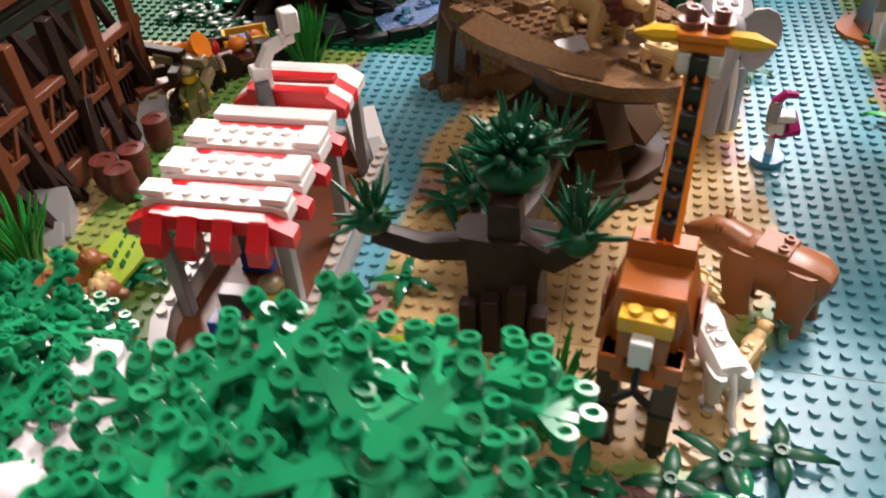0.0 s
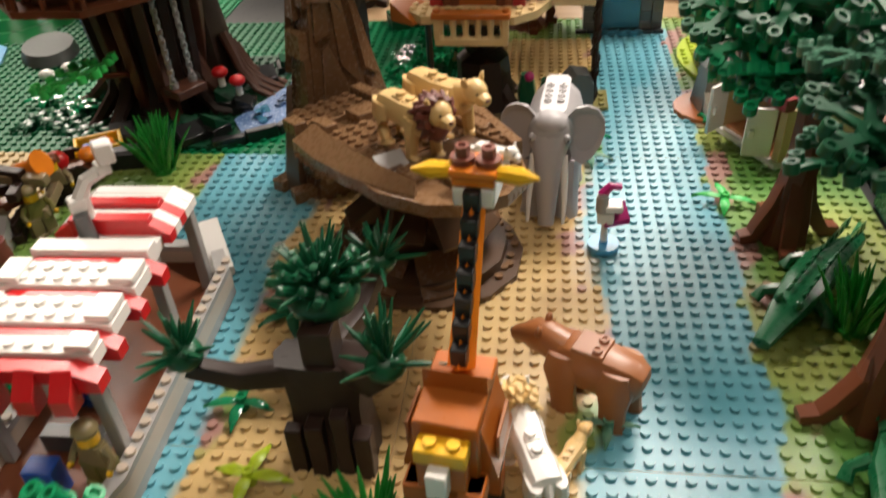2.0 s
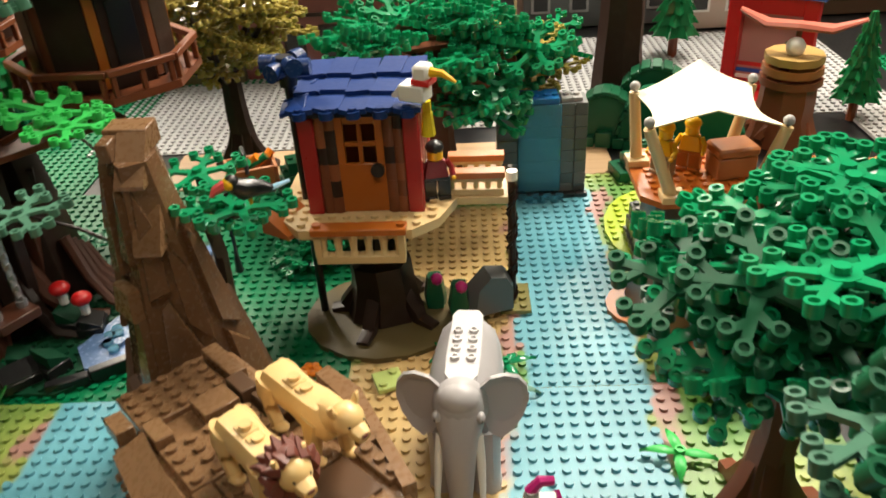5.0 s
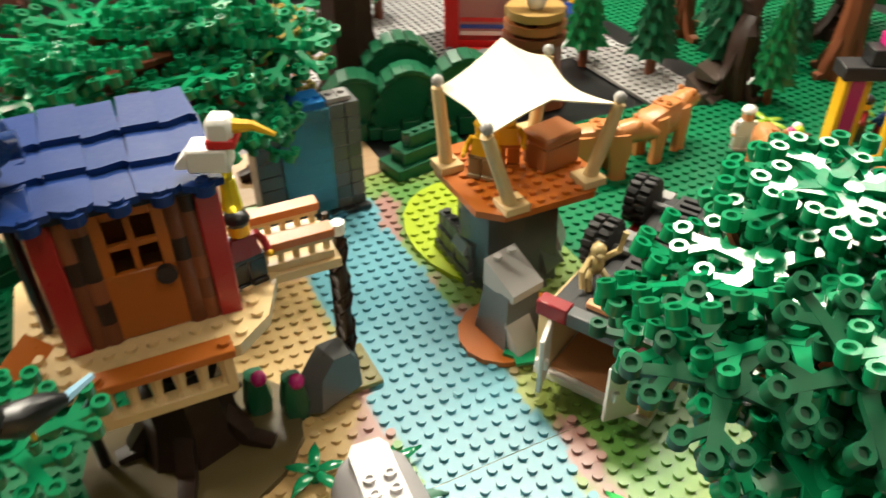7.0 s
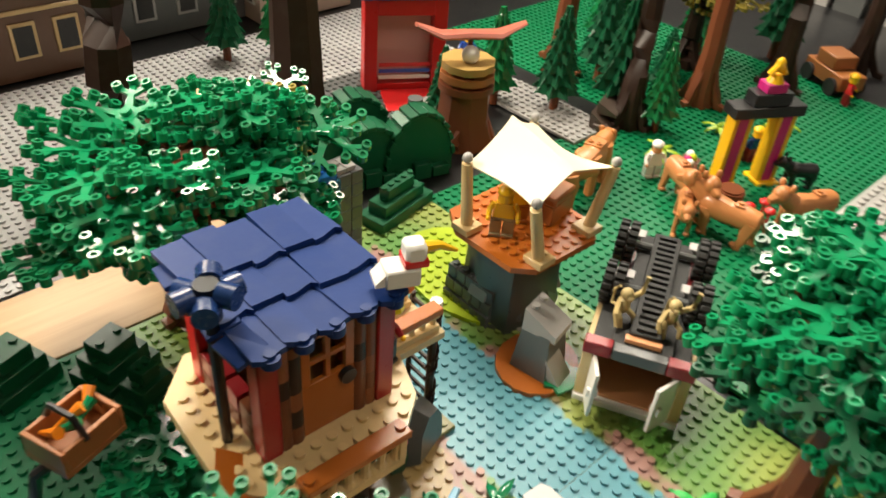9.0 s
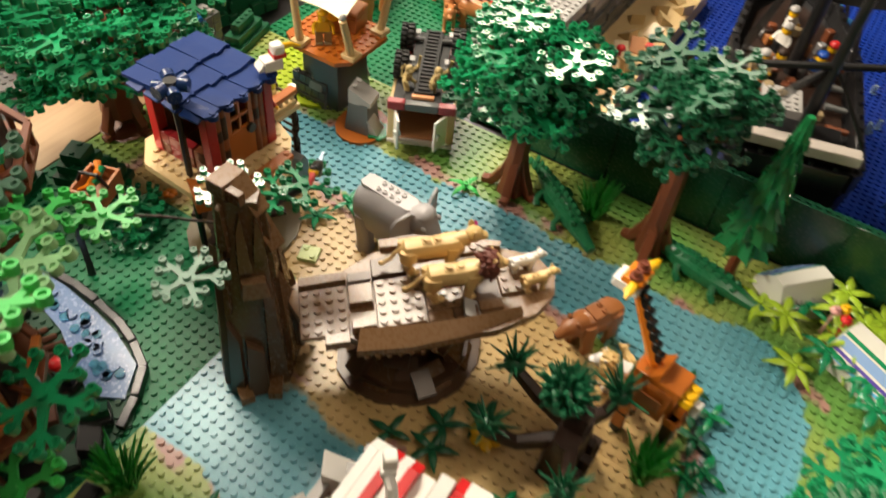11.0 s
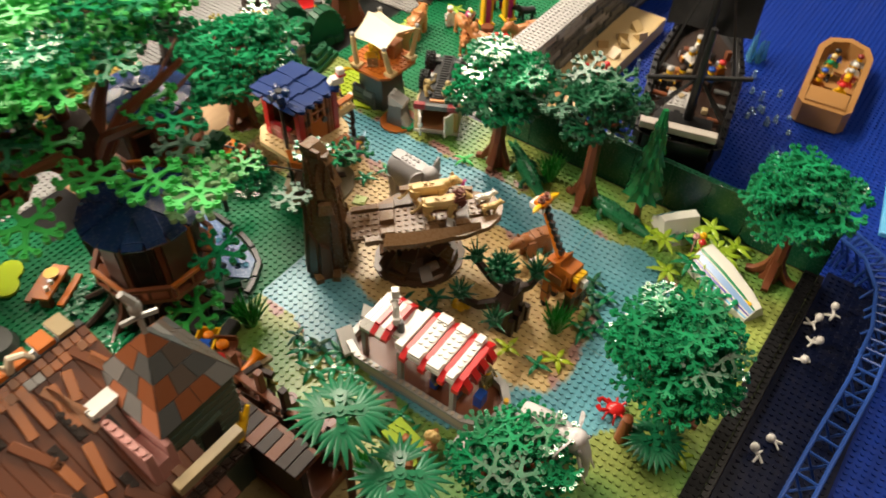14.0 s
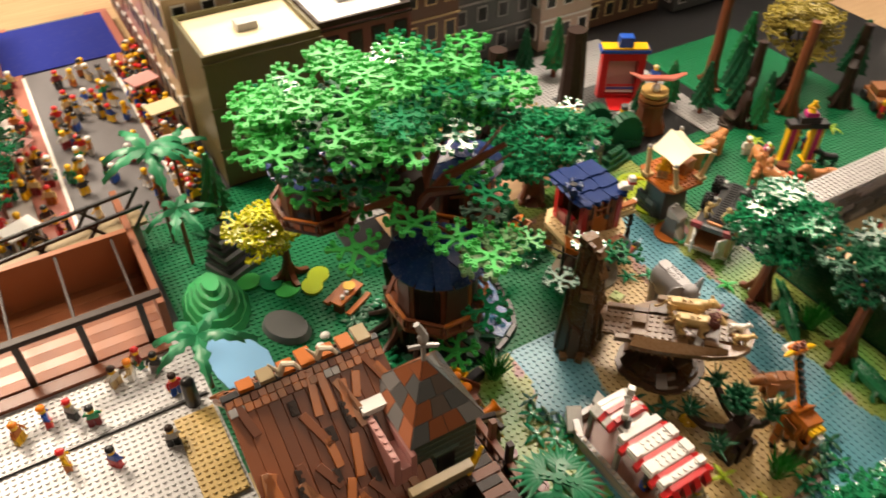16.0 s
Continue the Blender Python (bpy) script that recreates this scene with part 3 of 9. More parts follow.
def elephant(name, label, x, y, rz, skin, pale, s=1.0, group=""):
    """A toy elephant that faces +x: chamfered body with a pale back plate, domed head, fan ears, hanging trunk, long tusks."""
    t = thing(name, label, "elephant", x, y, 0, rz, group)
    k = lambda g, up=0: Geo().add(g, Matrix.Diagonal((s * .88, s, s, 1)) @ Matrix.Translation((-.5 * up, 0, up)))
    v, n = [], 12
    # ring of twelve corners: flat top, wide chamfers, rounded belly
    prof = ((.46, 1.0), (.82, .74), (1.0, .3), (1.0, -.2), (.9, -.62), (.5, -.95), (-.5, -.95), (-.9, -.62), (-1.0, -.2), (-1.0, .3), (-.82, .74), (-.46, 1.0))
    cuts = ((-5.9, 5.6, .9, 1.2), (-5.5, 5.7, 1.7, 2.3), (-4.6, 5.75, 2.1, 2.85), (-2.6, 5.8, 2.3, 3.05), (.4, 5.85, 2.35, 3.1), (2.2, 5.9, 2.1, 2.9), (3.2, 6.1, 1.6, 2.3))
    for cx, cz, a, b in cuts:
        v += [(cx, p * a, cz + q * b) for p, q in prof]
    f = [(j * n + i, j * n + (i + 1) % n, j * n + n + (i + 1) % n, j * n + n + i) for j in range(len(cuts) - 1) for i in range(n)] + [tuple(range(n))[::-1], tuple(range(len(v) - n, len(v)))]
    part("body", k(Geo().raw(v, f)), skin, t)
    for lx, sy in ((-4.0, -1), (-4.0, 1), (2.1, -1), (2.1, 1)):
        part("leg", k(Geo().loft([(lx, sy * 1.3, 5.2, 1.0, 1.35), (lx + .1, sy * 1.35, 2.6, .92, 1.1), (lx + .2, sy * 1.35, .7, .92, 1.05), (lx + .2, sy * 1.35, 0, 1.05, 1.2)], 12, 2.8)), skin, t)
    head = part("head", k(Geo().ell(4.1, 0, 7.0, 1.75, 1.7, 1.75, 18, 12).ell(4.45, 0, 7.75, 1.3, 1.35, 1.0, 16, 10)
                          .loft([(4.6, 0, 6.6, 1.55, 1.4), (5.5, 0, 5.6, 1.2, 1.15), (6.1, 0, 4.3, .98, .95), (6.35, 0, 2.9, .84, .8), (6.5, 0, 1.5, .72, .7), (6.7, 0, .2, .62, .6)], 14, 2.3)
                          .ell(5.35, -1.28, 7.05, .42, .3, .36, 8, 6).ell(5.35, 1.28, 7.05, .42, .3, .36, 8, 6), .9), skin, t)
    for sy in (-1, 1):
        rim = [(1.2, 8.3), (1.9, 8.95), (2.9, 9.05), (3.8, 8.6), (4.4, 7.7), (4.55, 6.6), (4.2, 5.5), (3.5, 4.6), (2.6, 4.15), (1.8, 4.7), (1.35, 5.9), (1.15, 7.2)]
        m = len(rim)
        front = [(4.05 - .34 * (py - 1.2) + .22 * math.sin(1.4 * (py - 1.2)), sy * py, pz) for py, pz in ((1.2 + (a - 1.2) * .84, b) for a, b in rim)]
        back = [(px - .32, py, pz) for px, py, pz in front]
        inner = [(2.75 + (px - 2.75) * .6 - .1, sy * 2.7 + (py - sy * 2.7) * .62, 6.8 + (pz - 6.8) * .62) for px, py, pz in front]
        g = Geo().raw(front + back + inner, [(i, (i + 1) % m, m + (i + 1) % m, m + i) for i in range(m)] + [tuple(range(m, 2 * m))] + [(i, (i + 1) % m, 2 * m + (i + 1) % m, 2 * m + i) for i in range(m)] + [tuple(range(2 * m, 3 * m))])
        part("ear", k(g, .9), skin, head)
        part("tusk", k(Geo().tube([(5.3, sy * 1.05, 5.9), (5.9, sy * 1.25, 4.4), (6.6, sy * 1.35, 2.6), (7.5, sy * 1.35, 1.0)], .36, .12, 10), .7), WHITE, head, "white curved tusk")
        part("eye", k(Geo().ell(5.62, sy * 1.36, 7.0, .13, .1, .14, 8, 5), .9), BLACK, head)
    plate = part("back_plate", k(Geo().prism([(-5.2, -.7), (-4.6, -1.0), (2.0, -1.0), (2.6, -.7), (2.6, .7), (2.0, 1.0), (-4.6, 1.0), (-5.2, .7)], 8.5, 9.0)), pale, t, "pale grey back plate with hollow studs")
    for i in range(4):
        for sy in (-.5, .5):
            part("hollow_stud", k(Geo().knob(-2.6 + i, sy, 8.98, 9.24, .31, 12)), pale, plate)
    part("tail", k(Geo().tube([(-5.6, 0, 6.9), (-6.3, 0, 5.6), (-6.4, 0, 3.8)], .2, .13, 6)), skin, t)
    return t


def bear(name, label, x, y, rz, mat, s=1.0, group="toy bears"):
    """A heavy toy bear that faces +x: square body, thick legs, low head, two hollow studs on its back."""
    t = thing(name, label, "bear", x, y, 0, rz, group)
    k = lambda g: Geo().add(g, Matrix.Scale(s, 4))
    part("body", k(Geo().loft([(-3.3, 0, 3.3, .55, .6), (-3.1, 0, 3.35, .95, 1.05), (-2.6, 0, 3.45, 1.22, 1.38), (-1.2, 0, 3.5, 1.32, 1.55), (.8, 0, 3.55, 1.32, 1.55), (2.0, 0, 3.6, 1.2, 1.4), (2.5, 0, 3.7, .8, 1.0)], 14, 3.4)), mat, t)
    for lx, sy, step in ((-1.8, -1, .35), (-1.8, 1, .05), (1.6, -1, .05), (1.6, 1, .35)):
        part("leg", k(Geo().loft([(lx, sy * 1.0, 4.5, .4, .85), (lx, sy * 1.04, 3.2, .5, 1.15), (lx - step * .5, sy * 1.04, 1.6, .47, .85), (lx - step * .9, sy * 1.04, .4, .5, .82), (lx - step, sy * 1.04, 0, .5, .9)], 12, 2.6)), mat, t)
    head = part("head", k(Geo().loft([(1.9, 0, 4.0, 1.1, 1.15), (2.9, 0, 4.3, 1.0, 1.1), (3.9, 0, 4.3, .98, .98), (4.45, 0, 4.1, .66, .66), (5.2, 0, 3.85, .48, .44), (5.4, 0, 3.82, .3, .28)], 14, 2.5)), mat, t)
    for sy in (-1, 1):
        part("ear", k(Geo().ell(3.3, sy * .72, 5.25, .22, .34, .4, 10, 7)), mat, head)
        part("eye", k(Geo().ell(4.5, sy * .52, 4.45, .1, .08, .1, 6, 5)), BLACK, head)
    part("nose", k(Geo().ell(5.4, 0, 3.95, .18, .22, .16, 8, 6)), BLACK, head)
    plate = part("back_plate", k(Geo().box(-.9, -1.0, 4.9, 1.1, 1.0, 5.2, .06)), mat, t)
    for sy in (-.5, .5):
        part("hollow_stud", k(Geo().knob(-.4, sy, 5.18, 5.42, .31, 12)), mat, plate)
    return t


def big_cat(name, label, category, x, y, z, rz, L, mat, mane=None, s=1.0, group="toy lions", tail=True):
    """A moulded cat figure that faces +x: boxy trunk, four stout legs with paws, wedge muzzle, hanging tail."""
    t = thing(name, label, category, x, y, z, rz, group)
    k = lambda g: g if s == 1.0 else Geo().add(g, Matrix.Diagonal((s, s, s, 1)))
    h = L * .5
    g = Geo().loft([(-h, 0, 2.35, .45, .5), (-h * .9, 0, 2.35, .82, .8), (-h * .5, 0, 2.45, .86, .84), (0, 0, 2.4, .8, .84), (h * .5, 0, 2.5, .92, .98), (h * .85, 0, 2.65, .86, .95), (h, 0, 2.75, .55, .6)], 14, 3.4)
    g.loft([(h * .62, 0, 2.7, .7, .8), (h + .25, 0, 3.25, .62, .66), (h + .6, 0, 3.4, .5, .5)], 12, 2.6)
    part("body", k(g), mat, t)
    for i, (lx, sy, st) in enumerate(((-.78, -1, .25), (-.78, 1, -.2), (.62, -1, -.3), (.62, 1, .35))):
        px = lx * h
        if i < 2:
            g = Geo().loft([(px, sy * .62, 2.7, .36, .85), (px - .1, sy * .7, 1.7, .38, .72), (px - .25 + st * .3, sy * .68, .95, .3, .4), (px + st, sy * .68, .3, .3, .36), (px + st, sy * .68, 0, .34, .42)], 10, 2.8)
        else:
            g = Geo().loft([(px, sy * .62, 2.8, .38, .7), (px + st * .4, sy * .7, 1.6, .36, .46), (px + st, sy * .68, .35, .3, .36), (px + st, sy * .68, 0, .34, .42)], 10, 2.8)
        part("leg", k(g.ell(px + st + .34, sy * .68, .22, .44, .36, .22, 10, 6)), mat, t)
    hx = h + .85
    head = part("head", k(Geo().ell(hx, 0, 3.55, .82, .74, .76, 14, 10).loft([(hx + .3, 0, 3.42, .46, .44), (hx + .85, 0, 3.3, .4, .36), (hx + 1.15, 0, 3.24, .3, .27)], 10, 3.0).ell(hx + .55, 0, 3.05, .4, .34, .2, 10, 6)), mat, t)
    for sy in (-1, 1):
        part("ear", k(Geo().loft([(hx - .15, sy * .55, 3.95, .26, .16), (hx - .12, sy * .66, 4.3, .24, .13), (hx - .1, sy * .7, 4.52, .1, .07)], 8, 2.2)), mat, head)
        part("eye", k(Geo().ell(hx + .62, sy * .34, 3.68, .1, .1, .09, 7, 5)), DBROWN, head)
    part("nose", k(Geo().ell(hx + 1.17, 0, 3.36, .1, .19, .12, 8, 5)), plastic("nose_brown", (.16, .05, .035)), head)
    if mane:
        rr = random.Random(5)
        g = Geo().ell(hx - .42, 0, 3.45, .62, .98, 1.08, 16, 12).ell(hx - .2, 0, 2.5, .55, .7, .8, 12, 8)
        for j in range(3):
            for i in range(13):
                a = 6.2832 * i / 13 + .24 * j
                R, dx = (1.0, .9, .72)[j], (.3, -.12, -.62)[j]
                c = Vector((hx - .42 + dx, R * math.cos(a), 3.42 + 1.08 * R * math.sin(a) - .12))
                o = Vector((rr.uniform(-.42, -.1), .2 * math.cos(a) + rr.uniform(-.12, .12), .22 * math.sin(a) + rr.uniform(-.15, .05)))
                g.loft([(*(c - o * .8), .3, .3), (*(c + o * .3), .26, .26), (*(c + o * 1.3), .06, .06)], 6, 2.0)
        part("mane", k(g), mane, t, "shaggy moulded mane", kind="stuff")
    if tail:
        part("tail", k(Geo().tube([(-h * .95, 0, 2.7), (-h - .5, .1, 2.1), (-h - .9, .25, 1.2), (-h - 1.5, .3, .7)], .2, .17, 8).ell(-h - 1.6, .32, .66, .34, .22, .22, 8, 6)), mat, t)
    for i in range(2):
        part("back_stud", k(Geo().box(-.98 + i, -.42, 3.15, -.14 + i, .42, 3.32, .05).stud(-.56 + i, 0, 3.32, 10)), mat, t)
    return t


def croc_geo():
    g = Geo()
    g.loft([(-7, 0, .45, .12, .15), (-5, .5, .6, .45, .45), (-3, .3, .8, .8, .7), (-1, 0, .9, 1.15, .8), (1.2, 0, .9, 1.2, .8), (2.8, 0, .85, .95, .7), (3.6, 0, .8, .85, .55), (5.0, 0, .65, .6, .4), (6.3, 0, .6, .45, .32)], 10, 2.6)
    for i in range(11):
        for s in (-.4, .4):
            x = -5.5 + i * .8
            g.wedge(x - .25, s - .15, 1.0 + .5 * math.exp(-((x) / 3) ** 2), x + .25, s + .15, 1.65 + .35 * math.exp(-((x) / 3) ** 2), .1)
    for x, s in ((-1.6, -1), (-1.6, 1), (1.9, -1), (1.9, 1)):
        g.loft([(x, s * .9, .8, .35, .4), (x + .3, s * 1.7, .5, .3, .3), (x + .8, s * 1.9, .15, .35, .15)], 7, 2.2)
    for s in (-1, 1):
        g.ell(3.4, s * .5, 1.4, .3, .25, .3, 7, 5)
    return g


def figure_geo():
    """A plain toy figure, with no face. Slots: 0 legs, 1 torso, 2 head and grips, 3 headgear."""
    g = Geo()
    for s in (-1, 1):
        g.box(-.45, s * .5 - .45, 0, .55, s * .5 + .45, .3, .05).box(-.4, s * .5 - .45, .3, .4, s * .5 + .45, 1.5, .05)
    g.box(-.4, -.95, 1.5, .4, .95, 1.75, .04)
    g.use(1).loft([(0, 0, 1.75, .95, .42), (0, 0, 3.0, .68, .4)], 8, 5)
    for s in (-1, 1):
        g.tube([(0, s * .75, 2.85), (.1, s * 1.1, 2.3), (.5, s * 1.15, 1.85)], .24, .2, 7)
    g.use(2)
    for s in (-1, 1):
        g.ell(.65, s * 1.15, 1.75, .2, .18, .2, 7, 5)
    g.cyl(0, 0, 3.0, 3.15, .35, 10).cyl(0, 0, 3.15, 4.05, .56, 12).cyl(0, 0, 4.05, 4.2, .4, 10)
    g.use(3).ell(-.03, 0, 3.95, .68, .68, .5, 10, 6)
    return g


FIG = figure_geo()


def figure(x, y, z, rz, legs, torso, hat, label, skin=YELLOW, name="toy_figure", group="toy figures", rx=0, ry=0):
    return solo(name, FIG, [legs, torso, skin, hat], label, "figure", x, y, z, rz, group, rx=rx, ry=ry)

# ---- the island: rock throne, animals, stump tree ----
def rock_peak():
    t = thing("rock_peak", "tall brown rock spire built of slope bricks beside the ledge", "rock", -21, 18, 0)
    # seven corners at the foot and under the cap, counted from the west round by the south
    foot = [(-4.8, -1.2), (-4.2, -2.6), (-1.2, -4.8), (4.0, -2.4), (5.7, .4), (2.6, 2.2), (-3.2, .8)]
    cap = [(-1.6, .3), (-1.5, -.9), (-.2, -2.5), (1.0, -1.8), (1.1, -.5), (.6, .9), (-1.0, 1.3)]

    def on(side, u, z, out=0.0):
        """A place on one side: u along it, z up it, out from it."""
        (ax, ay), (bx, by) = foot[side], foot[(side + 1) % 7]
        (cx, cy), (dx, dy) = cap[side], cap[(side + 1) % 7]
        k = min(1.0, (z / 20.4) ** .92)
        x0, y0, x1, y1 = ax + (cx - ax) * k, ay + (cy - ay) * k, bx + (dx - bx) * k, by + (dy - by) * k
        L = math.hypot(bx - ax, by - ay)
        return (x0 + (x1 - x0) * u + out * (by - ay) / L, y0 + (y1 - y0) * u - out * (bx - ax) / L, z)

    def panel(side, pts, m, out=.5, name="slope_brick"):
        n = len(pts)
        cx, cz = sum(p[0] for p in pts) / n, sum(p[1] for p in pts) / n
        v = [on(side, u, z, -.4) for u, z in pts] + [on(side, u, z, out - .12) for u, z in pts] + [on(side, cx + (u - cx) * .93, cz + (z - cz) * .95, out) for u, z in pts]
        f = [(j * n + i, j * n + (i + 1) % n, j * n + n + (i + 1) % n, j * n + n + i) for j in range(2) for i in range(n)] + [tuple(range(2 * n, 3 * n))]
        part(name, Geo().raw(v, f), m, t)

    levels = (0, 3.4, 7.2, 11.0, 14.6, 17.6, 20.4)
    v = [on(i, 0, z) for z in levels for i in range(7)]
    f = [(j * 7 + i, j * 7 + (i + 1) % 7, j * 7 + 7 + (i + 1) % 7, j * 7 + 7 + i) for j in range(6) for i in range(7)] + [tuple(range(42, 49))]
    part("core", Geo().raw(v, f), ROCKM, t)
    # south side: one tall facet, a lower one in front of it, strips beside them
    panel(2, ((.12, 2.0), (.98, 2.0), (.95, 5.0), (.42, 12.4), (.26, 12.0)), ROCKM, .5)
    panel(2, ((.45, 2.0), (1.02, 2.0), (1.0, 6.4), (.78, 8.6), (.42, 6.6)), ROCKD, .95)
    panel(2, ((.08, 12.6), (.5, 12.9), (.56, 17.0), (.2, 19.2)), ROCKM, .4)
    panel(2, ((.62, 10.6), (.96, 9.0), (.94, 14.4), (.66, 15.8)), ROCKM, .35)
    # east and north sides
    panel(3, ((.1, .4), (.9, .4), (.7, 8.0), (.2, 9.4)), ROCKM, .6)
    panel(3, ((.2, 10.0), (.8, 9.0), (.7, 15.4), (.3, 16.4)), ROCKM, .4)
    panel(4, ((.1, .4), (.9, .4), (.75, 9.6), (.3, 11.0)), ROCKD, .5)
    panel(5, ((.1, .4), (.9, .4), (.8, 10.6), (.4, 12.6)), ROCKM, .5)
    # west side: standing facets stepped towards the cap, its shade put into darker panels
    panel(6, ((.1, .4), (.9, .4), (.8, 9.0), (.3, 11.4)), ROCKD, .5)
    panel(0, ((.05, 0), (.95, 0), (.9, 6.6), (.1, 8.2)), ROCKD, .45)
    panel(0, ((.1, 9.0), (.5, 9.4), (.4, 15.8), (.12, 15.0)), ROCKM, .5)
    panel(0, ((.1, 16.2), (.92, 16.2), (.55, 20.0), (.2, 20.0)), ROCKM, .6)
    panel(1, ((.0, 0), (.5, 0), (.48, 5.2), (.04, 6.4)), ROCKD, .7)
    panel(1, ((.55, 2.0), (1.0, 2.0), (.96, 11.0), (.7, 12.6)), ROCKM, .5)
    panel(1, ((.06, 11.4), (.9, 11.4), (.82, 13.2), (.1, 13.2)), ROCKB, .75)
    panel(1, ((.06, 14.0), (.52, 14.0), (.3, 19.6), (.1, 18.0)), ROCKM, .6)
    panel(1, ((.56, 15.0), (1.0, 15.0), (.95, 18.2), (.8, 19.4)), ROCKM, .45)
    for x, y, rz in ((-4.6, -2.6, 60), (-2.6, -4.4, 35), (4.9, -1.6, 50)):
        part("foot_brick", Geo().box(-1, -.6, 0, 1, .6, 1.0, M=at(x, y, 0, rz)), ROCKB, t)
    # the cap: one brick, and slopes that fall to the south and the west
    part("top_brick", Geo().box(-1.5, -.6, 20.4, .9, 1.1, 21.7, .06), ROCKB, t)
    part("top_brick", Geo().box(-1.4, -2.0, 20.4, -.7, -.63, 21.5, .06), ROCKM, t)
    part("slope_brick", Geo().wedge(-.67, -2.7, 19.2, .9, -.63, 21.6, .2), ROCKB, t)
    part("slope_brick", Geo().wedge(-.3, -3.5, 15.6, 1.2, -2.0, 18.0, .3), ROCKB, t)
    return t


rock_peak()


def ledge():
    t = thing("rock_ledge", "broad brown rock ledge of plates on a round mound", "rock", 0, 0, 0)
    tilt = Matrix(((1, 0, 0, 0), (0, 1, 0, 0), (.10, -.10, 1, 11.9), (0, 0, 0, 1)))
    out = [(-21.6, 11.2), (-20.2, 6.8), (-18.4, 3.4), (-15.8, .2), (-13.8, -2.1), (-10.8, -4.0), (-8.4, -4.3), (-6.6, -3.4), (-5.6, -1.2), (-6.1, 1.6), (-7.2, 4.4), (-9.5, 9.0), (-12.2, 11.4), (-15.4, 12.6), (-17.4, 14.8), (-19.6, 15.6)]
    lay = tilt @ at(-13.5, 5.0, 0, -49)  # the pieces lie along the ledge
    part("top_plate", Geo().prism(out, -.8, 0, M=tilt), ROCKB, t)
    # the shadow under the ledge is put into these plates' darker brown
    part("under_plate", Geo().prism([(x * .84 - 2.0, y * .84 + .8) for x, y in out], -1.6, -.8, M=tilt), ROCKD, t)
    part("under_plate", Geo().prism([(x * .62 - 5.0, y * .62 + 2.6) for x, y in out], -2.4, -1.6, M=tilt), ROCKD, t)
    r = random.Random(4)
    # plates and tiles over the top: first corner, size, height, colour, studded or smooth
    for u, v, w, d, h, m, stud in ((-10.6, -3.2, 4, 5, .4, ROCKB, 1), (-10.6, 1.9, 4, 1, .9, ROCKB, 0), (-6.5, -.6, 2, 2, .8, ROCKB, 0), (-6.5, 1.5, 2, 1, 1.0, ROCKD, 0), (-6.4, -3.2, 2, 1, .9, ROCKB, 0), (-8.6, -4.4, 2, 1, .9, ROCKB, 0), (-4.3, -3.2, 4, 5, .4, ROCKB, 1),
                                   (-4.4, 1.9, 3, 2, .8, ROCKD, 0), (-.2, -3.3, 2, 1, .4, ROCKB, 0), (1.9, -3.3, 2, 1, .4, ROCKD, 0), (4.0, -3.0, 2, 1, .4, ROCKB, 0), (-.2, -2.2, 3, 5, .3, ROCKB, 1), (2.9, -2.1, 3, 5, .25, ROCKD, 0), (6.0, -1.7, 3, 4, .4, ROCKB, 1), (-.6, 3.6, 4, 1, .6, ROCKB, 0), (3.0, 3.2, 3, 1, .4, ROCKB, 1)):
        g = Geo().box(u, v, 0, u + w - .03, v + d - .03, h, .05, M=lay)
        for i in range(w * stud):
            for j in range(d):
                g.stud(u + i + .5, v + j + .5, h, 10, M=lay)
        part("plate" if stud else "tile", g, m, t)
    # the long curved edge piece, and a pale chip
    outer = [(-6.2, -4.9), (-2.0, -5.3), (2.0, -5.1), (5.0, -4.6), (7.4, -3.9)]
    inner = [(-5.8, -3.3), (-2.0, -3.7), (1.4, -3.8), (4.2, -3.8), (7.2, -3.6)]
    n = 5
    v = [(x, y, -.7) for x, y in outer] + [(x, y, .1) for x, y in outer] + [(x, y, .9) for x, y in inner] + [(x, y, -.7) for x, y in inner]
    f = [(j * n + i, j * n + i + 1, ((j + 1) % 4) * n + i + 1, ((j + 1) % 4) * n + i) for j in range(4) for i in range(n - 1)] + [(0, n, 2 * n, 3 * n), (n - 1, 4 * n - 1, 3 * n - 1, 2 * n - 1)]
    part("curved_edge", Geo().raw(v, f, lay), ROCKB, t, "long curved brown edge brick")
    for s in range(7):
        part("pin", Geo().cyl(-5.4 + s * .9, -5.0 - .06 * s, -.9, -.6, .22, 8, M=lay), ROCKB, t)
    part("curved_edge", Geo().prism([(-6.6, 2.0), (-6.0, 2.2), (-9.2, 9.3), (-11.2, 11.6), (-11.8, 11.0), (-8.6, 6.6)], -.4, .6, M=tilt), ROCKB, t)
    part("chip", Geo().wedge(-.9, -.7, 0, .9, .7, .8, .1, M=at(-13.4, .6, 10.6, 35)), GREY, t, "pale grey slope chip")
    # the mound
    disc = [(-13.0 + 7.0 * math.cos(a * .4189) + .3 * math.sin(a * 5), 6.7 + 6.6 * math.sin(a * .4189) + .25 * math.cos(a * 7)) for a in range(15)]
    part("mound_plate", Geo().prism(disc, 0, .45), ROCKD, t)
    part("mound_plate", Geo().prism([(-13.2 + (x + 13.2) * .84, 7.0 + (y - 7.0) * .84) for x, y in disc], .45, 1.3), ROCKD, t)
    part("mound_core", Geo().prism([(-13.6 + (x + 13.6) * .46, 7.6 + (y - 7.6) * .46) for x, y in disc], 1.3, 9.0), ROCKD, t)
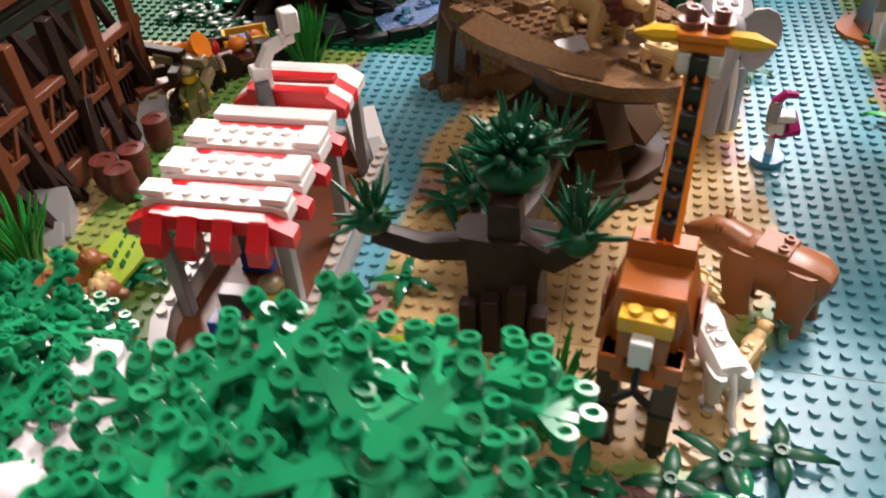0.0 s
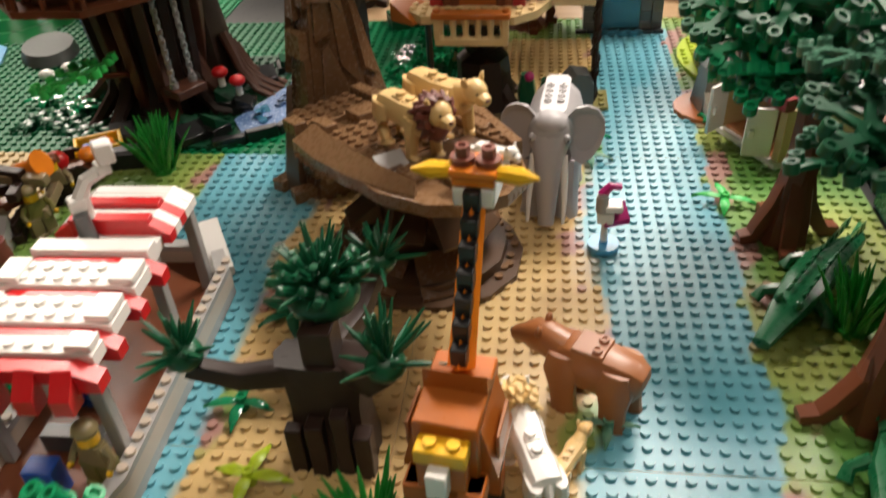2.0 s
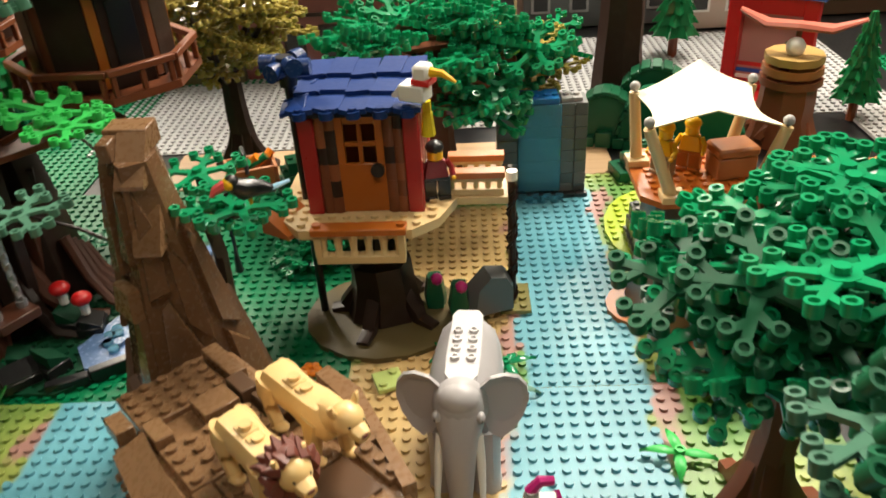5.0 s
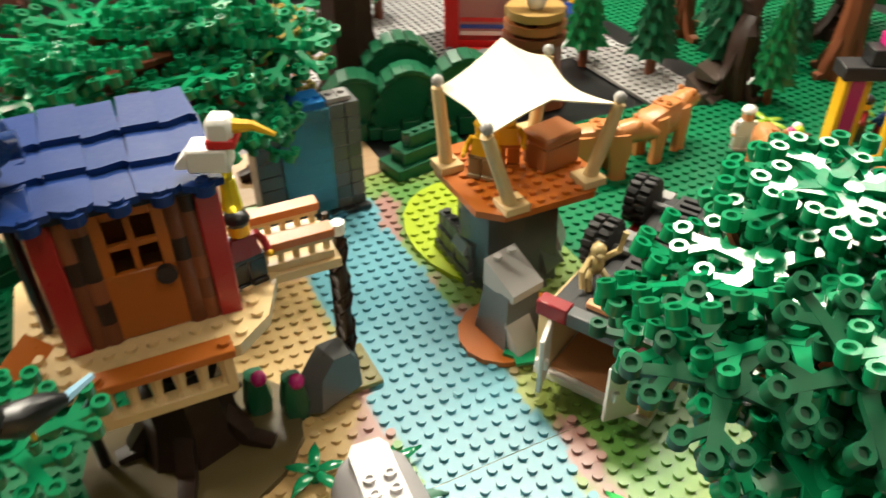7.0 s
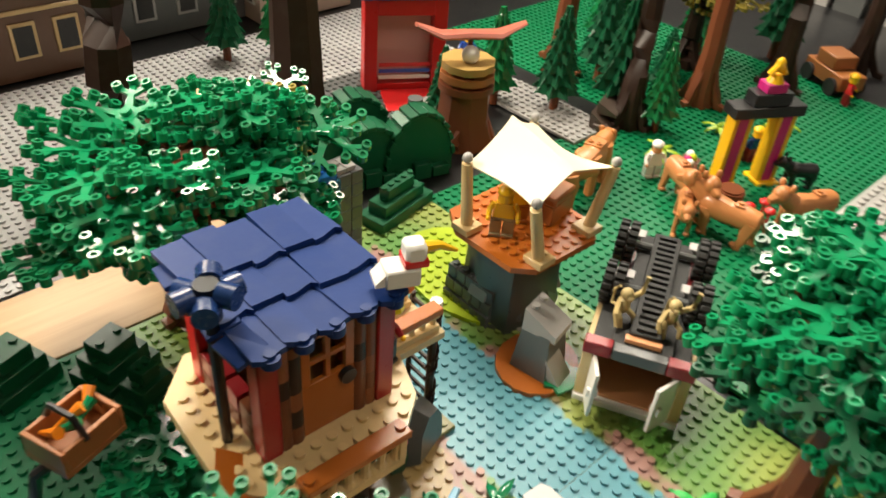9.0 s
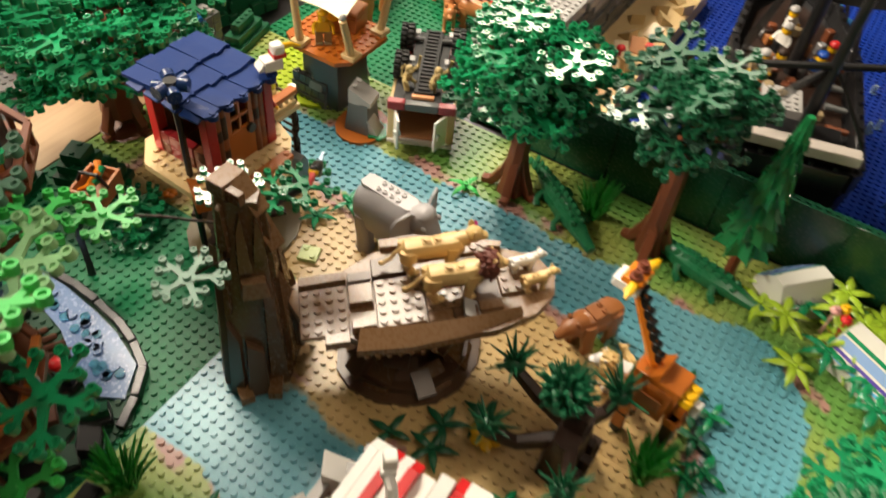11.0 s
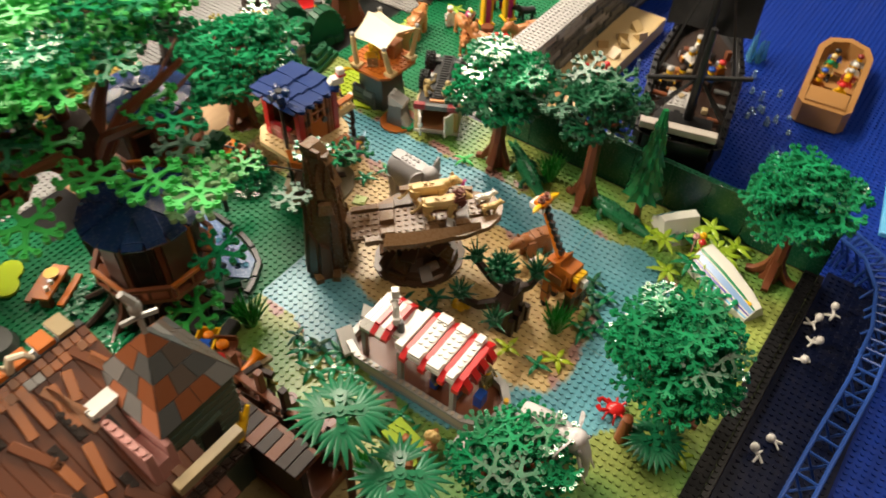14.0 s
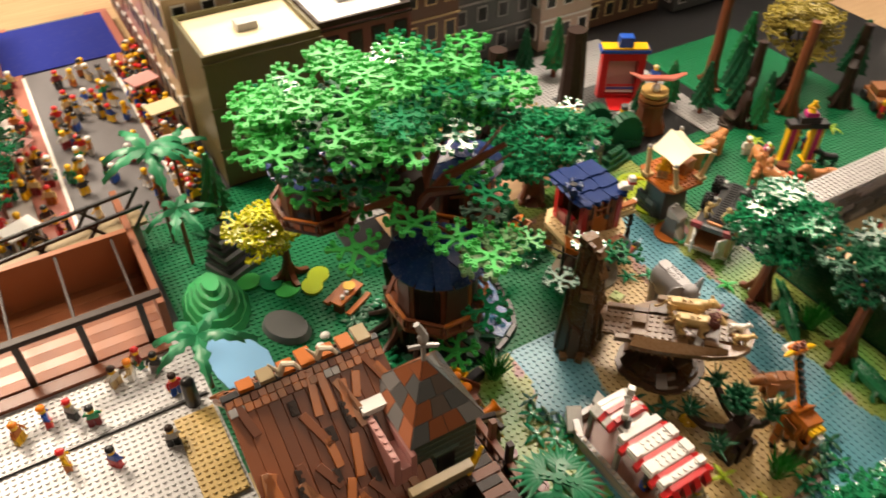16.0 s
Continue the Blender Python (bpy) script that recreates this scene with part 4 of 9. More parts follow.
    for i in range(20):
        a = 6.2832 * i / 20 + r.uniform(-.1, .1)
        R = r.uniform(4.0, 6.2)
        z = max(0.0, (6.2 - R) * 2.0 + 1.2) if i % 2 else 1.2
        w, h = r.uniform(1.6, 3), r.choice((1.2, 1.6, 2.4, 3.0))
        M = at(-13.2 + R * .9 * math.cos(a), 6.8 + R * .82 * math.sin(a), z - .8, math.degrees(a) + 90)
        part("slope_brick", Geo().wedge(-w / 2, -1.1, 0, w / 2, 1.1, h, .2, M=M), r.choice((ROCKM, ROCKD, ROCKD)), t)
    for a in (-.55, -.3, .1, .4):
        part("tile", Geo().stud(-13.0 + 6.4 * math.cos(a), 6.7 + 6.0 * math.sin(a), .45).stud(-13.0 + 6.2 * math.cos(a + .17), 6.7 + 5.8 * math.sin(a + .17), .45), ROCKB, t)
    return t


ledge()

MANE = plastic("mane", (0.13, 0.028, 0.015), .5)
BLOND = plastic("blond", (0.66, 0.46, 0.18), .5)
big_cat("lion", "tan toy lion with a dark red-brown mane on the ledge", "lion", -12.7, 3.0, 10.62, -47, 4.6, LION, MANE)
big_cat("lioness", "tan toy lioness standing on the ledge", "lioness", -11.2, 6.1, 10.5, -46, 5.2, LION)
big_cat("lion_cub", "small tan toy lion cub on the ledge", "lion cub", -8.7, -2.5, 11.3, -40, 4.2, LION, s=.5, group="toy lion cubs", tail=False)
big_cat("lion_cub", "small white toy lion cub on the ledge", "lion cub", -7.6, -.7, 11.25, -40, 4.2, WHITE, s=.5, group="toy lion cubs", tail=False)
big_cat("white_lion", "white toy lion with a blond mane", "lion", -5.0, -12.6, 0, 110, 4.6, WHITE, BLOND)
big_cat("lion_cub", "small tan toy cub beside the white lion", "lion cub", -3.2, -12.0, 0, 60, 4.2, LION, s=.55, group="toy lion cubs", tail=False)
bear("bear", "reddish-brown toy bear at the water's edge", -1.9, -7.1, 154, BEAR, .9)
elephant("elephant", "grey toy elephant with white tusks and studs on its back", -4.0, 14.3, -95, ELE, plastic("pale_grey", (0.55, 0.53, 0.54), .4), .93)


def flamingo():
    t = thing("flamingo", "magenta and white toy flamingo on a blue round base", "bird", -.4, 7.6)
    part("base", Geo().cyl(0, 0, .2, .6, 1.1, 16).stud(0, 0, .6), LBLUE, t, "bright blue round base")
    part("leg", Geo().cyl(0, 0, .6, 2.4, .28, 10, .22), WHITE, t)
    part("body", Geo().box(-.55, -.5, 2.4, .55, .5, 3.4, .1).box(-.1, -.6, 3.4, 1.1, .6, 3.9, .1), WHITE, t)
    part("neck", Geo().cyl(-.3, -.2, 3.4, 4.6, .42, 10).stud(-.3, -.2, 4.6), GREY, t)
    part("tail", Geo().wedge(-.2, -.5, 2.2, 1.6, .5, 3.5, .4, M=at(0, 0, 0, 20)), MAGENTA, t)
    part("beak", Geo().tube([(-.4, -.1, 4.6), (.2, .1, 5.2), (.9, .2, 5.1)], .35, .25, 8), MAGENTA, t)


flamingo()


def giraffe():
    t = thing("giraffe", "brick-built orange giraffe with a black mane", "giraffe", -8.3, -14.8, 0, 82)
    part("body", Geo().box(-2.2, -1.4, 6.0, 2.1, 1.4, 9.2, .08), ORANGE, t)
    for s in (-1, 1):
        part("flank", Geo().wedge(-1.7, -.5, 5.6, 1.7, .3, 9.0, .3, M=at(0, s * 1.6, 0, 0 if s < 0 else 180)), ORANGE, t)
        part("shoulder_tile", Geo().box(-1.2, s * 2.0 - .08, 6.4, 1.0, s * 2.0 + .08, 7.8, .03), BEAR, t)
    part("chest", Geo().wedge(-1.4, -1.0, 0, 1.4, 1.6, 3.2, .3, M=at(1.4, 0, 7.0, 90)), ORANGE, t)
    rump = part("rump", Geo().box(-3.1, -1.05, 6.2, -2.2, 1.05, 7.8, .06), ORANGE, t)
    part("rump_plate", Geo().box(-3.2, -1.1, 7.8, -2.2, 1.1, 8.6, .06).stud(-2.7, -.5, 8.6).stud(-2.7, .5, 8.6), YELLOW, rump, "yellow brick on the rump")
    part("rump_slope", Geo().wedge(-1.1, -.5, 5.0, 1.1, .4, 6.2, .2, M=at(-2.8, 0, 0, -90)), ORANGE, rump)
    for i, (x, s) in enumerate(((-2.5, -1), (-2.5, 1), (1.4, -1), (1.4, 1))):
        leg = part("leg", Geo().box(x - .55, s * 1.2 - .5, .9, x + .55, s * 1.2 + .5, 6.2, .06), ORANGE if x > 0 else plastic("shin", (.10, .045, .02)), t)
        part("hoof", Geo().cyl(x, s * 1.2, 0, .9, .62, 8, .5), BLACK, leg)
        part("knee", Geo().box(x - .65, s * 1.2 - .55, 5.2, x + .65, s * 1.2 + .55, 6.2, .06), YELLOW if x > 0 else ORANGE, leg)
        part("shin_joint", Geo().box(x - .6, s * 1.2 - .54, 2.9, x + .6, s * 1.2 + .54, 3.1, .02), BLACK, leg)
    part("neck", Geo().loft([(1.0, 0, 9.4, .62, .75), (2.9, 0, 12.8, .55, .65), (4.6, 0, 16.0, .5, .6)], 4, 8), BORANGE, t, "bright orange neck")
    for i in range(7):
        part("mane_brick", Geo().box(.5 + i * .55, -.36, 9.8 + i * .95, 1.2 + i * .55, .36, 10.75 + i * .95, .05), BLACK, t, "black mane brick")
    head = part("head", Geo().box(4.2, -.9, 16.5, 5.9, .9, 16.95, .06).box(4.1, -1.0, 16.95, 5.8, 1.0, 17.3, .06), BORANGE, t)
    part("jaw", Geo().box(4.2, -.9, 15.5, 6.5, .9, 16.48, .1), WHITE, head, "white jaw bricks")
    for s in (-1, 1):
        part("ear", Geo().loft([(4.7, s * .9, 17.0, .35, .35), (4.6, s * 1.9, 17.0, .42, .4), (4.5, s * 2.7, 17.0, .08, .08)], 8, 2), YELLOW, head)
        part("horn", Geo().cyl(4.9, s * .55, 17.3, 17.6, .55, 10).knob(4.9, s * .55, 17.6, 18.1, .32), plastic("horn_brown", (.18, .05, .03)), head)
    tail = part("tail", Geo().box(-3.9, -.45, 6.6, -3.2, .45, 8.0, .06), WHITE, t, "white hinge of the tail")
    part("tail_tip", Geo().tube([(-3.8, 0, 6.7), (-4.2, 0, 5.6)], .16, .16, 6).tube([(-4.2, 0, 5.6), (-4.3, .7, 5.0)], .16, .2, 6).tube([(-4.2, 0, 5.6), (-4.3, -.7, 5.0)], .16, .2, 6), BLACK, tail)

giraffe()


def stump_tree():
    t = thing("acacia_tree", "dark brown flat-topped tree with spiky dark green leaf clusters", "tree", -15.4, -10.8, 0, group="trees")
    g = Geo().loft([(0, 0, 0, 1.9, 2.3), (0, 0, 2.0, 1.6, 2.1), (0, 0, 4.4, 1.4, 2.1), (0, 0, 5.8, 1.3, 2.3), (0, 0, 6.8, 1.2, 2.6)], 8, 4)
    part("trunk", g, DBROWN, t)
    for i, x in enumerate((-1.7, -.5, .8, 1.9)):
        part("bark_brick", Geo().box(x - .45, -2.0 - .25 * (i % 2), 0, x + .45, -1.2, 3.2 + .6 * (i % 3), .07), DBROWN, t)
    for i, (x0, x1, z0, z1) in enumerate(((-2.4, -1.2, 5.2, 6.6), (1.4, 2.6, 5.2, 6.6), (-.8, .8, 5.2, 8.9))):
        part("branch_brick", Geo().box(x0, -.9, z0, x1, .9, z1, .06).stud(x0 + .5, 0, z1), DBROWN, t)
    arm = lambda pts: part("branch_arm", Geo().loft([(*p, w, w * 1.3) for p, w in zip(pts, (.6, .5, .42))], 8, 4), DBROWN, t)
    arm([(0, .4, 6.2), (1.0, 3.8, 6.0), (1.7, 6.7, 7.0)])
    arm([(1.2, -.4, 6.2), (2.6, -1.4, 6.4), (3.6, -1.9, 7.6)])
    arm([(-.4, 1.0, 4.0), (-1.8, 3.8, 2.6), (-2.9, 6.2, 3.6)])
    arm([(-1.2, -.4, 6.0), (-4.0, -1.2, 6.2), (-6.3, -1.6, 7.2)])
    for i, (x, y, z, r, n) in enumerate(((0, 1.6, 9.5, 3.1, 60), (1.7, 6.7, 7.6, 2.8, 24), (3.6, -1.9, 8.2, 3.2, 30), (-2.9, 6.2, 4.6, 2.7, 24), (-6.3, -1.6, 8.0, 2.7, 24))):
        part("leaf_ball", Geo().ell(x, y, z, 1.0 if i else 1.9, 1.0 if i else 1.9, .8 if i else 1.3, 12, 8), DGREEN, t)
        spiky(t, x, y, z + (0 if i else .5), r, n, DGREEN, i + 3, .6)
    rr = random.Random(8)
    for i in range(26):
        a, u = 2.4 * i, math.sqrt((i + .5) / 26)
        part("leaf_nub", Geo().cyl(0, 0, 0, .9, .3, 7, .26).ell(0, 0, .9, .28, .28, .16, 7, 4), DGREEN, t, M=spot(1.7 * u * math.cos(a), 1.6 + 1.7 * u * math.sin(a), 9.6 + 1.2 * math.sqrt(1 - .8 * u * u), math.degrees(a), 0, 62 * u))


stump_tree()

tuft(-12.4, -17.0, 60, 4.6, 2.3, GRASS, 2)
tuft(-37.3, 17.6, 60, 4.8, 2.4, GRASS, 3)
tuft(14.0, -.2, 50, 4.6, 2.2, GRASS, 4)
tuft(-45.3, -11.0, 50, 4.6, 2.3, GRASS, 5)
for i, (x, y, n, L, m) in enumerate(((-6.8, -19.6, 4, 2.4, DGREEN), (-4.4, -18.0, 5, 2.6, DGREEN), (-9.4, -21.4, 4, 2.6, GREEN), (-10.8, -20.2, 4, 2.4, GREEN), (-17.2, -20.0, 5, 2.4, LIME), (-19.5, -18.2, 4, 2.2, GREEN),
                                     (-19.6, -13.6, 4, 2.4, LIME), (-21.6, -8.6, 4, 2.2, GREEN), (-20.8, -1.0, 5, 2.4, DGREEN), (-18.4, -.6, 5, 2.4, DGREEN), (-21.5, 2.8, 4, 2.2, DGREEN), (-15.6, -3.2, 4, 2.4, DGREEN),
                                     (8.9, 13.6, 4, 2.3, BRIGHT), (-.9, 20.0, 4, 2.0, SANDG), (-1.2, 22.4, 5, 2.2, GREEN), (-5.0, 24.0, 5, 2.2, GREEN), (-36.6, 8.4, 5, 2.4, GREEN), (-34.7, 7.0, 4, 2.2, DGREEN), (-33.8, 4.0, 5, 2.4, GREEN),
                                     (-38.0, 5.2, 4, 2.6, GREEN), (-36.2, 3.0, 5, 2.6, GREEN), (-35.2, 10.6, 4, 2.0, DGREEN), (-35.6, .4, 5, 2.4, GREEN), (-36.4, -8.4, 4, 2.2, GREEN), (-38.0, -11.0, 5, 2.2, GREEN), (-36.0, -16.5, 4, 2.2, GREEN),
                                     (-1.0, -9.0, 4, 1.6, SANDG), (-3.8, -20.2, 4, 2.2, GREEN), (-2.0, -17.2, 4, 2.4, DGREEN), (-40.0, -3.5, 4, 2.2, BRIGHT))):
    frond_plant(x, y, n, L, m, i + 1)
for i, (x, y) in enumerate(((-11.6, 38.6), (-17.3, -4.3), (-15.2, 22.6))):
    g = Geo().cyl(0, 0, .2, .5, .3, 8)
    for k in range(6):
        g.ell(.5 * math.cos(k * 1.047), .5 * math.sin(k * 1.047), .55, .35, .35, .14, 8, 5)
    solo("flower", g, BORANGE if i != 1 else YELLOW, "small orange plastic flower on the plate", "flower", x, y, 0, i * 30, "flowers", s=1.0 if i != 1 else 1.8)
solo("lime_plate", Geo().box(-1, -1, 0, 1, 1, .4).stud(-.5, -.5, .4).stud(.5, .5, .4), plastic("yellowish_green", (.45, .55, .18)), "small lime plate on the sand", "plate", -9.5, 21.3, .2, 20)


# ---- the striped river boat ----
def boat():
    t = thing("river_boat", "toy river boat with a red and white striped roof", "boat", -29.4, -6.6, 0, 1.5)
    hull = [(-4.4, 8.0), (-4.4, -9.0), (-3.6, -11.0), (-1.6, -12.6), (1.6, -12.6), (3.6, -11.0), (4.2, -9.0), (4.2, 8.0), (2.6, 11.0), (-2.8, 11.0)]
    part("hull", Geo().prism(hull, .15, .9), GREY, t)
    inner = [(x * .82, y * .92) for x, y in hull]
    n = len(hull)
    for z0, z1, m in ((.9, 2.0, TAN), (2.0, 2.4, GREY)):
        g = Geo()
        v = [(x, y, z) for z in (z0, z1) for x, y in hull] + [(x, y, z) for z in (z0, z1) for x, y in inner]
        f = []
        for i in range(n):
            j = (i + 1) % n
            f += [(i, j, n + j, n + i), (2 * n + j, 2 * n + i, 3 * n + i, 3 * n + j), (n + i, n + j, 3 * n + j, 3 * n + i)]
        part("gunwale", g.raw(v, f), plastic("pale_stone", (.50, .42, .34)) if m is TAN else GREY, t)
    g = Geo()
    for y in range(-9, 9):
        for x in (-4.0, 3.85):
            g.stud(x, y + .5, 2.4, 8)
    part("gunwale_studs", g, plastic("pale_stone", (.50, .42, .34)), t)
    part("deck", Geo().prism(inner, .9, 1.05), BROWN, t)
    for x, y in ((-3.4, -7.0), (3.2, -7.0), (-3.4, 1.0), (3.2, 1.0), (-2.4, 7.6), (2.6, 7.6)):
        part("post", Geo().box(x - .35, y - .35, 1.0, x + .35, y + .35, 8.0, .05), GREY, t)
    # main roof: red ribs proud of white ribs, with sloped sides
    y0 = -8.2
    for wd, red in ((1.0, 1), (1.2, 0), (.9, 1), (1.95, 0), (.9, 1), (1.95, 0), (.9, 1)):
        m, z = (RED, 8.85) if red else (WHITE, 9.1)
        rib = part("roof_rib", Geo().box(-3.0, y0, 8.0, 3.0, y0 + wd - .02, z, .05), m, t)
        for s in (-1, 1):
            M = at(s * 3.0, y0 + wd / 2, 0, 90 if s > 0 else -90)
            part("rib_end", Geo().wedge(-wd / 2 + .01, -1.3 if red else -.8, 7.5 if red else 8.2, wd / 2 - .01, .02, z - .02, .7, M=M), m, rib)
        if not red:
            for j in range(round(wd)):
                for k in range(6):
                    part("rib_stud", Geo().stud(-2.5 + k, y0 + .55 + .9 * j, z), WHITE, rib)
            for s in (-1, 1):
                part("corner_block", Geo().box(s * 3.15 - .65, y0 + .06, z, s * 3.15 + .65, y0 + wd - .08, z + .4, .05), WHITE, rib)
        y0 += wd
    part("roof_ridge", Geo().box(-3.4, .62, 8.0, 3.4, 1.8, 9.2, .06), WHITE, t)
    for k in range(4):
        part("valance", Geo().wedge(-.5, -.9, 6.9, .5, .1, 8.9, .9, M=at(-2.7 + k * 1.8, -8.2, 0)), RED, t)
    # the small roof over the stern
    part("stern_roof", Geo().box(-2.0, 2.0, 7.6, 3.0, 3.2, 8.4, .05), WHITE, t)
    for i in range(5):
        y0, m = 3.2 + i * .85, (RED, WHITE, RED, WHITE, WHITE)[i]
        rib = part("roof_rib", Geo().box(-2.4, y0, 8.2, 2.4, y0 + .83, 9.4 if m is RED else 9.1, .05), m, t)
        for s in (-1, 1):
            part("rib_end", Geo().wedge(-.41, -1.1, 7.8, .41, .02, 9.1, .6, M=at(s * 2.4, y0 + .42, 0, 90 if s > 0 else -90)), m, rib)
    part("funnel", Geo().cyl(-1.0, 2.6, 8.3, 10.2, .5, 10, .45), DGREY, t)
    part("stern_fin", Geo().wedge(-1.1, 0, .9, 1.1, 3.0, 3.8, .6, M=at(3.0, 8.6, 0, 30)), WHITE, t)
    part("stern_fin", Geo().wedge(-1.1, 0, .9, 1.1, 3.0, 3.4, .6, M=at(-3.6, 9.0, 0, -30)), WHITE, t)
    part("bench", Geo().box(-1.8, -6.5, 1.0, 1.8, -5.5, 2.2, .06), DGREY, t)
    part("wheel_box", Geo().box(-.8, -9.6, 1.0, .8, -8.4, 3.2, .08), BLUE, t)
    part("bow_lamp", Geo().cyl(1.2, -12.1, 2.4, 3.0, .35, 10), YELLOW, t)


boat()


def bird(name, label, x, y, z, rz, body, trim, beak):
    t = thing(name, label, "bird", x, y, z, rz)
    part("body", Geo().box(-.9, -.7, 0, .9, .7, 1.1, .1).wedge(-.6, -.6, .2, .6, 0, 1.0, .2, M=at(-.8, 0, 0, -90)), body, t)
    part("head", Geo().box(.1, -.6, 1.1, 1.2, .6, 2.4, .2), body, t)
    part("collar", Geo().box(.05, -.65, 1.1, 1.3, .65, 1.55, .08), trim, t)
    part("beak", Geo().tube([(1.1, 0, 1.9), (2.0, 0, 1.9), (2.9, 0, 1.45)], .36, .1, 8), beak, t)
    return t


g = Geo().tube([(0, 0, 0), (.1, 0, 1.4), (.6, 0, 2.2), (1.6, .2, 2.4)], .5, .4, 8).box(1.3, -.4, 2.3, 2.1, .7, 2.9, .08).box(1.5, -.5, 2.9, 2.5, .5, 4.2, .1).box(-.7, -.5, .6, .3, .5, 1.4, .1)
solo("gull", g, WHITE, "white brick-built bird perched on the boat's roof", "bird", -30.6, -3.4, 9.6, 40)
figure(-26.6, -14.8, 1.1, -100, OLIVE, plastic("khaki", (.24, .19, .09)), plastic("khaki", (.24, .19, .09)), "toy river guide in khaki with a sun hat")
figure(-30.2, -9.5, 1.1, -90, BLUE, DGREY, DGREY, "toy passenger in grey aboard the boat")

# ---- the red hut on its trunk ----
def hut():
    t = thing("tree_hut", "red and brown hut with a blue roof on a trunk", "hut", -10.3, 30.2, .7, -2)
    low = trunk_geo(10.1, 2.6, 2.2, 5, (0, 0), 3, 4.0)
    low.v = [(x, y, z - .7) for x, y, z in low.v]
    part("trunk", low, DBROWN, t)
    part("root_mat", Geo().prism([(6.2 * math.cos(a * .3927), 5.6 * math.sin(a * .3927) - 1) for a in range(16)], -.68, -.25), plastic("moss_brown", (.10, .075, .03)), t)
    deck = [(-4.6, -5.2), (3.2, -5.3), (5.0, -3.8), (6.1, -1.0), (6.4, 2), (4, 6.4), (-4, 6.6), (-6.4, 4), (-6.6, -3)]
    d = part("deck", Geo().prism(deck, 9.2, 9.9), TAN, t, "tan round-edged deck")
    g = Geo()
    for x in range(-6, 6):
        for y in range(-6, 6):
            if reach(deck, np.array([(x + .5, y + .5)]))[0] > .4 and not (-3.8 < x + .5 < 3.8 and -2.6 < y + .5 < 5):
                g.stud(x + .5, y + .5, 9.9)
    part("deck_studs", g, TAN, d)
    # front rail with its balusters
    rail = part("front_rail", Geo().box(-3.6, -6.1, 9.9, 2.9, -4.9, 10.4, .06), ORANGE, t, "dark orange rail on tan balusters")
    part("rail_foot", Geo().box(-3.4, -5.9, 7.6, 2.7, -5.1, 8.2, .05), TAN, rail)
    for i in range(6):
        part("baluster", Geo().cyl(-2.9 + i * 1.04, -5.5, 8.2, 9.9, .2, 8, .36).cyl(-2.9 + i * 1.04, -5.5, 8.2, 8.6, .36, 8, .2), TAN, rail)
    for x in (-3.2, 2.5):
        part("rail_end", Geo().box(x - .25, -5.9, 8.1, x + .25, -5.1, 9.9, .04), TAN, rail)
        part("rail_knob", Geo().stud(x, -5.5, 10.4), ORANGE, rail)
    part("side_ramp", Geo().wedge(-1.6, -1.2, 9.0, 1.6, 1.2, 10.6, .3, M=at(-5.6, -3.0, 0, 60)), ORANGE, t)
    # walls: red corner columns, brown log courses, door and windows
    for x in (-3.6, 3.4):
        for y in (-2.4, 4.4):
            part("corner_column", Geo().box(x - .55, y - .55, 9.9, x + .55, y + .55, 17.1, .08), plastic("brick_red", (.36, .014, .016)) if y < 0 else RED, t)
    r = random.Random(2)
    for k in range(6):
        z = 9.9 + k * 1.25
        for x0, x1 in ((-3.05, -1.75), (1.55, 2.85)):
            w = (x1 - x0) / 2
            for j in range(2):
                part("log", Geo().cyl(0, 0, -.62, .62, .58, 10, M=at(x0 + (j + .5) * w, -2.3, z + .62)), r.choice((BROWN, DBROWN, plastic("rust", (.25, .078, .030), .4, spec=.3), BROWN)), t)
        for y0 in (-1.8, -.2, 1.4, 2.8):
            for x in (-3.6, 3.4):
                if x < 0 and k > 1:
                    continue
                part("brick", Geo().box(x - .45, y0, z, x + .45, y0 + 1.4, z + 1.23, .05), r.choice((BROWN, DRED, BROWN)), t)
    part("back_wall", Geo().box(-3.1, 4.0, 9.9, 2.9, 4.8, 17.0, .05), BROWN, t)
    part("lintel", Geo().box(-3.2, -2.8, 17.1, 3.0, -2.0, 17.5, .05), DBROWN, t)
    door = part("door", Geo().box(-1.7, -2.7, 9.95, 1.5, -2.35, 13.6, .04).box(-1.7, -2.7, 13.6, -1.15, -2.35, 17.1, .04).box(.95, -2.7, 13.6, 1.5, -2.35, 17.1, .04).box(-1.15, -2.7, 16.5, .95, -2.35, 17.1, .04)
                .box(-.25, -2.68, 13.6, .05, -2.4, 16.5, .03).box(-1.15, -2.68, 14.9, .95, -2.4, 15.2, .03), ORANGE, t, "dark orange door with a four-light window")
    part("door_knob", Geo().cyl(0, 0, 0, .35, .48, 12, M=at(.95, -2.7, 13.2, 0, 90)), BLACK, door)
    # roof: overlapping blue shingles
    rf = part("roof_base", Geo().box(-4.2, -4.2, -.3, 3.9, 4.8, .3, .08, M=at(0, 1.0, 17.25, 0, -3)), plastic("roof_board", (.012, .016, .03), .6, spec=.2), t, "dark blue-grey roof board")
    RB = plastic("roof_blue", (.007, .030, .145), .4, spec=.2)
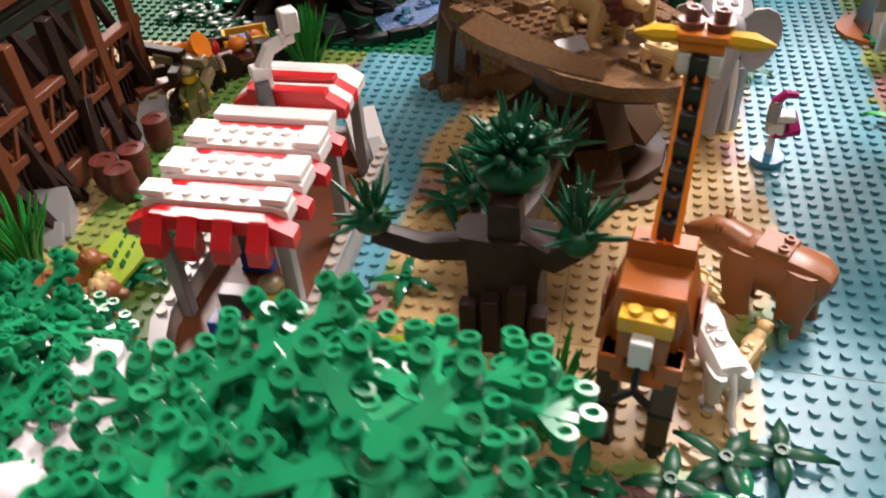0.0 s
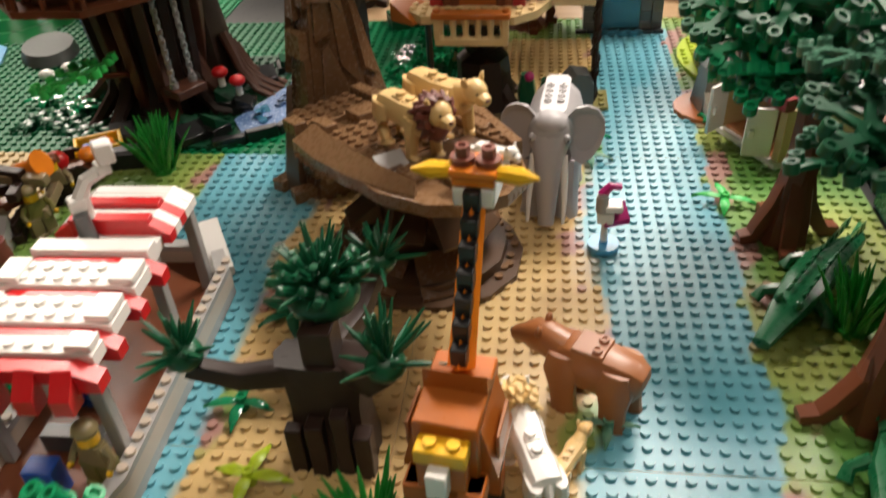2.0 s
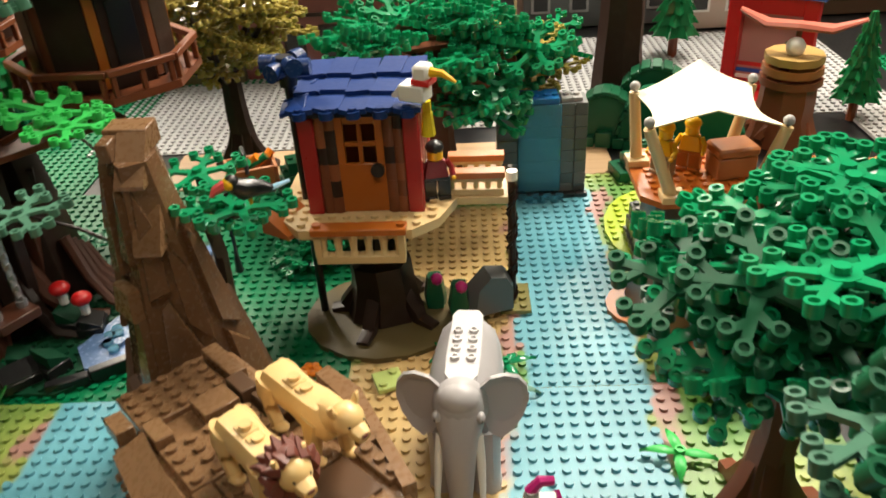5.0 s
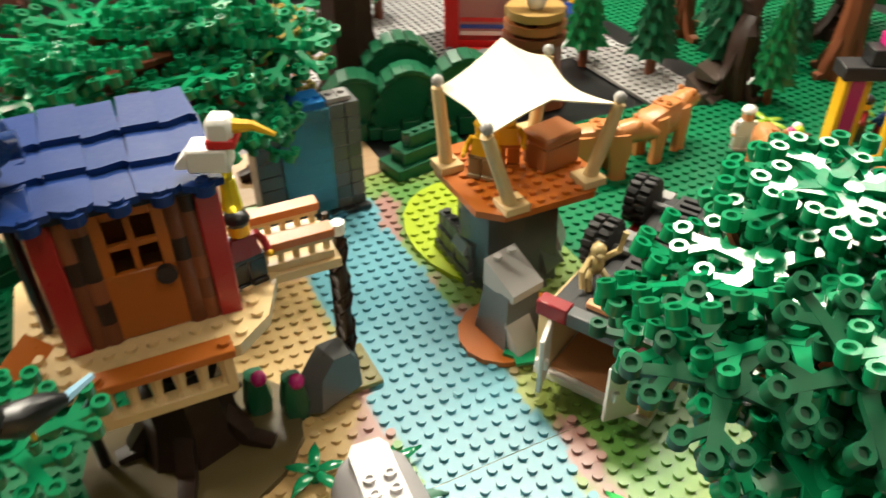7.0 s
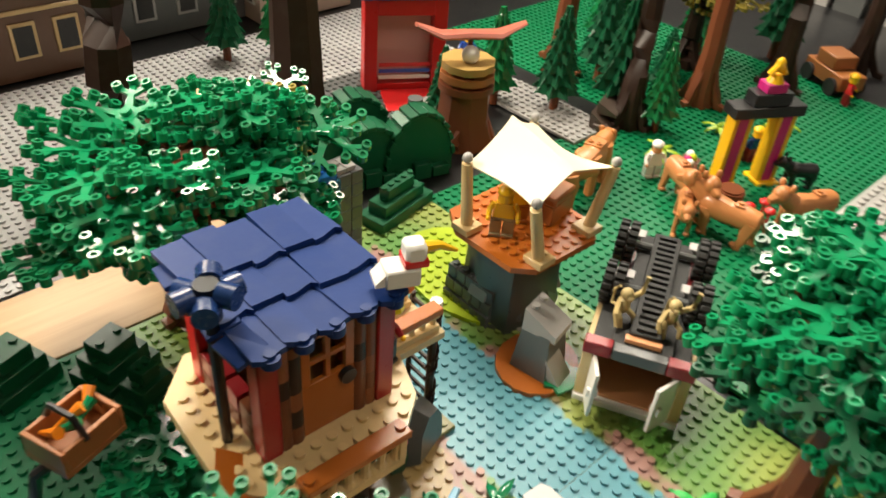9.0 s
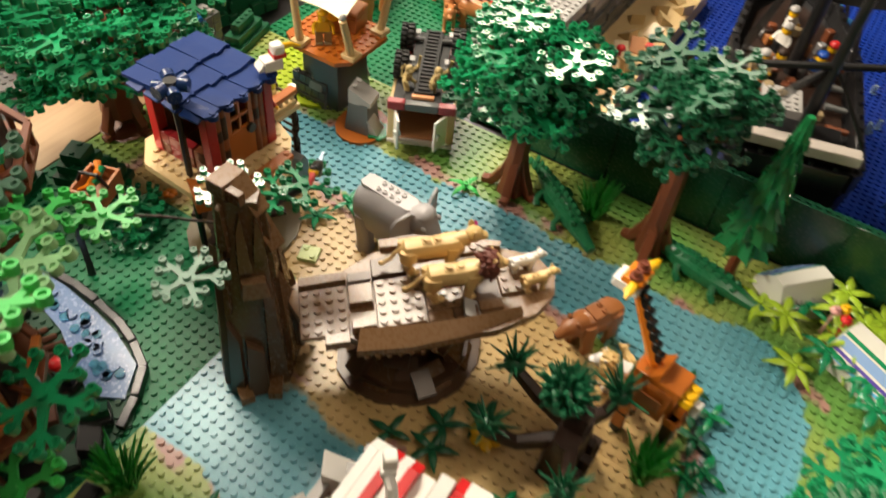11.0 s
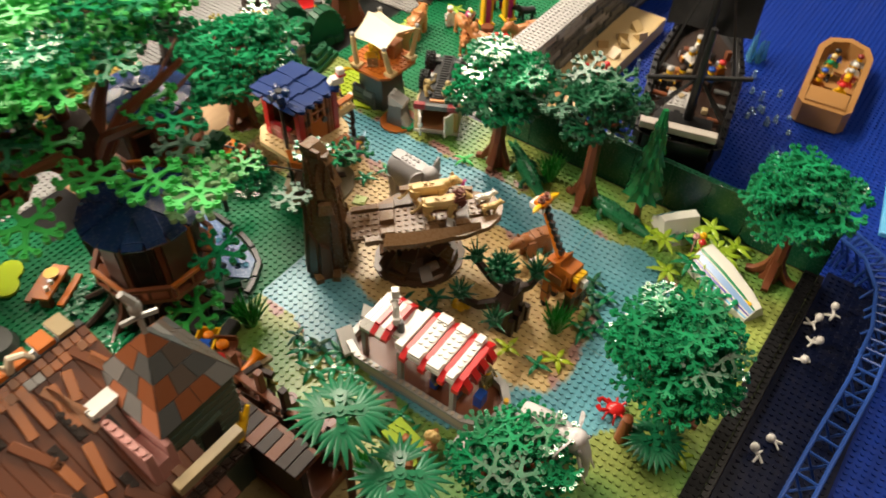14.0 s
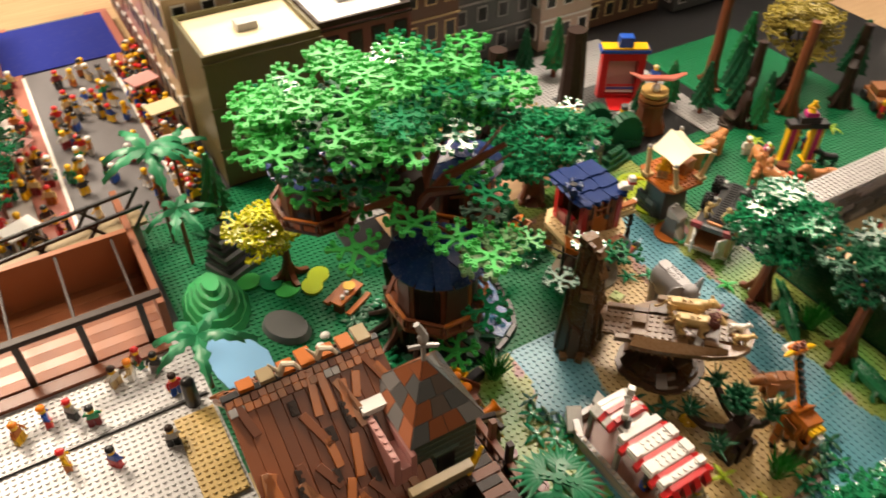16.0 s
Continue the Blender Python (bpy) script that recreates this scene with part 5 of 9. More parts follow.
    for i in range(5):
        x = -4.6 + i * 1.76
        cut0 = r.uniform(-.5, .3)
        for k in range(3):
            y0 = -3.7 + k * 3.0 + .6 * cut0 + r.uniform(-.25, .25)
            zz = 17.62 + .12 * k + .06 * (i % 2)
            part("roof_shingle", Geo().prism([(0, .35 * (k == 0)), (.5, 0), (1.5, 0 if i % 2 else .3), (1.78, .35 * (k == 0)), (1.78, 4.2), (0, 4.2)], 0, .32, M=at(x, y0, zz, r.uniform(-2.5, 2.5), -3.5, r.uniform(-2.5, 2.5))), RB, rf)
        part("eave_knob", Geo().cyl(x + .9, -3.5, 17.3, 17.8, .5, 10).stud(x + .9, -3.5, 17.8, 10), RB, rf)
    for k in range(4):
        part("side_shingle", Geo().box(-.9, -1.0, 0, .9, 1.0, .3, .05, M=at(-4.3, -2.0 + k * 2.2, 17.45, r.uniform(-8, 8), r.uniform(-4, 4), -14)), RB, rf)
    # the side jetty with its own rails
    j = part("jetty", Geo().box(4.5, -.8, 9.2, 9.8, 3.2, 9.8, .05), TAN, t)
    for y in (-.2, 2.6):
        part("jetty_rail", Geo().box(5.4, y - .5, 11.2, 9.6, y + .5, 11.7, .05), ORANGE, j)
        part("jetty_panel", Geo().box(5.5, y - .35, 9.8, 9.5, y + .35, 10.3, .04).box(5.5, y - .35, 10.9, 9.5, y + .35, 11.2, .04), TAN, j)
        for k in range(5):
            part("baluster", Geo().cyl(5.8 + k * .85, y, 10.3, 10.9, .2, 8), TAN, j)
    part("wall_lantern", Geo().cyl(4.5, -2.2, 15.4, 17.0, .5, 8, .35).cyl(4.5, -2.2, 17.0, 17.8, .3, 8), TYELL, t, "clear yellow lantern")


hut()
bird("toucan", "white and red toy bird with yellow beak on the roof", -6.5, 26.9, 19.0, -25, WHITE, RED, YELLOW)
figure(-5.6, 29.2, 10.6, -80, BLACK, DRED, BLACK, "toy figure in a dark red jacket on the hut deck")


def lantern_mast():
    t = thing("lantern_post", "black lantern post with dark blue round lamps beside the hut", "lantern", -15.2, 30.0, 0)
    part("pole", Geo().cyl(0, 0, 0, 19.4, .32, 8), BLACK, t)
    for i in range(6):
        a = i * 1.047
        part("lamp_drum", Geo().cyl(0, 0, -.45, .45, .62, 14, M=at(1.2 * math.cos(a), 1.0 * math.sin(a), 20.4 + .35 * (i % 2), math.degrees(a), 0, 90)), DBLUE, t)
    part("hub", Geo().cyl(0, 0, 19.2, 21.2, .6, 10), BLACK, t)


lantern_mast()


def rope_ladder():
    t = thing("rope_ladder", "dark brown rope ladder between an olive plate and the jetty", "ladder", -.2, 30.4, 0)
    part("plate", Geo().box(-1, -1.6, .1, 1.4, 2.2, .5, .05).stud(.8, -1, .5).stud(.8, 1, .5).stud(.8, 0, .5), OLIVE, t)
    part("pole", Geo().cyl(0, 0, .5, 11.4, .3, 8), DBROWN, t)
    for s in (-1, 1):
        pts = [(.38 * math.cos(k * .8 + s), .38 * math.sin(k * .8 + s), .8 + k * .42) for k in range(25)]
        part("rope", Geo().tube(pts, .13, .13, 5), DBROWN, t)
    part("rope", Geo().tube([(0, 2.2, .5), (.1, 2.3, 5.5), (0, 2.2, 11.2)], .2, .2, 6), DBROWN, t)
    for k in range(10):
        part("rung", Geo().tube([(0, 0, 1.4 + k * 1.02), (0, 2.2, 1.5 + k * 1.02)], .17, .17, 6), DBROWN, t)
    part("cap", Geo().cyl(0, 0, 11.2, 11.9, .42, 8), WHITE, t)


rope_ladder()
g = Geo().prism([(-2.3, 0), (2.1, 0), (2.2, 2.6), (1.5, 3.9), (-.2, 4.3), (-1.7, 3.0)], -.75, .75, M=at(0, 0, 0, 0, 84), inset=.25)
solo("boulder", g, DGREY, "dark grey boulder beside the river", "boulder", -1.9, 28.8, .2, 20, s=.95)
for i, (x, y) in enumerate(((-4.4, 29.0), (-6.3, 30.2))):
    t = thing("cactus_bud", "dark green bud plant with a magenta flower", "plant", x, y, 0, group="bud plants")
    part("stalk", Geo().loft([(0, 0, 0, .7, .7), (0, 0, 1.4, .9, .9), (0, 0, 3.2, .6, .6)], 8, 3), DGREEN, t)
    part("bud", Geo().ell(.2, -.4, 3.1, .5, .5, .5, 8, 6), MAGENTA, t)
for i, (x, y, z, m) in enumerate(((-16.0, 38.4, 2.0, GREEN), (-18.4, 37.2, 1.0, GREEN))):
    t = thing("leaf_bush", "moulded plastic leaf spray on a short stem", "plant", x, y, 0, group="leaf bushes")
    part("stem", Geo().cyl(0, 0, 0, z, .22, 6), DBROWN, t)
    for k in range(2):
        ob = new("leaf_spray", sprig_mesh(m))
        ob.parent = t
        ob.matrix_basis = spot(.5 * k, .4 * k, z + .3 * k, 40 * i + 70 * k, 12 * k, -10)
for x, y, z, rz, m, foot in ((-27.8, 16.4, 17.5, 20, SANDG, (-22.4, 17.2, 14.4)), (-27.9, 24.1, 19.3, 70, BRIGHT, (-22.0, 19.6, 16.4))):
    t = thing("leaf_branch", "plastic leaf spray on a thin branch by the rock spire", "plant", x, y, z, group="leaf branches")
    part("twig", Geo().tube([tuple(f - c for f, c in zip(foot, (x, y, z))), ((foot[0] - x) * .5, (foot[1] - y) * .5, (foot[2] - z) * .4), (0, 0, .05)], .12, .1, 6), DBROWN, t)
    ob = new("leaf_spray", sprig_mesh(m))
    ob.parent, ob.matrix_basis = t, spot(0, 0, 0, rz, 2, -3)
t = thing("branch_tree", "thin dark branch with two green leaf sprays beside the rock spire", "tree", -18.9, 20.6, 0, group="trees")
part("stem", Geo().tube([(0, 0, 0), (-.1, -.2, 6), (.1, -.3, 12), (.3, -1.6, 15.2)], .5, .42, 7), BLACK, t)
part("twig", Geo().tube([(.3, -1.6, 15.2), (1.6, -3.2, 16.2), (3.4, -4.7, 17.4)], .42, .3, 7), BLACK, t)
part("twig", Geo().tube([(.2, -1.2, 14.6), (-.2, .1, 16.4), (-.3, .2, 17.3)], .36, .28, 7), BLACK, t)
for x, y, z, rz in ((-.3, .2, 17.4, 20), (3.4, -4.7, 17.6, 75), (1.9, -3.4, 17.0, 130)):
    ob = new("leaf_spray", sprig_mesh(GREEN))
    ob.parent, ob.matrix_basis = t, spot(x, y, z, rz, 3, -4)
t = thing("toy_parrot", "black toy toucan with a red and yellow face on a sprig", "bird", -14.6, 15.3, 18.6, 205)
part("body", Geo().loft([(-1.3, 0, .1, .15, .15), (-.6, 0, .4, .4, .4), (.3, 0, .5, .55, .6), (.8, 0, .8, .4, .42)], 10, 2.2), BLACK, t)
part("head", Geo().ell(.85, 0, 1.0, .42, .4, .45, 10, 7), BLACK, t)
part("cheek", Geo().ell(1.0, 0, .98, .36, .43, .36, 10, 7), YELLOW, t)
part("beak", Geo().loft([(1.2, 0, 1.0, .26, .3), (1.7, 0, .8, .24, .26), (2.0, 0, .5, .08, .1)], 8, 2), plastic("coral", (.75, .12, .12)), t)
part("tail", Geo().loft([(-1.1, 0, .2, .22, .14), (-2.1, 0, .4, .14, .08)], 6, 3), plastic("tail_blue", (.25, .45, .60)), t)
for y in (-.2, .2):
    part("foot", Geo().cyl(.1, y, -.3, .2, .1, 6), YELLOW, t)

# ---- waterfall ----
t = thing("waterfall", "clear blue waterfall over a dark grey brick wall", "waterfall", 3.7, 49.6, 0)
r = random.Random(9)
for k in range(8):
    for x0, x1 in ((-4.2, -2.2), (-2.2, 1.9), (1.9, 3.2), (3.2, 4.4)):
        part("brick", Geo().box(x0 + .02, -1.2 + (.5 if -2.3 < x0 < 1 else 0), k * 1.2, x1 - .02, 1.6, k * 1.2 + 1.18, .05), DGREY if r.random() < .75 else plastic("slate", (.06, .07, .07)), t)
for x in (-3.7, -2.7, 2.4, 3.4):
    part("brick", Geo().box(x - .48, -.9, 9.6, x + .48, .8, 10.0, .04).stud(x, 0, 10.0), GREY, t)
part("fall", Geo().box(-2.2, -1.5, .6, 1.9, -1.15, 9.6, .08), TBLUE, t, "clear light blue sheet of water")
part("crest", Geo().box(-2.0, -1.3, 9.6, 1.7, 1.2, 10.2, .08).stud(-1.5, -.5, 10.2).stud(-.5, -.5, 10.2).stud(.5, -.5, 10.2).stud(1.3, -.5, 10.2), plastic("crest_blue", (.03, .28, .75), .1, .5), t)
for i in range(7):
    part("splash", Geo().cyl(-1.8 + i * .6, -2.2 - .5 * (i % 2), .2, .6, .42, 8), TBLUE, t)
for i in range(8):
    part("spout_brick", Geo().box(-5 + i * 1.2, -2.0, .1, -3.85 + i * 1.2, -1.3, .5, .04), BLACK, t)


# ---- tent on its rock tower ----
def tent():
    t = thing("lookout_tent", "cream cloth canopy on four posts over an orange deck", "tent", 14.6, 36.4, 0)
    rk = [(-3.5, -3.0), (-1.1, -3.8), (2.0, -3.5), (3.2, -1.1), (2.9, 2.2), (.3, 3.6), (-2.8, 3.0), (-4.0, 0)]
    tower = part("tower", Geo().prism(rk, 0, 7.6, inset=.06), plastic("slate", (.06, .07, .07)), t, "dark grey rock tower")
    r = random.Random(6)
    for i in range(16):
        a = 6.2832 * i / 16
        h = r.choice((2.4, 3.6, 4.8))
        z = r.choice((0, 0, 1.2, 2.4))
        M = at(3.2 * math.cos(a), 3.1 * math.sin(a), z, math.degrees(a) + 90)
        part("rock_slope", Geo().wedge(-.9, -1.0, 0, .9, .8, h, .3, M=M), r.choice((DGREY, DGREY, GREY, BLACK)), tower)
    for i in range(5):
        for k in range(3):
            part("rock_brick", Geo().box(-4.3 + .2 * k, -1.5 + i * 1.05, k * 1.2, -3.1, -.5 + i * 1.05, k * 1.2 + 1.15, .05).stud(-3.8 + .2 * k, -1 + i * 1.05, k * 1.2 + 1.15), DGREY, tower)
    deck = [(-4.8, 2.4), (-4.8, -3.6), (-3.4, -5.0), (3.4, -5.2), (5.0, -3.6), (5.0, 3.6), (3.6, 5.0), (-3.2, 4.8)]
    dk = part("deck", Geo().prism(deck, 7.6, 8.1), ORANGE, t, "dark orange studded deck")
    g = Geo()
    for x in range(-5, 5):
        for y in range(-5, 5):
            if reach(deck, np.array([(x + .5, y + .5)]))[0] > .35:
                g.stud(x + .5, y + .5, 8.1)
    part("deck_studs", g, ORANGE, dk)
    feet = {"w": (-4.0, 2.0), "s": (-2.6, -4.4), "e": (3.6, -4.0), "n": (4.0, 3.6)}
    tops = {"w": (-4.6, 2.1, 14.3), "s": (-5.0, -5.1, 14.3), "e": (5.1, -4.4, 13.7), "n": (5.3, 4.2, 13.7)}
    for k in "wsen":
        (fx, fy), tp = feet[k], tops[k]
        p = part("post", Geo().tube([(fx, fy, 8.1), tp], .5, .42, 10), TAN, t, "tan post")
        part("post_foot", Geo().box(fx - .9, fy - .9, 8.1, fx + .9, fy + .9, 8.7, .06).stud(fx + .4, fy, 8.7), TAN, p)
        part("post_cap", Geo().ell(tp[0], tp[1], tp[2] + .45, .42, .42, .42, 10, 7), GREY, p)
    # canopy: a cloth that sags between its corners and rises to a ridge
    n, v = 14, []
    for j in range(n + 1):
        for i in range(n + 1):
            a, b = i / n, j / n
            p = [(1 - a) * (1 - b) * tops["s"][k] + a * (1 - b) * tops["e"][k] + (1 - a) * b * tops["w"][k] + a * b * tops["n"][k] for k in range(3)]
            ea, eb = 4 * a * (1 - a), 4 * b * (1 - b)
            cx, cy = .2, -.8
            pull = .16 * (ea * (1 - eb) + eb * (1 - ea))
            ra = min(2 * a, 2 - 2 * a)
            z = p[2] + (1.1 + 1.5 * b) * ra ** 1.1 - .3 * eb * (1 - ra) + .05 * math.sin(9 * a + 5 * b)
            v.append((p[0] + (cx - p[0]) * pull, p[1] + (cy - p[1]) * pull, z))
    v += [(x, y, z - .1) for x, y, z in v]
    m = (n + 1) ** 2
    f = [(j * (n + 1) + i, j * (n + 1) + i + 1, (j + 1) * (n + 1) + i + 1, (j + 1) * (n + 1) + i) for j in range(n) for i in range(n)]
    f += [tuple(q + m for q in reversed(c)) for c in f]
    rim = [i for i in range(n + 1)] + [j * (n + 1) + n for j in range(1, n + 1)] + [n * (n + 1) + i for i in range(n - 1, -1, -1)] + [j * (n + 1) for j in range(n - 1, 0, -1)]
    f += [(rim[k], rim[(k + 1) % len(rim)], rim[(k + 1) % len(rim)] + m, rim[k] + m) for k in range(len(rim))]
    part("canopy", Geo().raw(v, f), CREAM, t, "cream cloth canopy with a raised middle")


tent()
figure(12.2, 36.2, 8.2, -140, DTAN, YELLOW, YELLOW, "toy figure in yellow seated under the canopy")
figure(14.4, 36.8, 8.2, -120, ORANGE, YELLOW, YELLOW, "toy figure in yellow under the canopy")
solo("chest", Geo().box(-1.6, -1.2, 0, 1.6, 1.2, 1.8, .1).box(-1.7, -1.3, 1.8, 1.7, 1.3, 2.6, .2), BEAR, "brown wooden chest on the lookout deck", "chest", 17.4, 35.8, 8.2, 10)
limeP = [(9.2 + 5.2 + 5.6 * math.cos(a * .3142), 40.5 + 7.6 * math.sin(a * .3142)) for a in range(20)]
g = Geo().prism(limeP, .05, .45)
for x in range(8, 21):
    for y in range(32, 50):
        if reach(limeP, np.array([(x + .5, y)]))[0] > .4:
            g.stud(x + .5, y, .45, 8)
solo("lime_plate", g, LIME, "large rounded lime green plate under the rock tower", "plate")


def rock2():
    t = thing("grey_rock", "grey slope-brick rock on a brown round plate", "rock", 10.6, 29.4, 0, 12)
    part("mat", Geo().prism([(3.6 * math.cos(a * .3927), 3.2 * math.sin(a * .3927)) for a in range(16)], .05, .45), ORANGE, t, "brown round plate")
    part("rock", Geo().prism([(-1.8, -1.6), (1.6, -1.6), (1.8, 1.4), (-1.6, 1.6)], .45, 4.4, inset=.25), DGREY, t)
    part("top", Geo().wedge(-1.3, -1.6, 4.2, 1.3, 1.2, 6.2, .6).stud(-.6, .7, 6.2).stud(.6, .7, 6.2), GREY, t)
    part("chip", Geo().wedge(-1.0, -1.1, .5, 1.0, .3, 2.6, .2, M=at(-.6, -1.6, 0)), GREY, t)
    part("foliage", Geo().prism([(2.0 * math.cos(a * .5236) * (1 if a % 2 else .7) - .4, 1.3 * math.sin(a * .5236) - 2.4) for a in range(12)], .45, .7), GREEN, t)
    part("flame_leaf", Geo().tube([(2.0, -.4, .5), (2.6, -.2, 1.4), (3.2, .2, 1.6)], .35, .1, 7), BORANGE, t)


rock2()


MATT = plastic("matt_black", (0.008, 0.008, 0.008), 0.6)


def truck():
    t = thing("overturned_truck", "tan toy truck lying upside down with its rear doors ajar", "truck", 15.7, 23.9, 0, -63)
    # local: x across, y forward (away from the river), wheels up
    part("roof_plate", Geo().box(-3.9, -4.4, .1, 3.9, 4.4, .7, .06), WHITE, t)
    for s in (-1, 1):
        part("side_wall", Geo().box(s * 3.5 - .4, -4.2, .7, s * 3.5 + .4, 4.2, 5.2, .07), TAN, t)
        part("tail_lamp", Geo().box(s * 2.95 - 1.0, -4.6, 5.2, s * 2.95 + 1.0, -3.6, 6.3, .08), DRED, t, "dark red tail lamp")
        M = at(s * 3.0, -4.3, 0, -74 if s < 0 else -125)
        hinge = part("rear_door", Geo().box(0, -.15, .9, 2.2, .15, 5.1, .05, M=M), WHITE, t, "white rear door standing ajar")
        part("door_handle", Geo().box(1.5, -.4, 2.6, 1.9, .4, 3.3, .05, M=M), WHITE, hinge)
    part("front_wall", Geo().box(-3.1, 3.8, .7, 3.1, 4.3, 5.2, .06), TAN, t)
    part("cargo_floor", Geo().box(-3.0, -3.9, .7, 3.0, 3.8, .9, .04), NOUGAT, t)
    part("chassis", Geo().box(-3.5, -4.2, 5.2, 3.5, 4.4, 5.7, .06).box(-2.2, -4.2, 5.7, 2.2, 10.6, 6.2, .08), MATT, t, "black underside plates")
    part("bumper", Geo().box(-1.9, -4.6, 5.25, 1.9, -3.7, 6.25, .06), DGREY, t)
    spine = part("spine", Geo().box(-1.1, -3.0, 6.2, 1.1, 10.2, 6.9, .08), MATT, t, "black ridged underside beam")
    for i in range(17):
        part("ridge", Geo().box(-.7, -2.7 + i * .75, 6.9, .7, -2.3 + i * .75, 7.15, .03), MATT, spine)
    part("skid", Geo().box(-1.3, -3.5, 6.2, 1.3, -2.9, 6.6, .05), NOUGAT, t)
    part("cab", Geo().box(-3.3, 4.5, .8, 3.3, 10.4, 5.4, .2), DRED, t, "dark red cab")
    for y in (2.3, 8.3):
        part("axle", Geo().cyl(0, 0, -3.0, 3.0, .3, 8, M=at(0, y, 6.6, 0, 0, 90)), DGREY, t)
        for s in (-1, 1):
            X = at(s * 3.2, y, 6.7, 0, 0, 90)
            w = part("wheel", Geo().cyl(0, 0, -.75, .75, 1.0, 14, M=X), GREY, t)
            g = Geo()
            for k in range(2):
                g.cyl(0, 0, -.8 + k * .85, -.05 + k * .85, 1.5, 18, M=X)
            for k in range(16):
                for c in (-.42, .42):
                    g.box(1.4, -.2, c - .36, 1.75, .2, c + .36, .05, M=X @ at(0, 0, 0, 22.5 * k + (11 if c > 0 else 0)))
            part("tyre", g, RUBBER, w, "black ribbed tyre")
            part("mudguard", Geo().box(s * 2.6 - .8, y + 1.7, 5.8, s * 2.6 + .8, y + 2.8, 6.3, .06), GREY, t)

truck()
MONK = plastic("monkey_tan", (.52, .40, .18), .35)


def monkey(x, y, z, rz):
    g = Geo().ell(0, 0, 1.3, .55, .5, .75, 9, 6).ell(.15, 0, 2.4, .5, .5, .5, 9, 6).ell(.5, 0, 2.25, .3, .3, .25, 7, 5)
    g.tube([(0, .4, 1.7), (.3, 1.2, 2.4), (.2, 1.5, 3.6)], .22, .2, 6).tube([(0, -.4, 1.7), (.6, -1.0, 1.2), (1.0, -1.0, .3)], .22, .2, 6)
    for s in (-1, 1):
        g.tube([(0, s * .35, .8), (.7, s * .6, .6), (.9, s * .6, 0)], .24, .22, 6)
    g.tube([(-.4, 0, .9), (-1.2, 0, .5), (-1.6, .3, 1.4), (-1.2, .4, 2.0)], .16, .12, 6)
    solo("toy_monkey", g, MONK, "small tan toy monkey climbing on the truck", "monkey", x, y, z, rz, "toy monkeys")


monkey(13.9, 25.3, 6.2, 250)
monkey(15.4, 22.2, 6.4, 230)

# ---- east bank: trees, crocodiles, shells ----
tree("leafy_tree", "green leafy tree on a reddish-brown rooted trunk", 12.2, 9.3, 14, 1.4, [GREEN, GREEN, GREEN, DGREEN], (.6, .4, 16.0, 7.2, 7.0, 5.6), 46, 21, scale=1.3)
tree("leafy_tree", "dark green leafy tree on a reddish-brown rooted trunk", 13.0, -7.2, 17, 1.3, [DGREEN, plastic("grey_green", (.05, .13, .085), .16), DGREEN], (.6, 1.0, 18.6, 6.0, 5.6, 4.6), 28, 22, scale=1.2)
tree("leafy_tree", "full green leafy tree near the corner of the land", 15.4, -37.6, 10, 1.3, [GREEN], (1.0, .6, 15.0, 7.0, 6.6, 5.4), 54, 23, scale=1.1)
tree("leafy_tree", "dense low green tree at the river's outlet", -15.2, -35.4, 9, 1.9, [GREEN], (-1.3, 1.6, 13.0, 6.8, 6.6, 7.0), 100, 24, nl=8)
tree("leafy_tree", "green bushy tree at the shore", -35.6, -24.5, 4, 1.2, [GREEN], (0, 0, 6.0, 6.6, 5.6, 3.2), 46, 25)


def fir(x, y, h, r, mat, seed, label, rz=0):
    t = thing("fir_tree", label, "tree", x, y, 0, rz, group="fir trees")
    part("trunk", Geo().cyl(0, 0, 0, h * .35, r * .2, 8), BROWN, t)
    n = 7
    for k in range(n):
        u = k / n
        R, z = r * (1 - u * .8), h * (.22 + .74 * u)
        pts = [(R * (1.0 if a % 2 else .68) * math.cos(a * .3927 + k), R * (1.0 if a % 2 else .68) * math.sin(a * .3927 + k)) for a in range(16)]
        tier = part("branch_tier", Geo().prism(pts, z, z + h * .17, inset=.55), mat, t)
        for a in range(1, 16, 2):
            x0, y0 = .8 * pts[a][0], .8 * pts[a][1]
            part("twig", Geo().tube([(x0, y0, z + h * .05), (x0 * 1.3, y0 * 1.3, z - .1)], .22, .12, 5), mat, tier)
    part("tip", Geo().cyl(0, 0, h * .95, h, r * .2, 8, .1), mat, t)
    return t


fir(15.0, -15.8, 20.5, 3.0, plastic("fir_green", (.01, .16, .05), .2), 1, "slender green plastic fir on a brown stem")
CROC = plastic("croc_green", (.008, .12, .045), .28)
for x, y, rz in ((12.6, 3.6, -126), (12.4, -13.0, -100)):
    solo("crocodile", croc_geo(), CROC, "glossy dark green toy crocodile on the bank", "crocodile", x, y, .1, rz, "toy crocodiles", s=1.2)
solo("crocodile", croc_geo(), CROC, "glossy dark green toy crocodile in the grass", "crocodile", -39.0, -5.6, .1, 95, "toy crocodiles")
SHELLW = plastic("pale_wing", (.62, .62, .56), .35)


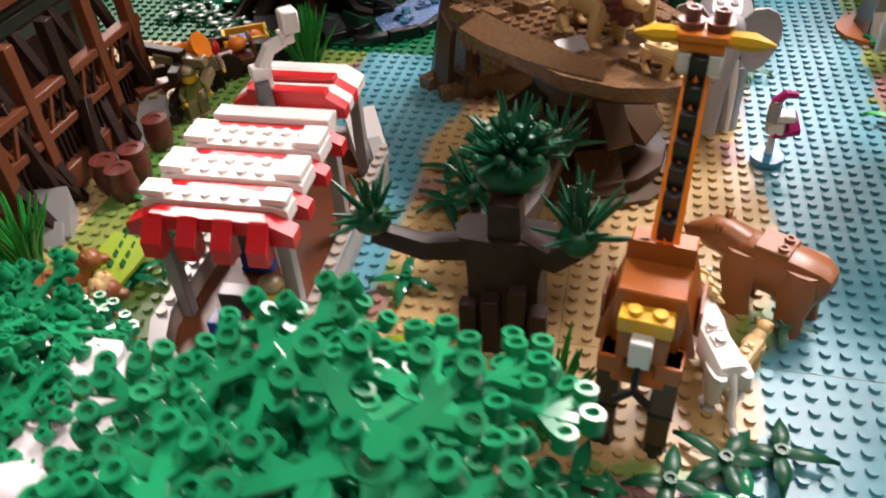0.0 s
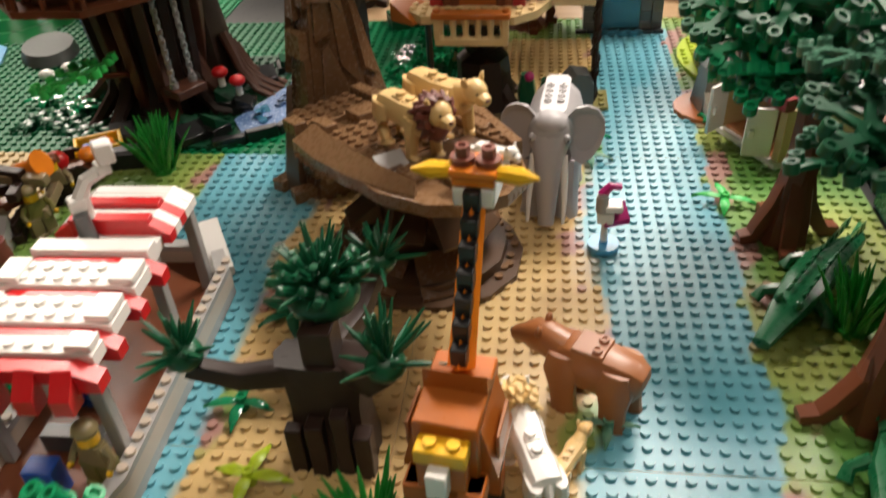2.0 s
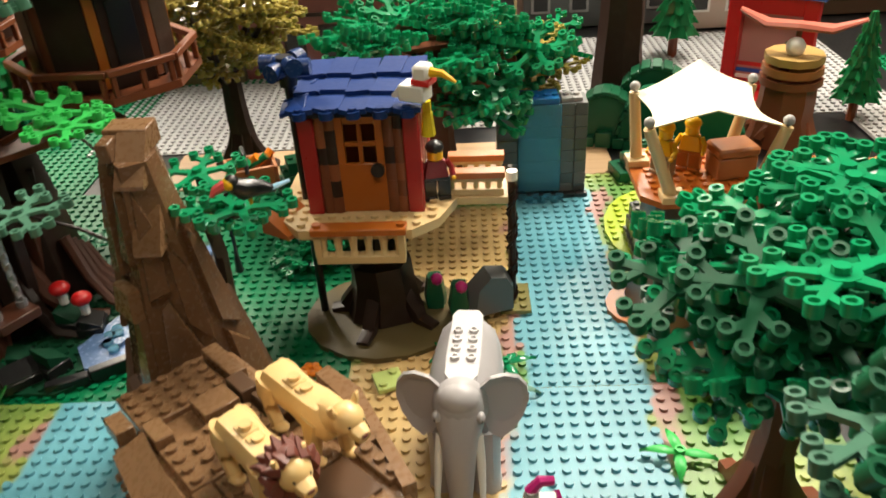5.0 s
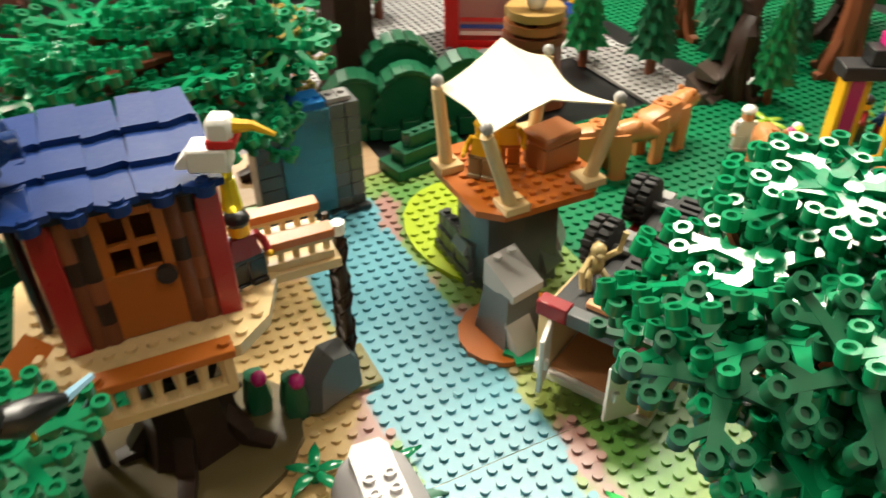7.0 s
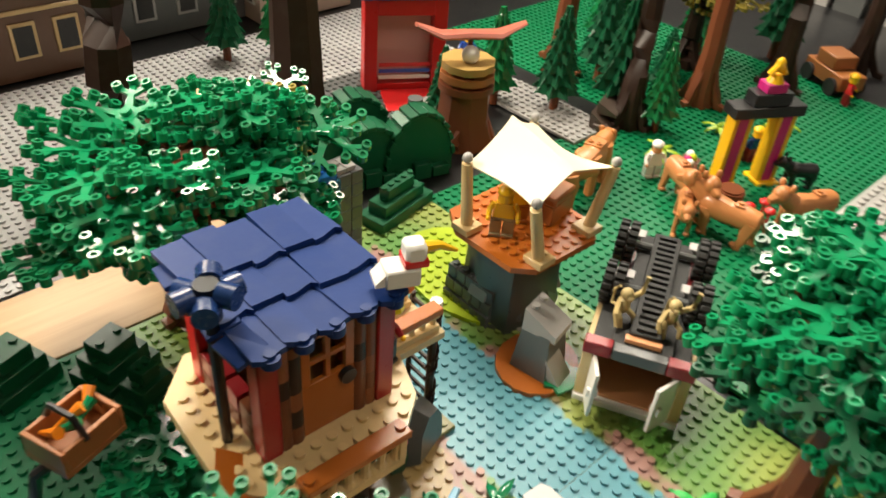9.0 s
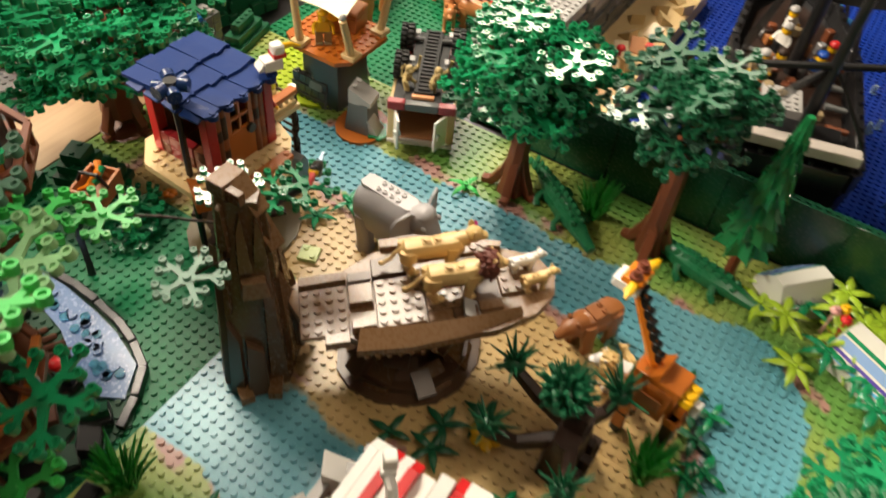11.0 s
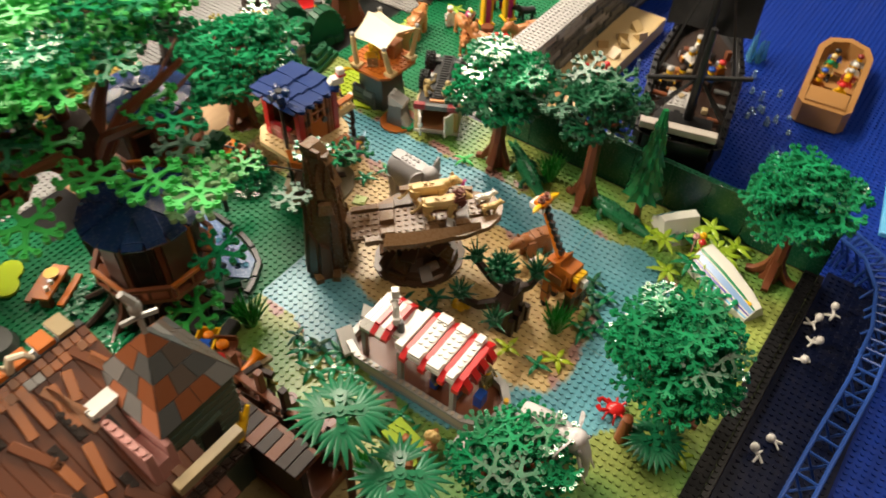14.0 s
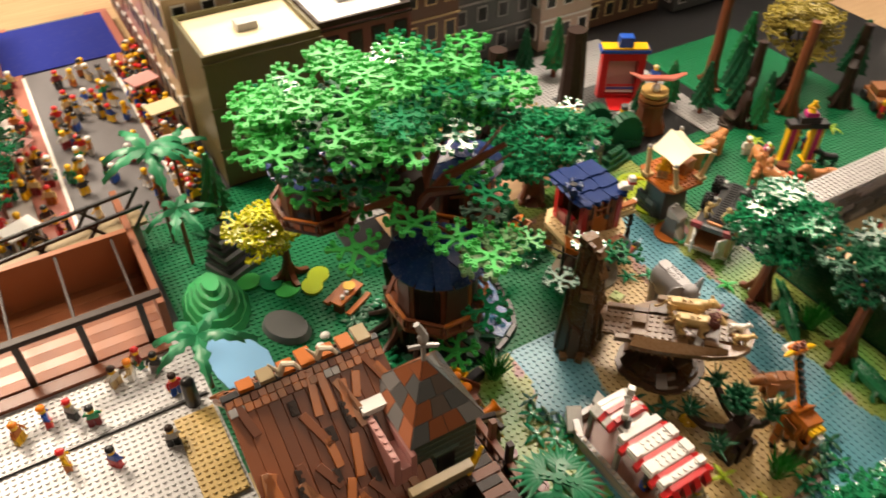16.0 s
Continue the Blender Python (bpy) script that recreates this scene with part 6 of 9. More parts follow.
def wing(x, y, rz, L, h, label, taper):
    """A hollow white shell with a ridge; its far slope carries printed stripes. Local x runs along the ridge."""
    t = thing("plane_part", label, "wreck", x, y, .1, rz, group="wreck pieces")
    prof = [(3.0, 0), (1.1, h), (-.6, h * .96), (-3.0, h * .35), (-3.0, 0)]
    cuts = [(-L / 2, 1.0), (-L * .1, 1.0), (L * .3, (1 + taper) / 2), (L / 2, taper)]
    g = Geo()
    v = [(cx, py * k, pz * k) for cx, k in cuts for py, pz in prof]
    f = [(5 * j + i, 5 * j + (i + 1) % 5, 5 * j + 5 + (i + 1) % 5, 5 * j + 5 + i) for j in range(3) for i in range(5)] + [(4, 3, 2, 1, 0), (15, 16, 17, 18, 19)]
    part("shell", g.raw(v, f), SHELLW, t, "white angular shell")
    a, b = Vector((0, -.6, h * .96)), Vector((0, -3.0, h * .35))
    nrm = Vector((0, b.z - a.z, a.y - b.y)).normalized() * -.05
    if nrm.z < 0:
        nrm = -nrm
    for u0, u1, m in ((.02, .14, GREEN), (.2, .5, plastic("sky_print", (.22, .36, .62), .2)), (.58, .68, plastic("violet_print", (.10, .07, .36), .2)), (.82, .92, LBLUE)):
        g = Geo()
        v = []
        for cx, k in cuts:
            p, q = a + (b - a) * u0, a + (b - a) * u1
            v += [(cx * .98, p.y * k, p.z * k), (cx * .98, q.y * k, q.z * k), (cx * .98, q.y * k + nrm.y, q.z * k + nrm.z), (cx * .98, p.y * k + nrm.y, p.z * k + nrm.z)]
        f = [(4 * j + i, 4 * j + 4 + i, 4 * j + 4 + (i + 1) % 4, 4 * j + (i + 1) % 4) for j in range(3) for i in range(4)] + [(0, 1, 2, 3), (15, 14, 13, 12)]
        part("stripe", g.raw(v, f), m, t)
    part("yellow_edge", Geo().box(L * .1, -.75, h * .62, L * .42, -.35, h * .7, .03, M=at(0, 0, 0, 0, 0, 0)), YELLOW, t)
    for k in range(int(L / 1.6)):
        part("porthole", Geo().cyl(0, 0, 0, .08, .3, 10, M=at(-L * .4 + k * 1.5, 2.05, h * .5, 0, -62 if False else -60)), BLACK if taper < .9 else GREY, t)


wing(15.2, -22.2, 136, 5.6, 4.2, "white angular wreck shell with blue stripes among plants", .9)
wing(9.0, -33.4, -118, 12.0, 3.6, "long white wreck shell with blue and violet stripes", .62)
for i, (x, y) in enumerate(((6.2, -25.0), (9.2, -27.2), (17.0, -27.0), (12.0, -19.8), (8.4, -30.4), (13.6, -29.4), (17.2, -31.4), (5.0, -32.6), (10.4, -22.2), (15.4, -20.4), (7.0, -35.8), (11.4, -29.2), (12.6, -28.0), (13.8, -24.0), (14.4, -26.6), (9.8, -29.0), (8.0, -31.6), (12.8, -31.0))):
    frond_plant(x, y, 6, 2.8, (plastic("spring_green", (.30, .46, .03)), GREEN, plastic("spring_green", (.30, .46, .03)))[i % 3], i + 40, label="bright yellow-green leafy plant on the bank", h=1.0 + (i % 3) * .8)
for i, (x, y, m) in enumerate(((12.6, -26.2, PINK), (13.4, -27.0, YELLOW), (12.0, -27.4, RED))):
    solo("flower", Geo().cyl(0, 0, 0, 3.4, .14, 6).ell(0, 0, 3.6, .6, .6, .4, 8, 6).stud(0, 0, 3.9), m, "small bright flower on a stem", "flower", x, y, .2, 0, "flowers")
g = Geo().ell(0, 0, .9, 1.3, 1.0, .6, 10, 6)
for k in range(6):
    a = (k % 3 - 1) * .7 + (0 if k < 3 else math.pi) + math.pi / 2
    g.tube([(.6 * math.cos(a), .5 * math.sin(a), .8), (1.7 * math.cos(a), 1.5 * math.sin(a), 1.1), (2.1 * math.cos(a), 2.0 * math.sin(a), .1)], .2, .12, 5)
for s in (-1, 1):
    g.tube([(.9, s * .5, 1), (1.9, s * .9, 1.2), (2.3, s * .4, 1.3)], .24, .4, 6)
solo("crab", g, RED, "red toy crab in the shallow river", "crab", -19.4, -30.0, .1, 110)

# the dark green wall at the land's eastern edge
t = thing("green_wall", "long dark green smooth wall along the shore", "wall", 0, 0, 0, kind="structure")
WALLG = plastic("wall_green", (.006, .062, .030), .25)
for i in range(9):
    y0 = 14.0 - i * 6.4
    part("wall_panel", Geo().box(19.7, y0 - 6.36, 0, 20.7, y0, 8.6, .06), WALLG, t)
g = Geo()
for k in range(58):
    g.stud(20.2, 13.5 - k, 8.6, 8)
part("wall_studs", g, WALLG, t)
g = Geo()
for k in range(64):
    g.stud(-44 + k, -43.8, -.1, 8)
part("shore_edge", g.box(-44.5, -44.4, -2.9, 20.6, -43.5, -.1, .05), BLACK, t)

g = Geo().box(-44.4, -43.45, .03, 20.6, -41.5, .5, .05)
for k in range(65):
    g.stud(-43.9 + k, -42.95, .5, 8).stud(-43.9 + k, -42.0, .5, 8)
solo("shore_rim", g, plastic("rim_black", (.004, .004, .005), .5, spec=.2), "black studded rim along the shore", "rim", kind="structure")

# ---- west: the great tree house ----
DECKB = plastic("deck_brown", (0.085, 0.028, 0.014), 0.4)


def cabin(t, x, y, z, r, rz, h, seed):
    """An eight-sided cabin on a round railed deck, under a dark blue roof."""
    rr = random.Random(seed)
    oct8 = lambda R: [(x + R * math.cos(k * .7854 + .39), y + R * math.sin(k * .7854 + .39)) for k in range(8)]
    d = part("deck", Geo().prism(oct8(r + 2.2), z - .6, z), BROWN, t, "reddish-brown round deck")
    for k in range(8):
        a, b = k * .7854 + .39, (k + 1) * .7854 + .39
        p, q = (x + (r + 2.0) * math.cos(a), y + (r + 2.0) * math.sin(a)), (x + (r + 2.0) * math.cos(b), y + (r + 2.0) * math.sin(b))
        M = at((p[0] + q[0]) / 2, (p[1] + q[1]) / 2, 0, math.degrees(math.atan2(q[1] - p[1], q[0] - p[0])))
        L = math.hypot(q[0] - p[0], q[1] - p[1]) / 2
        part("deck_rail", Geo().box(-L, -.3, z + 1.5, L, .3, z + 2.0, .06, M=M), ORANGE if rr.random() < .3 else BROWN, d)
        for j in range(3):
            part("rail_post", Geo().box(-L + .4 + j * (L - .4) - .18, -.2, z, -L + .4 + j * (L - .4) + .18, .2, z + 1.5, .04, M=M), BROWN, d)
        w = part("wall", Geo().box(-L * .62, -.3, z, L * .62, .3, z + h, .05, M=at(x + (r - .1) * math.cos((a + b) / 2), y + (r - .1) * math.sin((a + b) / 2), 0, math.degrees((a + b) / 2) + 90)), rr.choice((DECKB, DBROWN, DBROWN)), t)
        part("wall_frame", Geo().box(-.35, -.45, z + .2, .35, .45, z + h, .05, M=at(x + r * math.cos(a), y + r * math.sin(a), 0, math.degrees(a) + 90)), BROWN if k % 3 else ORANGE, w)
        if k % 2 == 0:
            part("window_pane", Geo().box(-L * .36, -.38, z + 1.6, L * .36, .38, z + h - 1.2, .04, M=at(x + (r - .1) * math.cos((a + b) / 2), y + (r - .1) * math.sin((a + b) / 2), 0, math.degrees((a + b) / 2) + 90)), BLACK, w)
    rf = part("roof", Geo().prism(oct8(r + 1.3), z + h, z + h + .6), DBLUE, t, "dark blue roof of overlapping plates")
    for k in range(16):
        M = at(x, y, z + h + .5, k * 22.5) @ at(r * .62, 0, .5 + .12 * (k % 2), 0, 0, 17)
        part("roof_plate", Geo().box(-r * .72, -1.2, 0, r * .72, 1.2, .4, .05, M=M), DBLUE, rf)
    part("roof_cap", Geo().cyl(x, y, z + h + 1.5, z + h + 2.4, r * .35, 10), DBLUE, rf)


t = thing("tree_house", "great tree house with three dark cabins under green leaves", "tree house", -42.5, 31.5, 0)
TF = t
part("trunk", trunk_geo(30, 4.6, 2.6, 0, (0, 4), 8), DBROWN, t, "thick dark brown trunk")
part("trunk_lobe", Geo().loft([(4.6, 2.2, 0, 3.4, 2.6), (4.2, 2.2, 5, 2.9, 2.3), (3.6, 2.6, 11, 2.3, 2.1), (2.6, 3.0, 18, 1.8, 1.8)], 8, 3), DBROWN, t, "dark brown side lobe of the trunk")
for k in range(4):
    part("buttress_root", Geo().tube([(6.6, 1.4 + .8 * k, 6.4 - .7 * k), (8.0, .6 + .9 * k, 3.0 - .3 * k), (9.6, -.2 + 1.1 * k, 1.2), (11.6, -.6 + 1.2 * k, .4)], .5, .3, 7), DECKB, t, "curved reddish-brown root")
part("walkway", Geo().box(-7.6, -1.9, 0, 7.6, 1.9, .5, .06, M=at(6.2, .6, 14.6, 48)), BROWN, t, "reddish-brown walkway between the decks")
r = random.Random(31)
for i in range(11):
    a = 6.2832 * i / 11 + r.uniform(-.2, .2)
    p = [(3.6 * math.cos(a), 3.6 * math.sin(a), 6.0), (5.2 * math.cos(a), 5.2 * math.sin(a), 2.6), (7.6 * math.cos(a), 7.6 * math.sin(a), .7), (9.6 * math.cos(a + .1), 9.6 * math.sin(a + .1), .35)]
    part("root", Geo().tube(p, .9, .45, 7), DBROWN if i % 3 else DECKB, t)
for i in range(16):
    a = 6.2832 * i / 16
    part("bark_rib", Geo().box(-.6, -.5, 0, .6, .5, r.uniform(8, 15), .1, M=at(4.4 * math.cos(a), 4.4 * math.sin(a), r.uniform(0, 3), math.degrees(a), 0, 5)), r.choice((DBROWN, DECKB, DBROWN)), t)
for i, (ex, ey, ez) in enumerate(((-13, 12, 34), (-8, 16, 38), (3, 16, 38), (12, 8, 37), (13, -2, 34), (4, -7, 33), (-10, -4, 33), (-15, 4, 36), (0, 7, 42))):
    part("limb", Geo().tube([(0, 3, 22), (ex * .4, ey * .4 + 2, 29), (ex, ey, ez)], 1.3, .4, 7), BROWN, t)
cabin(t, -8.4, 18.6, 17.5, 5.4, 0, 8.0, 1)
cabin(t, 11.5, 7.0, 18.0, 4.8, 10, 7.5, 2)
cabin(t, -.8, -6.6, 14.0, 5.4, 20, 8.5, 3)
seat = part("swing_seat", Geo().box(-1.6, -1.2, 3.5, 1.6, 1.2, 4.3, .08, M=at(5.0, -5.8, 0, 58)), DECKB, t, "reddish-brown swing seat on chains")
for x, y in ((4.4, -6.6), (5.5, -4.9)):
    ch = part("chain", Geo().cyl(x, y, 4.3, 4.8, .42, 8), STEEL, t, "hanging grey chain")
    for k in range(20):
        part("chain_link", Geo().box(-.3, -.12, -.3, .3, .12, .3, .06, M=at(x, y, 4.9 + k * .47, 90 * (k % 2))), STEEL, ch)
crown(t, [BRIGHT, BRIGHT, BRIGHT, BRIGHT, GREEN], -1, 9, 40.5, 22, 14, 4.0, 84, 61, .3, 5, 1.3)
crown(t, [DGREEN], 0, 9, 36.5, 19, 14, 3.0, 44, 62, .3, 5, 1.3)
for i, (x, y, z, m) in enumerate(((-14.0, 6.1, 30, BRIGHT), (-4.4, 2.0, 30, BRIGHT), (-7.9, 1.9, 30, BRIGHT), (-4.5, -6.4, 30, BRIGHT), (-0.8, -11.8, 30, BRIGHT), (1.0, -17.2, 30, BRIGHT), (-13.1, -7.2, 30, BRIGHT), (7.9, -0.5, 30, BRIGHT), (2, -14, 26, plastic("pale_green", (.28, .52, .26), .15)), (6, -11, 24, plastic("pale_green", (.28, .52, .26), .15)), (9, -4, 25, SANDG), (-1, -12.5, 8, BRIGHT),
                                  (12, -4, 19, BRIGHT), (3, -14.5, 17, GREEN), (17, 0, 31, GREEN), (19, 6, 32, GREEN), (6, -8, 32, GREEN))):
    ob = new("leaf_spray", sprig_mesh(m))
    ob.parent = t
    ob.matrix_basis = spot(x, y, z, 50 * i, r.uniform(-15, 15), r.uniform(-15, 15)) @ Matrix.Diagonal((1.4, 1.4, 1.4, 1))
    part("twig", Geo().tube([(x, y, z - .1), (x * .55, y * .4, z - 3)], .2, .3, 5), BROWN, t)

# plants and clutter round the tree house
# dark green plate; the tree house's shade is also put into its colour
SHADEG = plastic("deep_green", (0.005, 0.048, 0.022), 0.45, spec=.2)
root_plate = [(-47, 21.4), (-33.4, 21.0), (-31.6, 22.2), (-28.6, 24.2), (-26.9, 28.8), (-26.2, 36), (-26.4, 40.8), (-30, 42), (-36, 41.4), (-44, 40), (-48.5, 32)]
ground_plate = thing("root_plate", "dark green studded plate under the tree house roots, deepened for shade", "plate", kind="structure")
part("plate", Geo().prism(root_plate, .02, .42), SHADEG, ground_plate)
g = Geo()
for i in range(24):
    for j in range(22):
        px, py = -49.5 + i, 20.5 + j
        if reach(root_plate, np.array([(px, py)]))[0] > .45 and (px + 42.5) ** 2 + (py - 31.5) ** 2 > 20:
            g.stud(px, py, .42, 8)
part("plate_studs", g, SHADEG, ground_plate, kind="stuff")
for i, (x0, y0) in enumerate(((-26.1, 39.6), (-26.0, 36.4), (-26.2, 33.2), (-26.6, 30.0), (-27.5, 27.0), (-28.9, 24.2), (-31.4, 22.6))):
    x1, y1 = ((-26.0, 36.4), (-26.2, 33.2), (-26.6, 30.0), (-27.5, 27.0), (-28.9, 24.2), (-31.4, 22.6), (-34.2, 21.4))[i]
    solo("rim_brick", Geo().box(-math.hypot(x1 - x0, y1 - y0) / 2 + .03, -.4, 0, math.hypot(x1 - x0, y1 - y0) / 2 - .03, .4, .95 + .2 * (i % 2), .08), BLACK, "black low brick along the stream's rim", "brick", (x0 + x1) / 2, (y0 + y1) / 2, 0, math.degrees(math.atan2(y1 - y0, x1 - x0)), "rim bricks")
rs = random.Random(77)
for i, (x, y, w, h) in enumerate(((-41.0, 23.6, 2.6, 1.6), (-38.6, 22.6, 2.2, 1.3), (-36.4, 22.4, 2.8, 1.5), (-34.6, 23.6, 2.4, 2.0), (-42.8, 22.2, 2.4, 1.6), (-35.2, 29.0, 2.6, 2.2), (-33.4, 28.4, 2.2, 1.6), (-37.6, 24.6, 2.0, 1.2), (-33.0, 34.6, 2.2, 1.7), (-31.8, 37.8, 2.4, 1.5))):
    t = thing("dark_rock", "black and dark green slope rocks by the stream", "rock", x, y, .42, rs.uniform(0, 180), group="dark rocks")
    part("base_brick", Geo().box(-w / 2, -1, 0, w / 2, 1, h * .5, .08), BLACK, t)
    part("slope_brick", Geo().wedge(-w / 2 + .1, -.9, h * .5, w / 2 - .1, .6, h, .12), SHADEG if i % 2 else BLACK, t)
g = Geo()
pts = [(-26.8, 40.5), (-26.6, 36.9), (-27.0, 32.6), (-27.6, 29.1), (-29.0, 25.0), (-32.0, 23.2), (-33.6, 25.8), (-31.7, 30), (-30.2, 33.5), (-29.2, 38.5)]
g.prism(pts, .1, .75)
solo("stream", g, SANDBLUE, "glossy sand-blue plate stream beside the roots", "stream", kind="structure")
for i in range(26):
    u = r.random()
    x, y = -27.9 - 3.6 * u ** 1.5 + r.uniform(-.9, .9), 39 - 14.5 * u
    solo("water_stud", Geo().cyl(0, 0, .7, 1.05, .45, 8), TBLUE if i % 2 else SANDBLUE, "round clear blue water piece on the stream", "water", x, y, 0, 0, "water pieces")
for i in range(22):
    a = r.uniform(0, 6.28)
    R = r.uniform(8, 13.5)
    x, y = -42.5 + R * math.cos(a), 31.5 + R * .85 * math.sin(a)
    if -36 < x < -27 and y > 24:
        continue
    frond_plant(x, y, r.choice((4, 5)), r.uniform(1.8, 2.8), r.choice((DGREEN, GREEN, DGREEN)), i + 80, label="low dark green plant in the tree's shade")
for x, y, z in ((-35.4, 29.1, 2.62), (-33.6, 28.5, 2.02)):
    t = thing("toadstool", "red-capped toy toadstool on a dark rock by the roots", "toadstool", x, y, z, group="toadstools")
    part("stalk", Geo().cyl(0, 0, 0, 1.3, .35, 8), WHITE, t)
    part("cap", Geo().ell(0, 0, 1.4, .8, .8, .55, 12, 7), RED, t)
t = thing("crate", "brown toy crate of carrots and vegetables hung on a black boom", "crate", -20.8, 36.2, 8.8, 20)
part("box", Geo().box(-2, -1.5, 0, 2, 1.5, .4, .05).box(-2, -1.5, .4, -1.7, 1.5, 1.9, .05).box(1.7, -1.5, .4, 2, 1.5, 1.9, .05).box(-1.7, -1.5, .4, 1.7, -1.2, 1.9, .05).box(-1.7, 1.2, .4, 1.7, 1.5, 1.9, .05), BEAR, t)
part("handle", Geo().tube([(-.4, -1.5, 1.6), (-.4, -.8, 2.9), (-.4, .8, 2.9), (-.4, 1.5, 1.6)], .2, .2, 6), BLACK, t)
part("boom", Geo().tube([(-2.6, 1.6, -8.8), (-2.5, 1.5, -3.4), (-2.2, 1.0, -1.0), (-1.0, .3, -.3), (.6, 0, 0)], .4, .3, 8), BLACK, t)
for i in range(5):
    part("carrot", Geo().cyl(0, 0, -.9, .9, .12, 8, .35, M=at(-1.2 + .6 * i, .2 * (-1) ** i, 1.9, 30 * i, 60)), BORANGE if i % 2 == 0 else GREEN, t)
for i, (x, y, w, d) in enumerate(((-14.6, 48.6, 5, 4), (-20.6, 52.0, 5, 4), (-14.0, 44.6, 4, 3))):
    t = thing("hedge", "dark green stepped toy hedge", "hedge", x, y, 0, 20, group="hedges")
    for k in range(3):
        part("hedge_brick", Geo().box(-w / 2 + .6 * k, -d / 2 + .4 * k, k * 1.2, w / 2 - .6 * k, d / 2 - .4 * k, k * 1.2 + 1.18, .06), DGREEN, t)
        for side in (-1, 1):
            part("hedge_knob", Geo().stud(side * (w / 2 - .6 * k - .5), 0, k * 1.2 + 1.18), DGREEN, t)
slab("wood_path", -36, 52.6, -.14, 12, 61.5, .1, WOOD, "bare wooden board between the plates", "board")
slab("wood_path", -14.5, 40.5, .04, -11.4, 46.5, .24, TAN, "tan plate path beside the hut", "path")

# picnic table, pads, pond, palms
t = thing("picnic_table", "orange toy table with two benches and a bowl", "table", -50.2, 43.6, 0, 28)
part("top", Geo().box(-3.2, -1.2, 2.0, 3.2, 1.2, 2.5, .06), ORANGE, t)
for x in (-2.4, 2.4):
    part("leg", Geo().box(x - .5, -.8, 0, x + .5, .8, 2.0, .06), BROWN, t)
for y in (-2.4, 2.4):
    part("bench", Geo().box(-3.0, y - .5, .8, 3.0, y + .5, 1.3, .06).box(-2.4, y - .3, 0, -1.8, y + .3, .8, .04).box(1.8, y - .3, 0, 2.4, y + .3, .8, .04), ORANGE, t)
part("bowl", Geo().cyl(1.0, .2, 2.5, 3.2, .6, 12, 1.1), YELLOW, t)
for i, x in enumerate((-1.6, -.4)):
    part("cup", Geo().cyl(x, -.3, 2.5, 3.2, .35, 8), WHITE, t)
solo("stone_disc", Geo().prism([(3.2 * math.cos(a * .3142), 4.6 * math.sin(a * .3142)) for a in range(20)], .2, 1.4, inset=.12), DGREY, "large smooth dark grey oval boulder", "boulder", -61.6, 43.0, 0, 30)
for i, (x, y, m) in enumerate(((-58, 51.4, BRIGHT), (-63.2, 56.6, BRIGHT), (-52.0, 52.0, LIME), (-54.0, 50.0, LIME), (-60, 54.4, GREEN))):
    solo("lily_pad", Geo().prism([(2.2 * math.cos(a * .4488), 1.9 * math.sin(a * .4488)) for a in range(14)], .05 + .05 * i, .45 + .05 * i), m, "rounded green plate on the ground", "plate", x, y, 0, 25 * i, "rounded plates")
pond = [(-75.6, 46), (-74.8, 39), (-73.6, 34.6), (-69.4, 33.2), (-66.2, 36), (-66.0, 40), (-68, 44.6), (-72, 47)]
solo("pond", Geo().prism(pond, .08, .4), plastic("pond_blue", (.22, .46, .72), .12), "bright blue smooth plate pond", "pond", kind="structure")
for x, y in ((-65.0, 34.6), (-58.4, 36.4), (-56.8, 38.2)):
    solo("pebble", Geo().ell(0, 0, .5, .9, .8, .6, 9, 6), WHITE, "white rounded toy pebble on the ground", "pebble", x, y, 0, 0, "pebbles")


def palm(x, y, h, n, L, seed, mat=None, label="toy palm with broad green fronds on a dark stem"):
    return frond_plant(x, y, n, L, mat or plastic("palm_green", (.018, .26, .11), .4), seed, label=label, h=.6, stem=h, name="palm_tree", group="palms", serr=True, droop=1.2)


palm(-76.0, 37.6, 11.0, 7, 8.5, 1)
palm(-71.4, 74, 20.0, 7, 9.0, 2)
palm(-70.2, 66.5, 12.0, 6, 7.0, 3)
palm(-66.5, 82, 14.0, 6, 7.0, 4)
FANG = plastic("fan_green", (.007, .14, .060), .32, spec=.3)


def fan_palm(x, y, h, L, n, seed):
    """Broad leaves on a dark stem; each leaf is a palm of nine tapering fingers with two studs at its root."""
    t = thing("palm_tree", "fan palm with broad glossy green fingered leaves", "palm", x, y, 0, group="palms")
    part("stem", Geo().tube([(0, 0, 0), (.2, 0, h * .5), (0, 0, h)], .5, .4, 8), BROWN, t)
    part("hub", Geo().cyl(0, 0, h - .2, h + .5, .7, 10).stud(0, 0, h + .5), FANG, t)
    rr = random.Random(seed)
    g = Geo().prism([(.2, -.35), (L * .4, -.75), (L * .5, 0), (L * .4, .75), (.2, .35)], 0, .3).stud(L * .2, 0, .3, 10).stud(L * .34, 0, .3, 10)
    for k in range(-4, 5):
        q = L * (.68 - .035 * abs(k))
        g.loft([(L * .3, .13 * k, .14, .3, .1), (L * .3 + q * .5 * math.cos(k * .3), .13 * k + q * .5 * math.sin(k * .3), .2, .36, .13), (L * .3 + q * math.cos(k * .3), .13 * k + q * math.sin(k * .3), -.25, .06, .04)], 6, 2.0)
    me = mesh_of("leaf", g, FANG)
    for i in range(n):
        part("leaf", me, FANG, t, M=spot(0, 0, h + .2, 360 * i / n + rr.uniform(-12, 12) + 40, 0, rr.uniform(2, 16)))


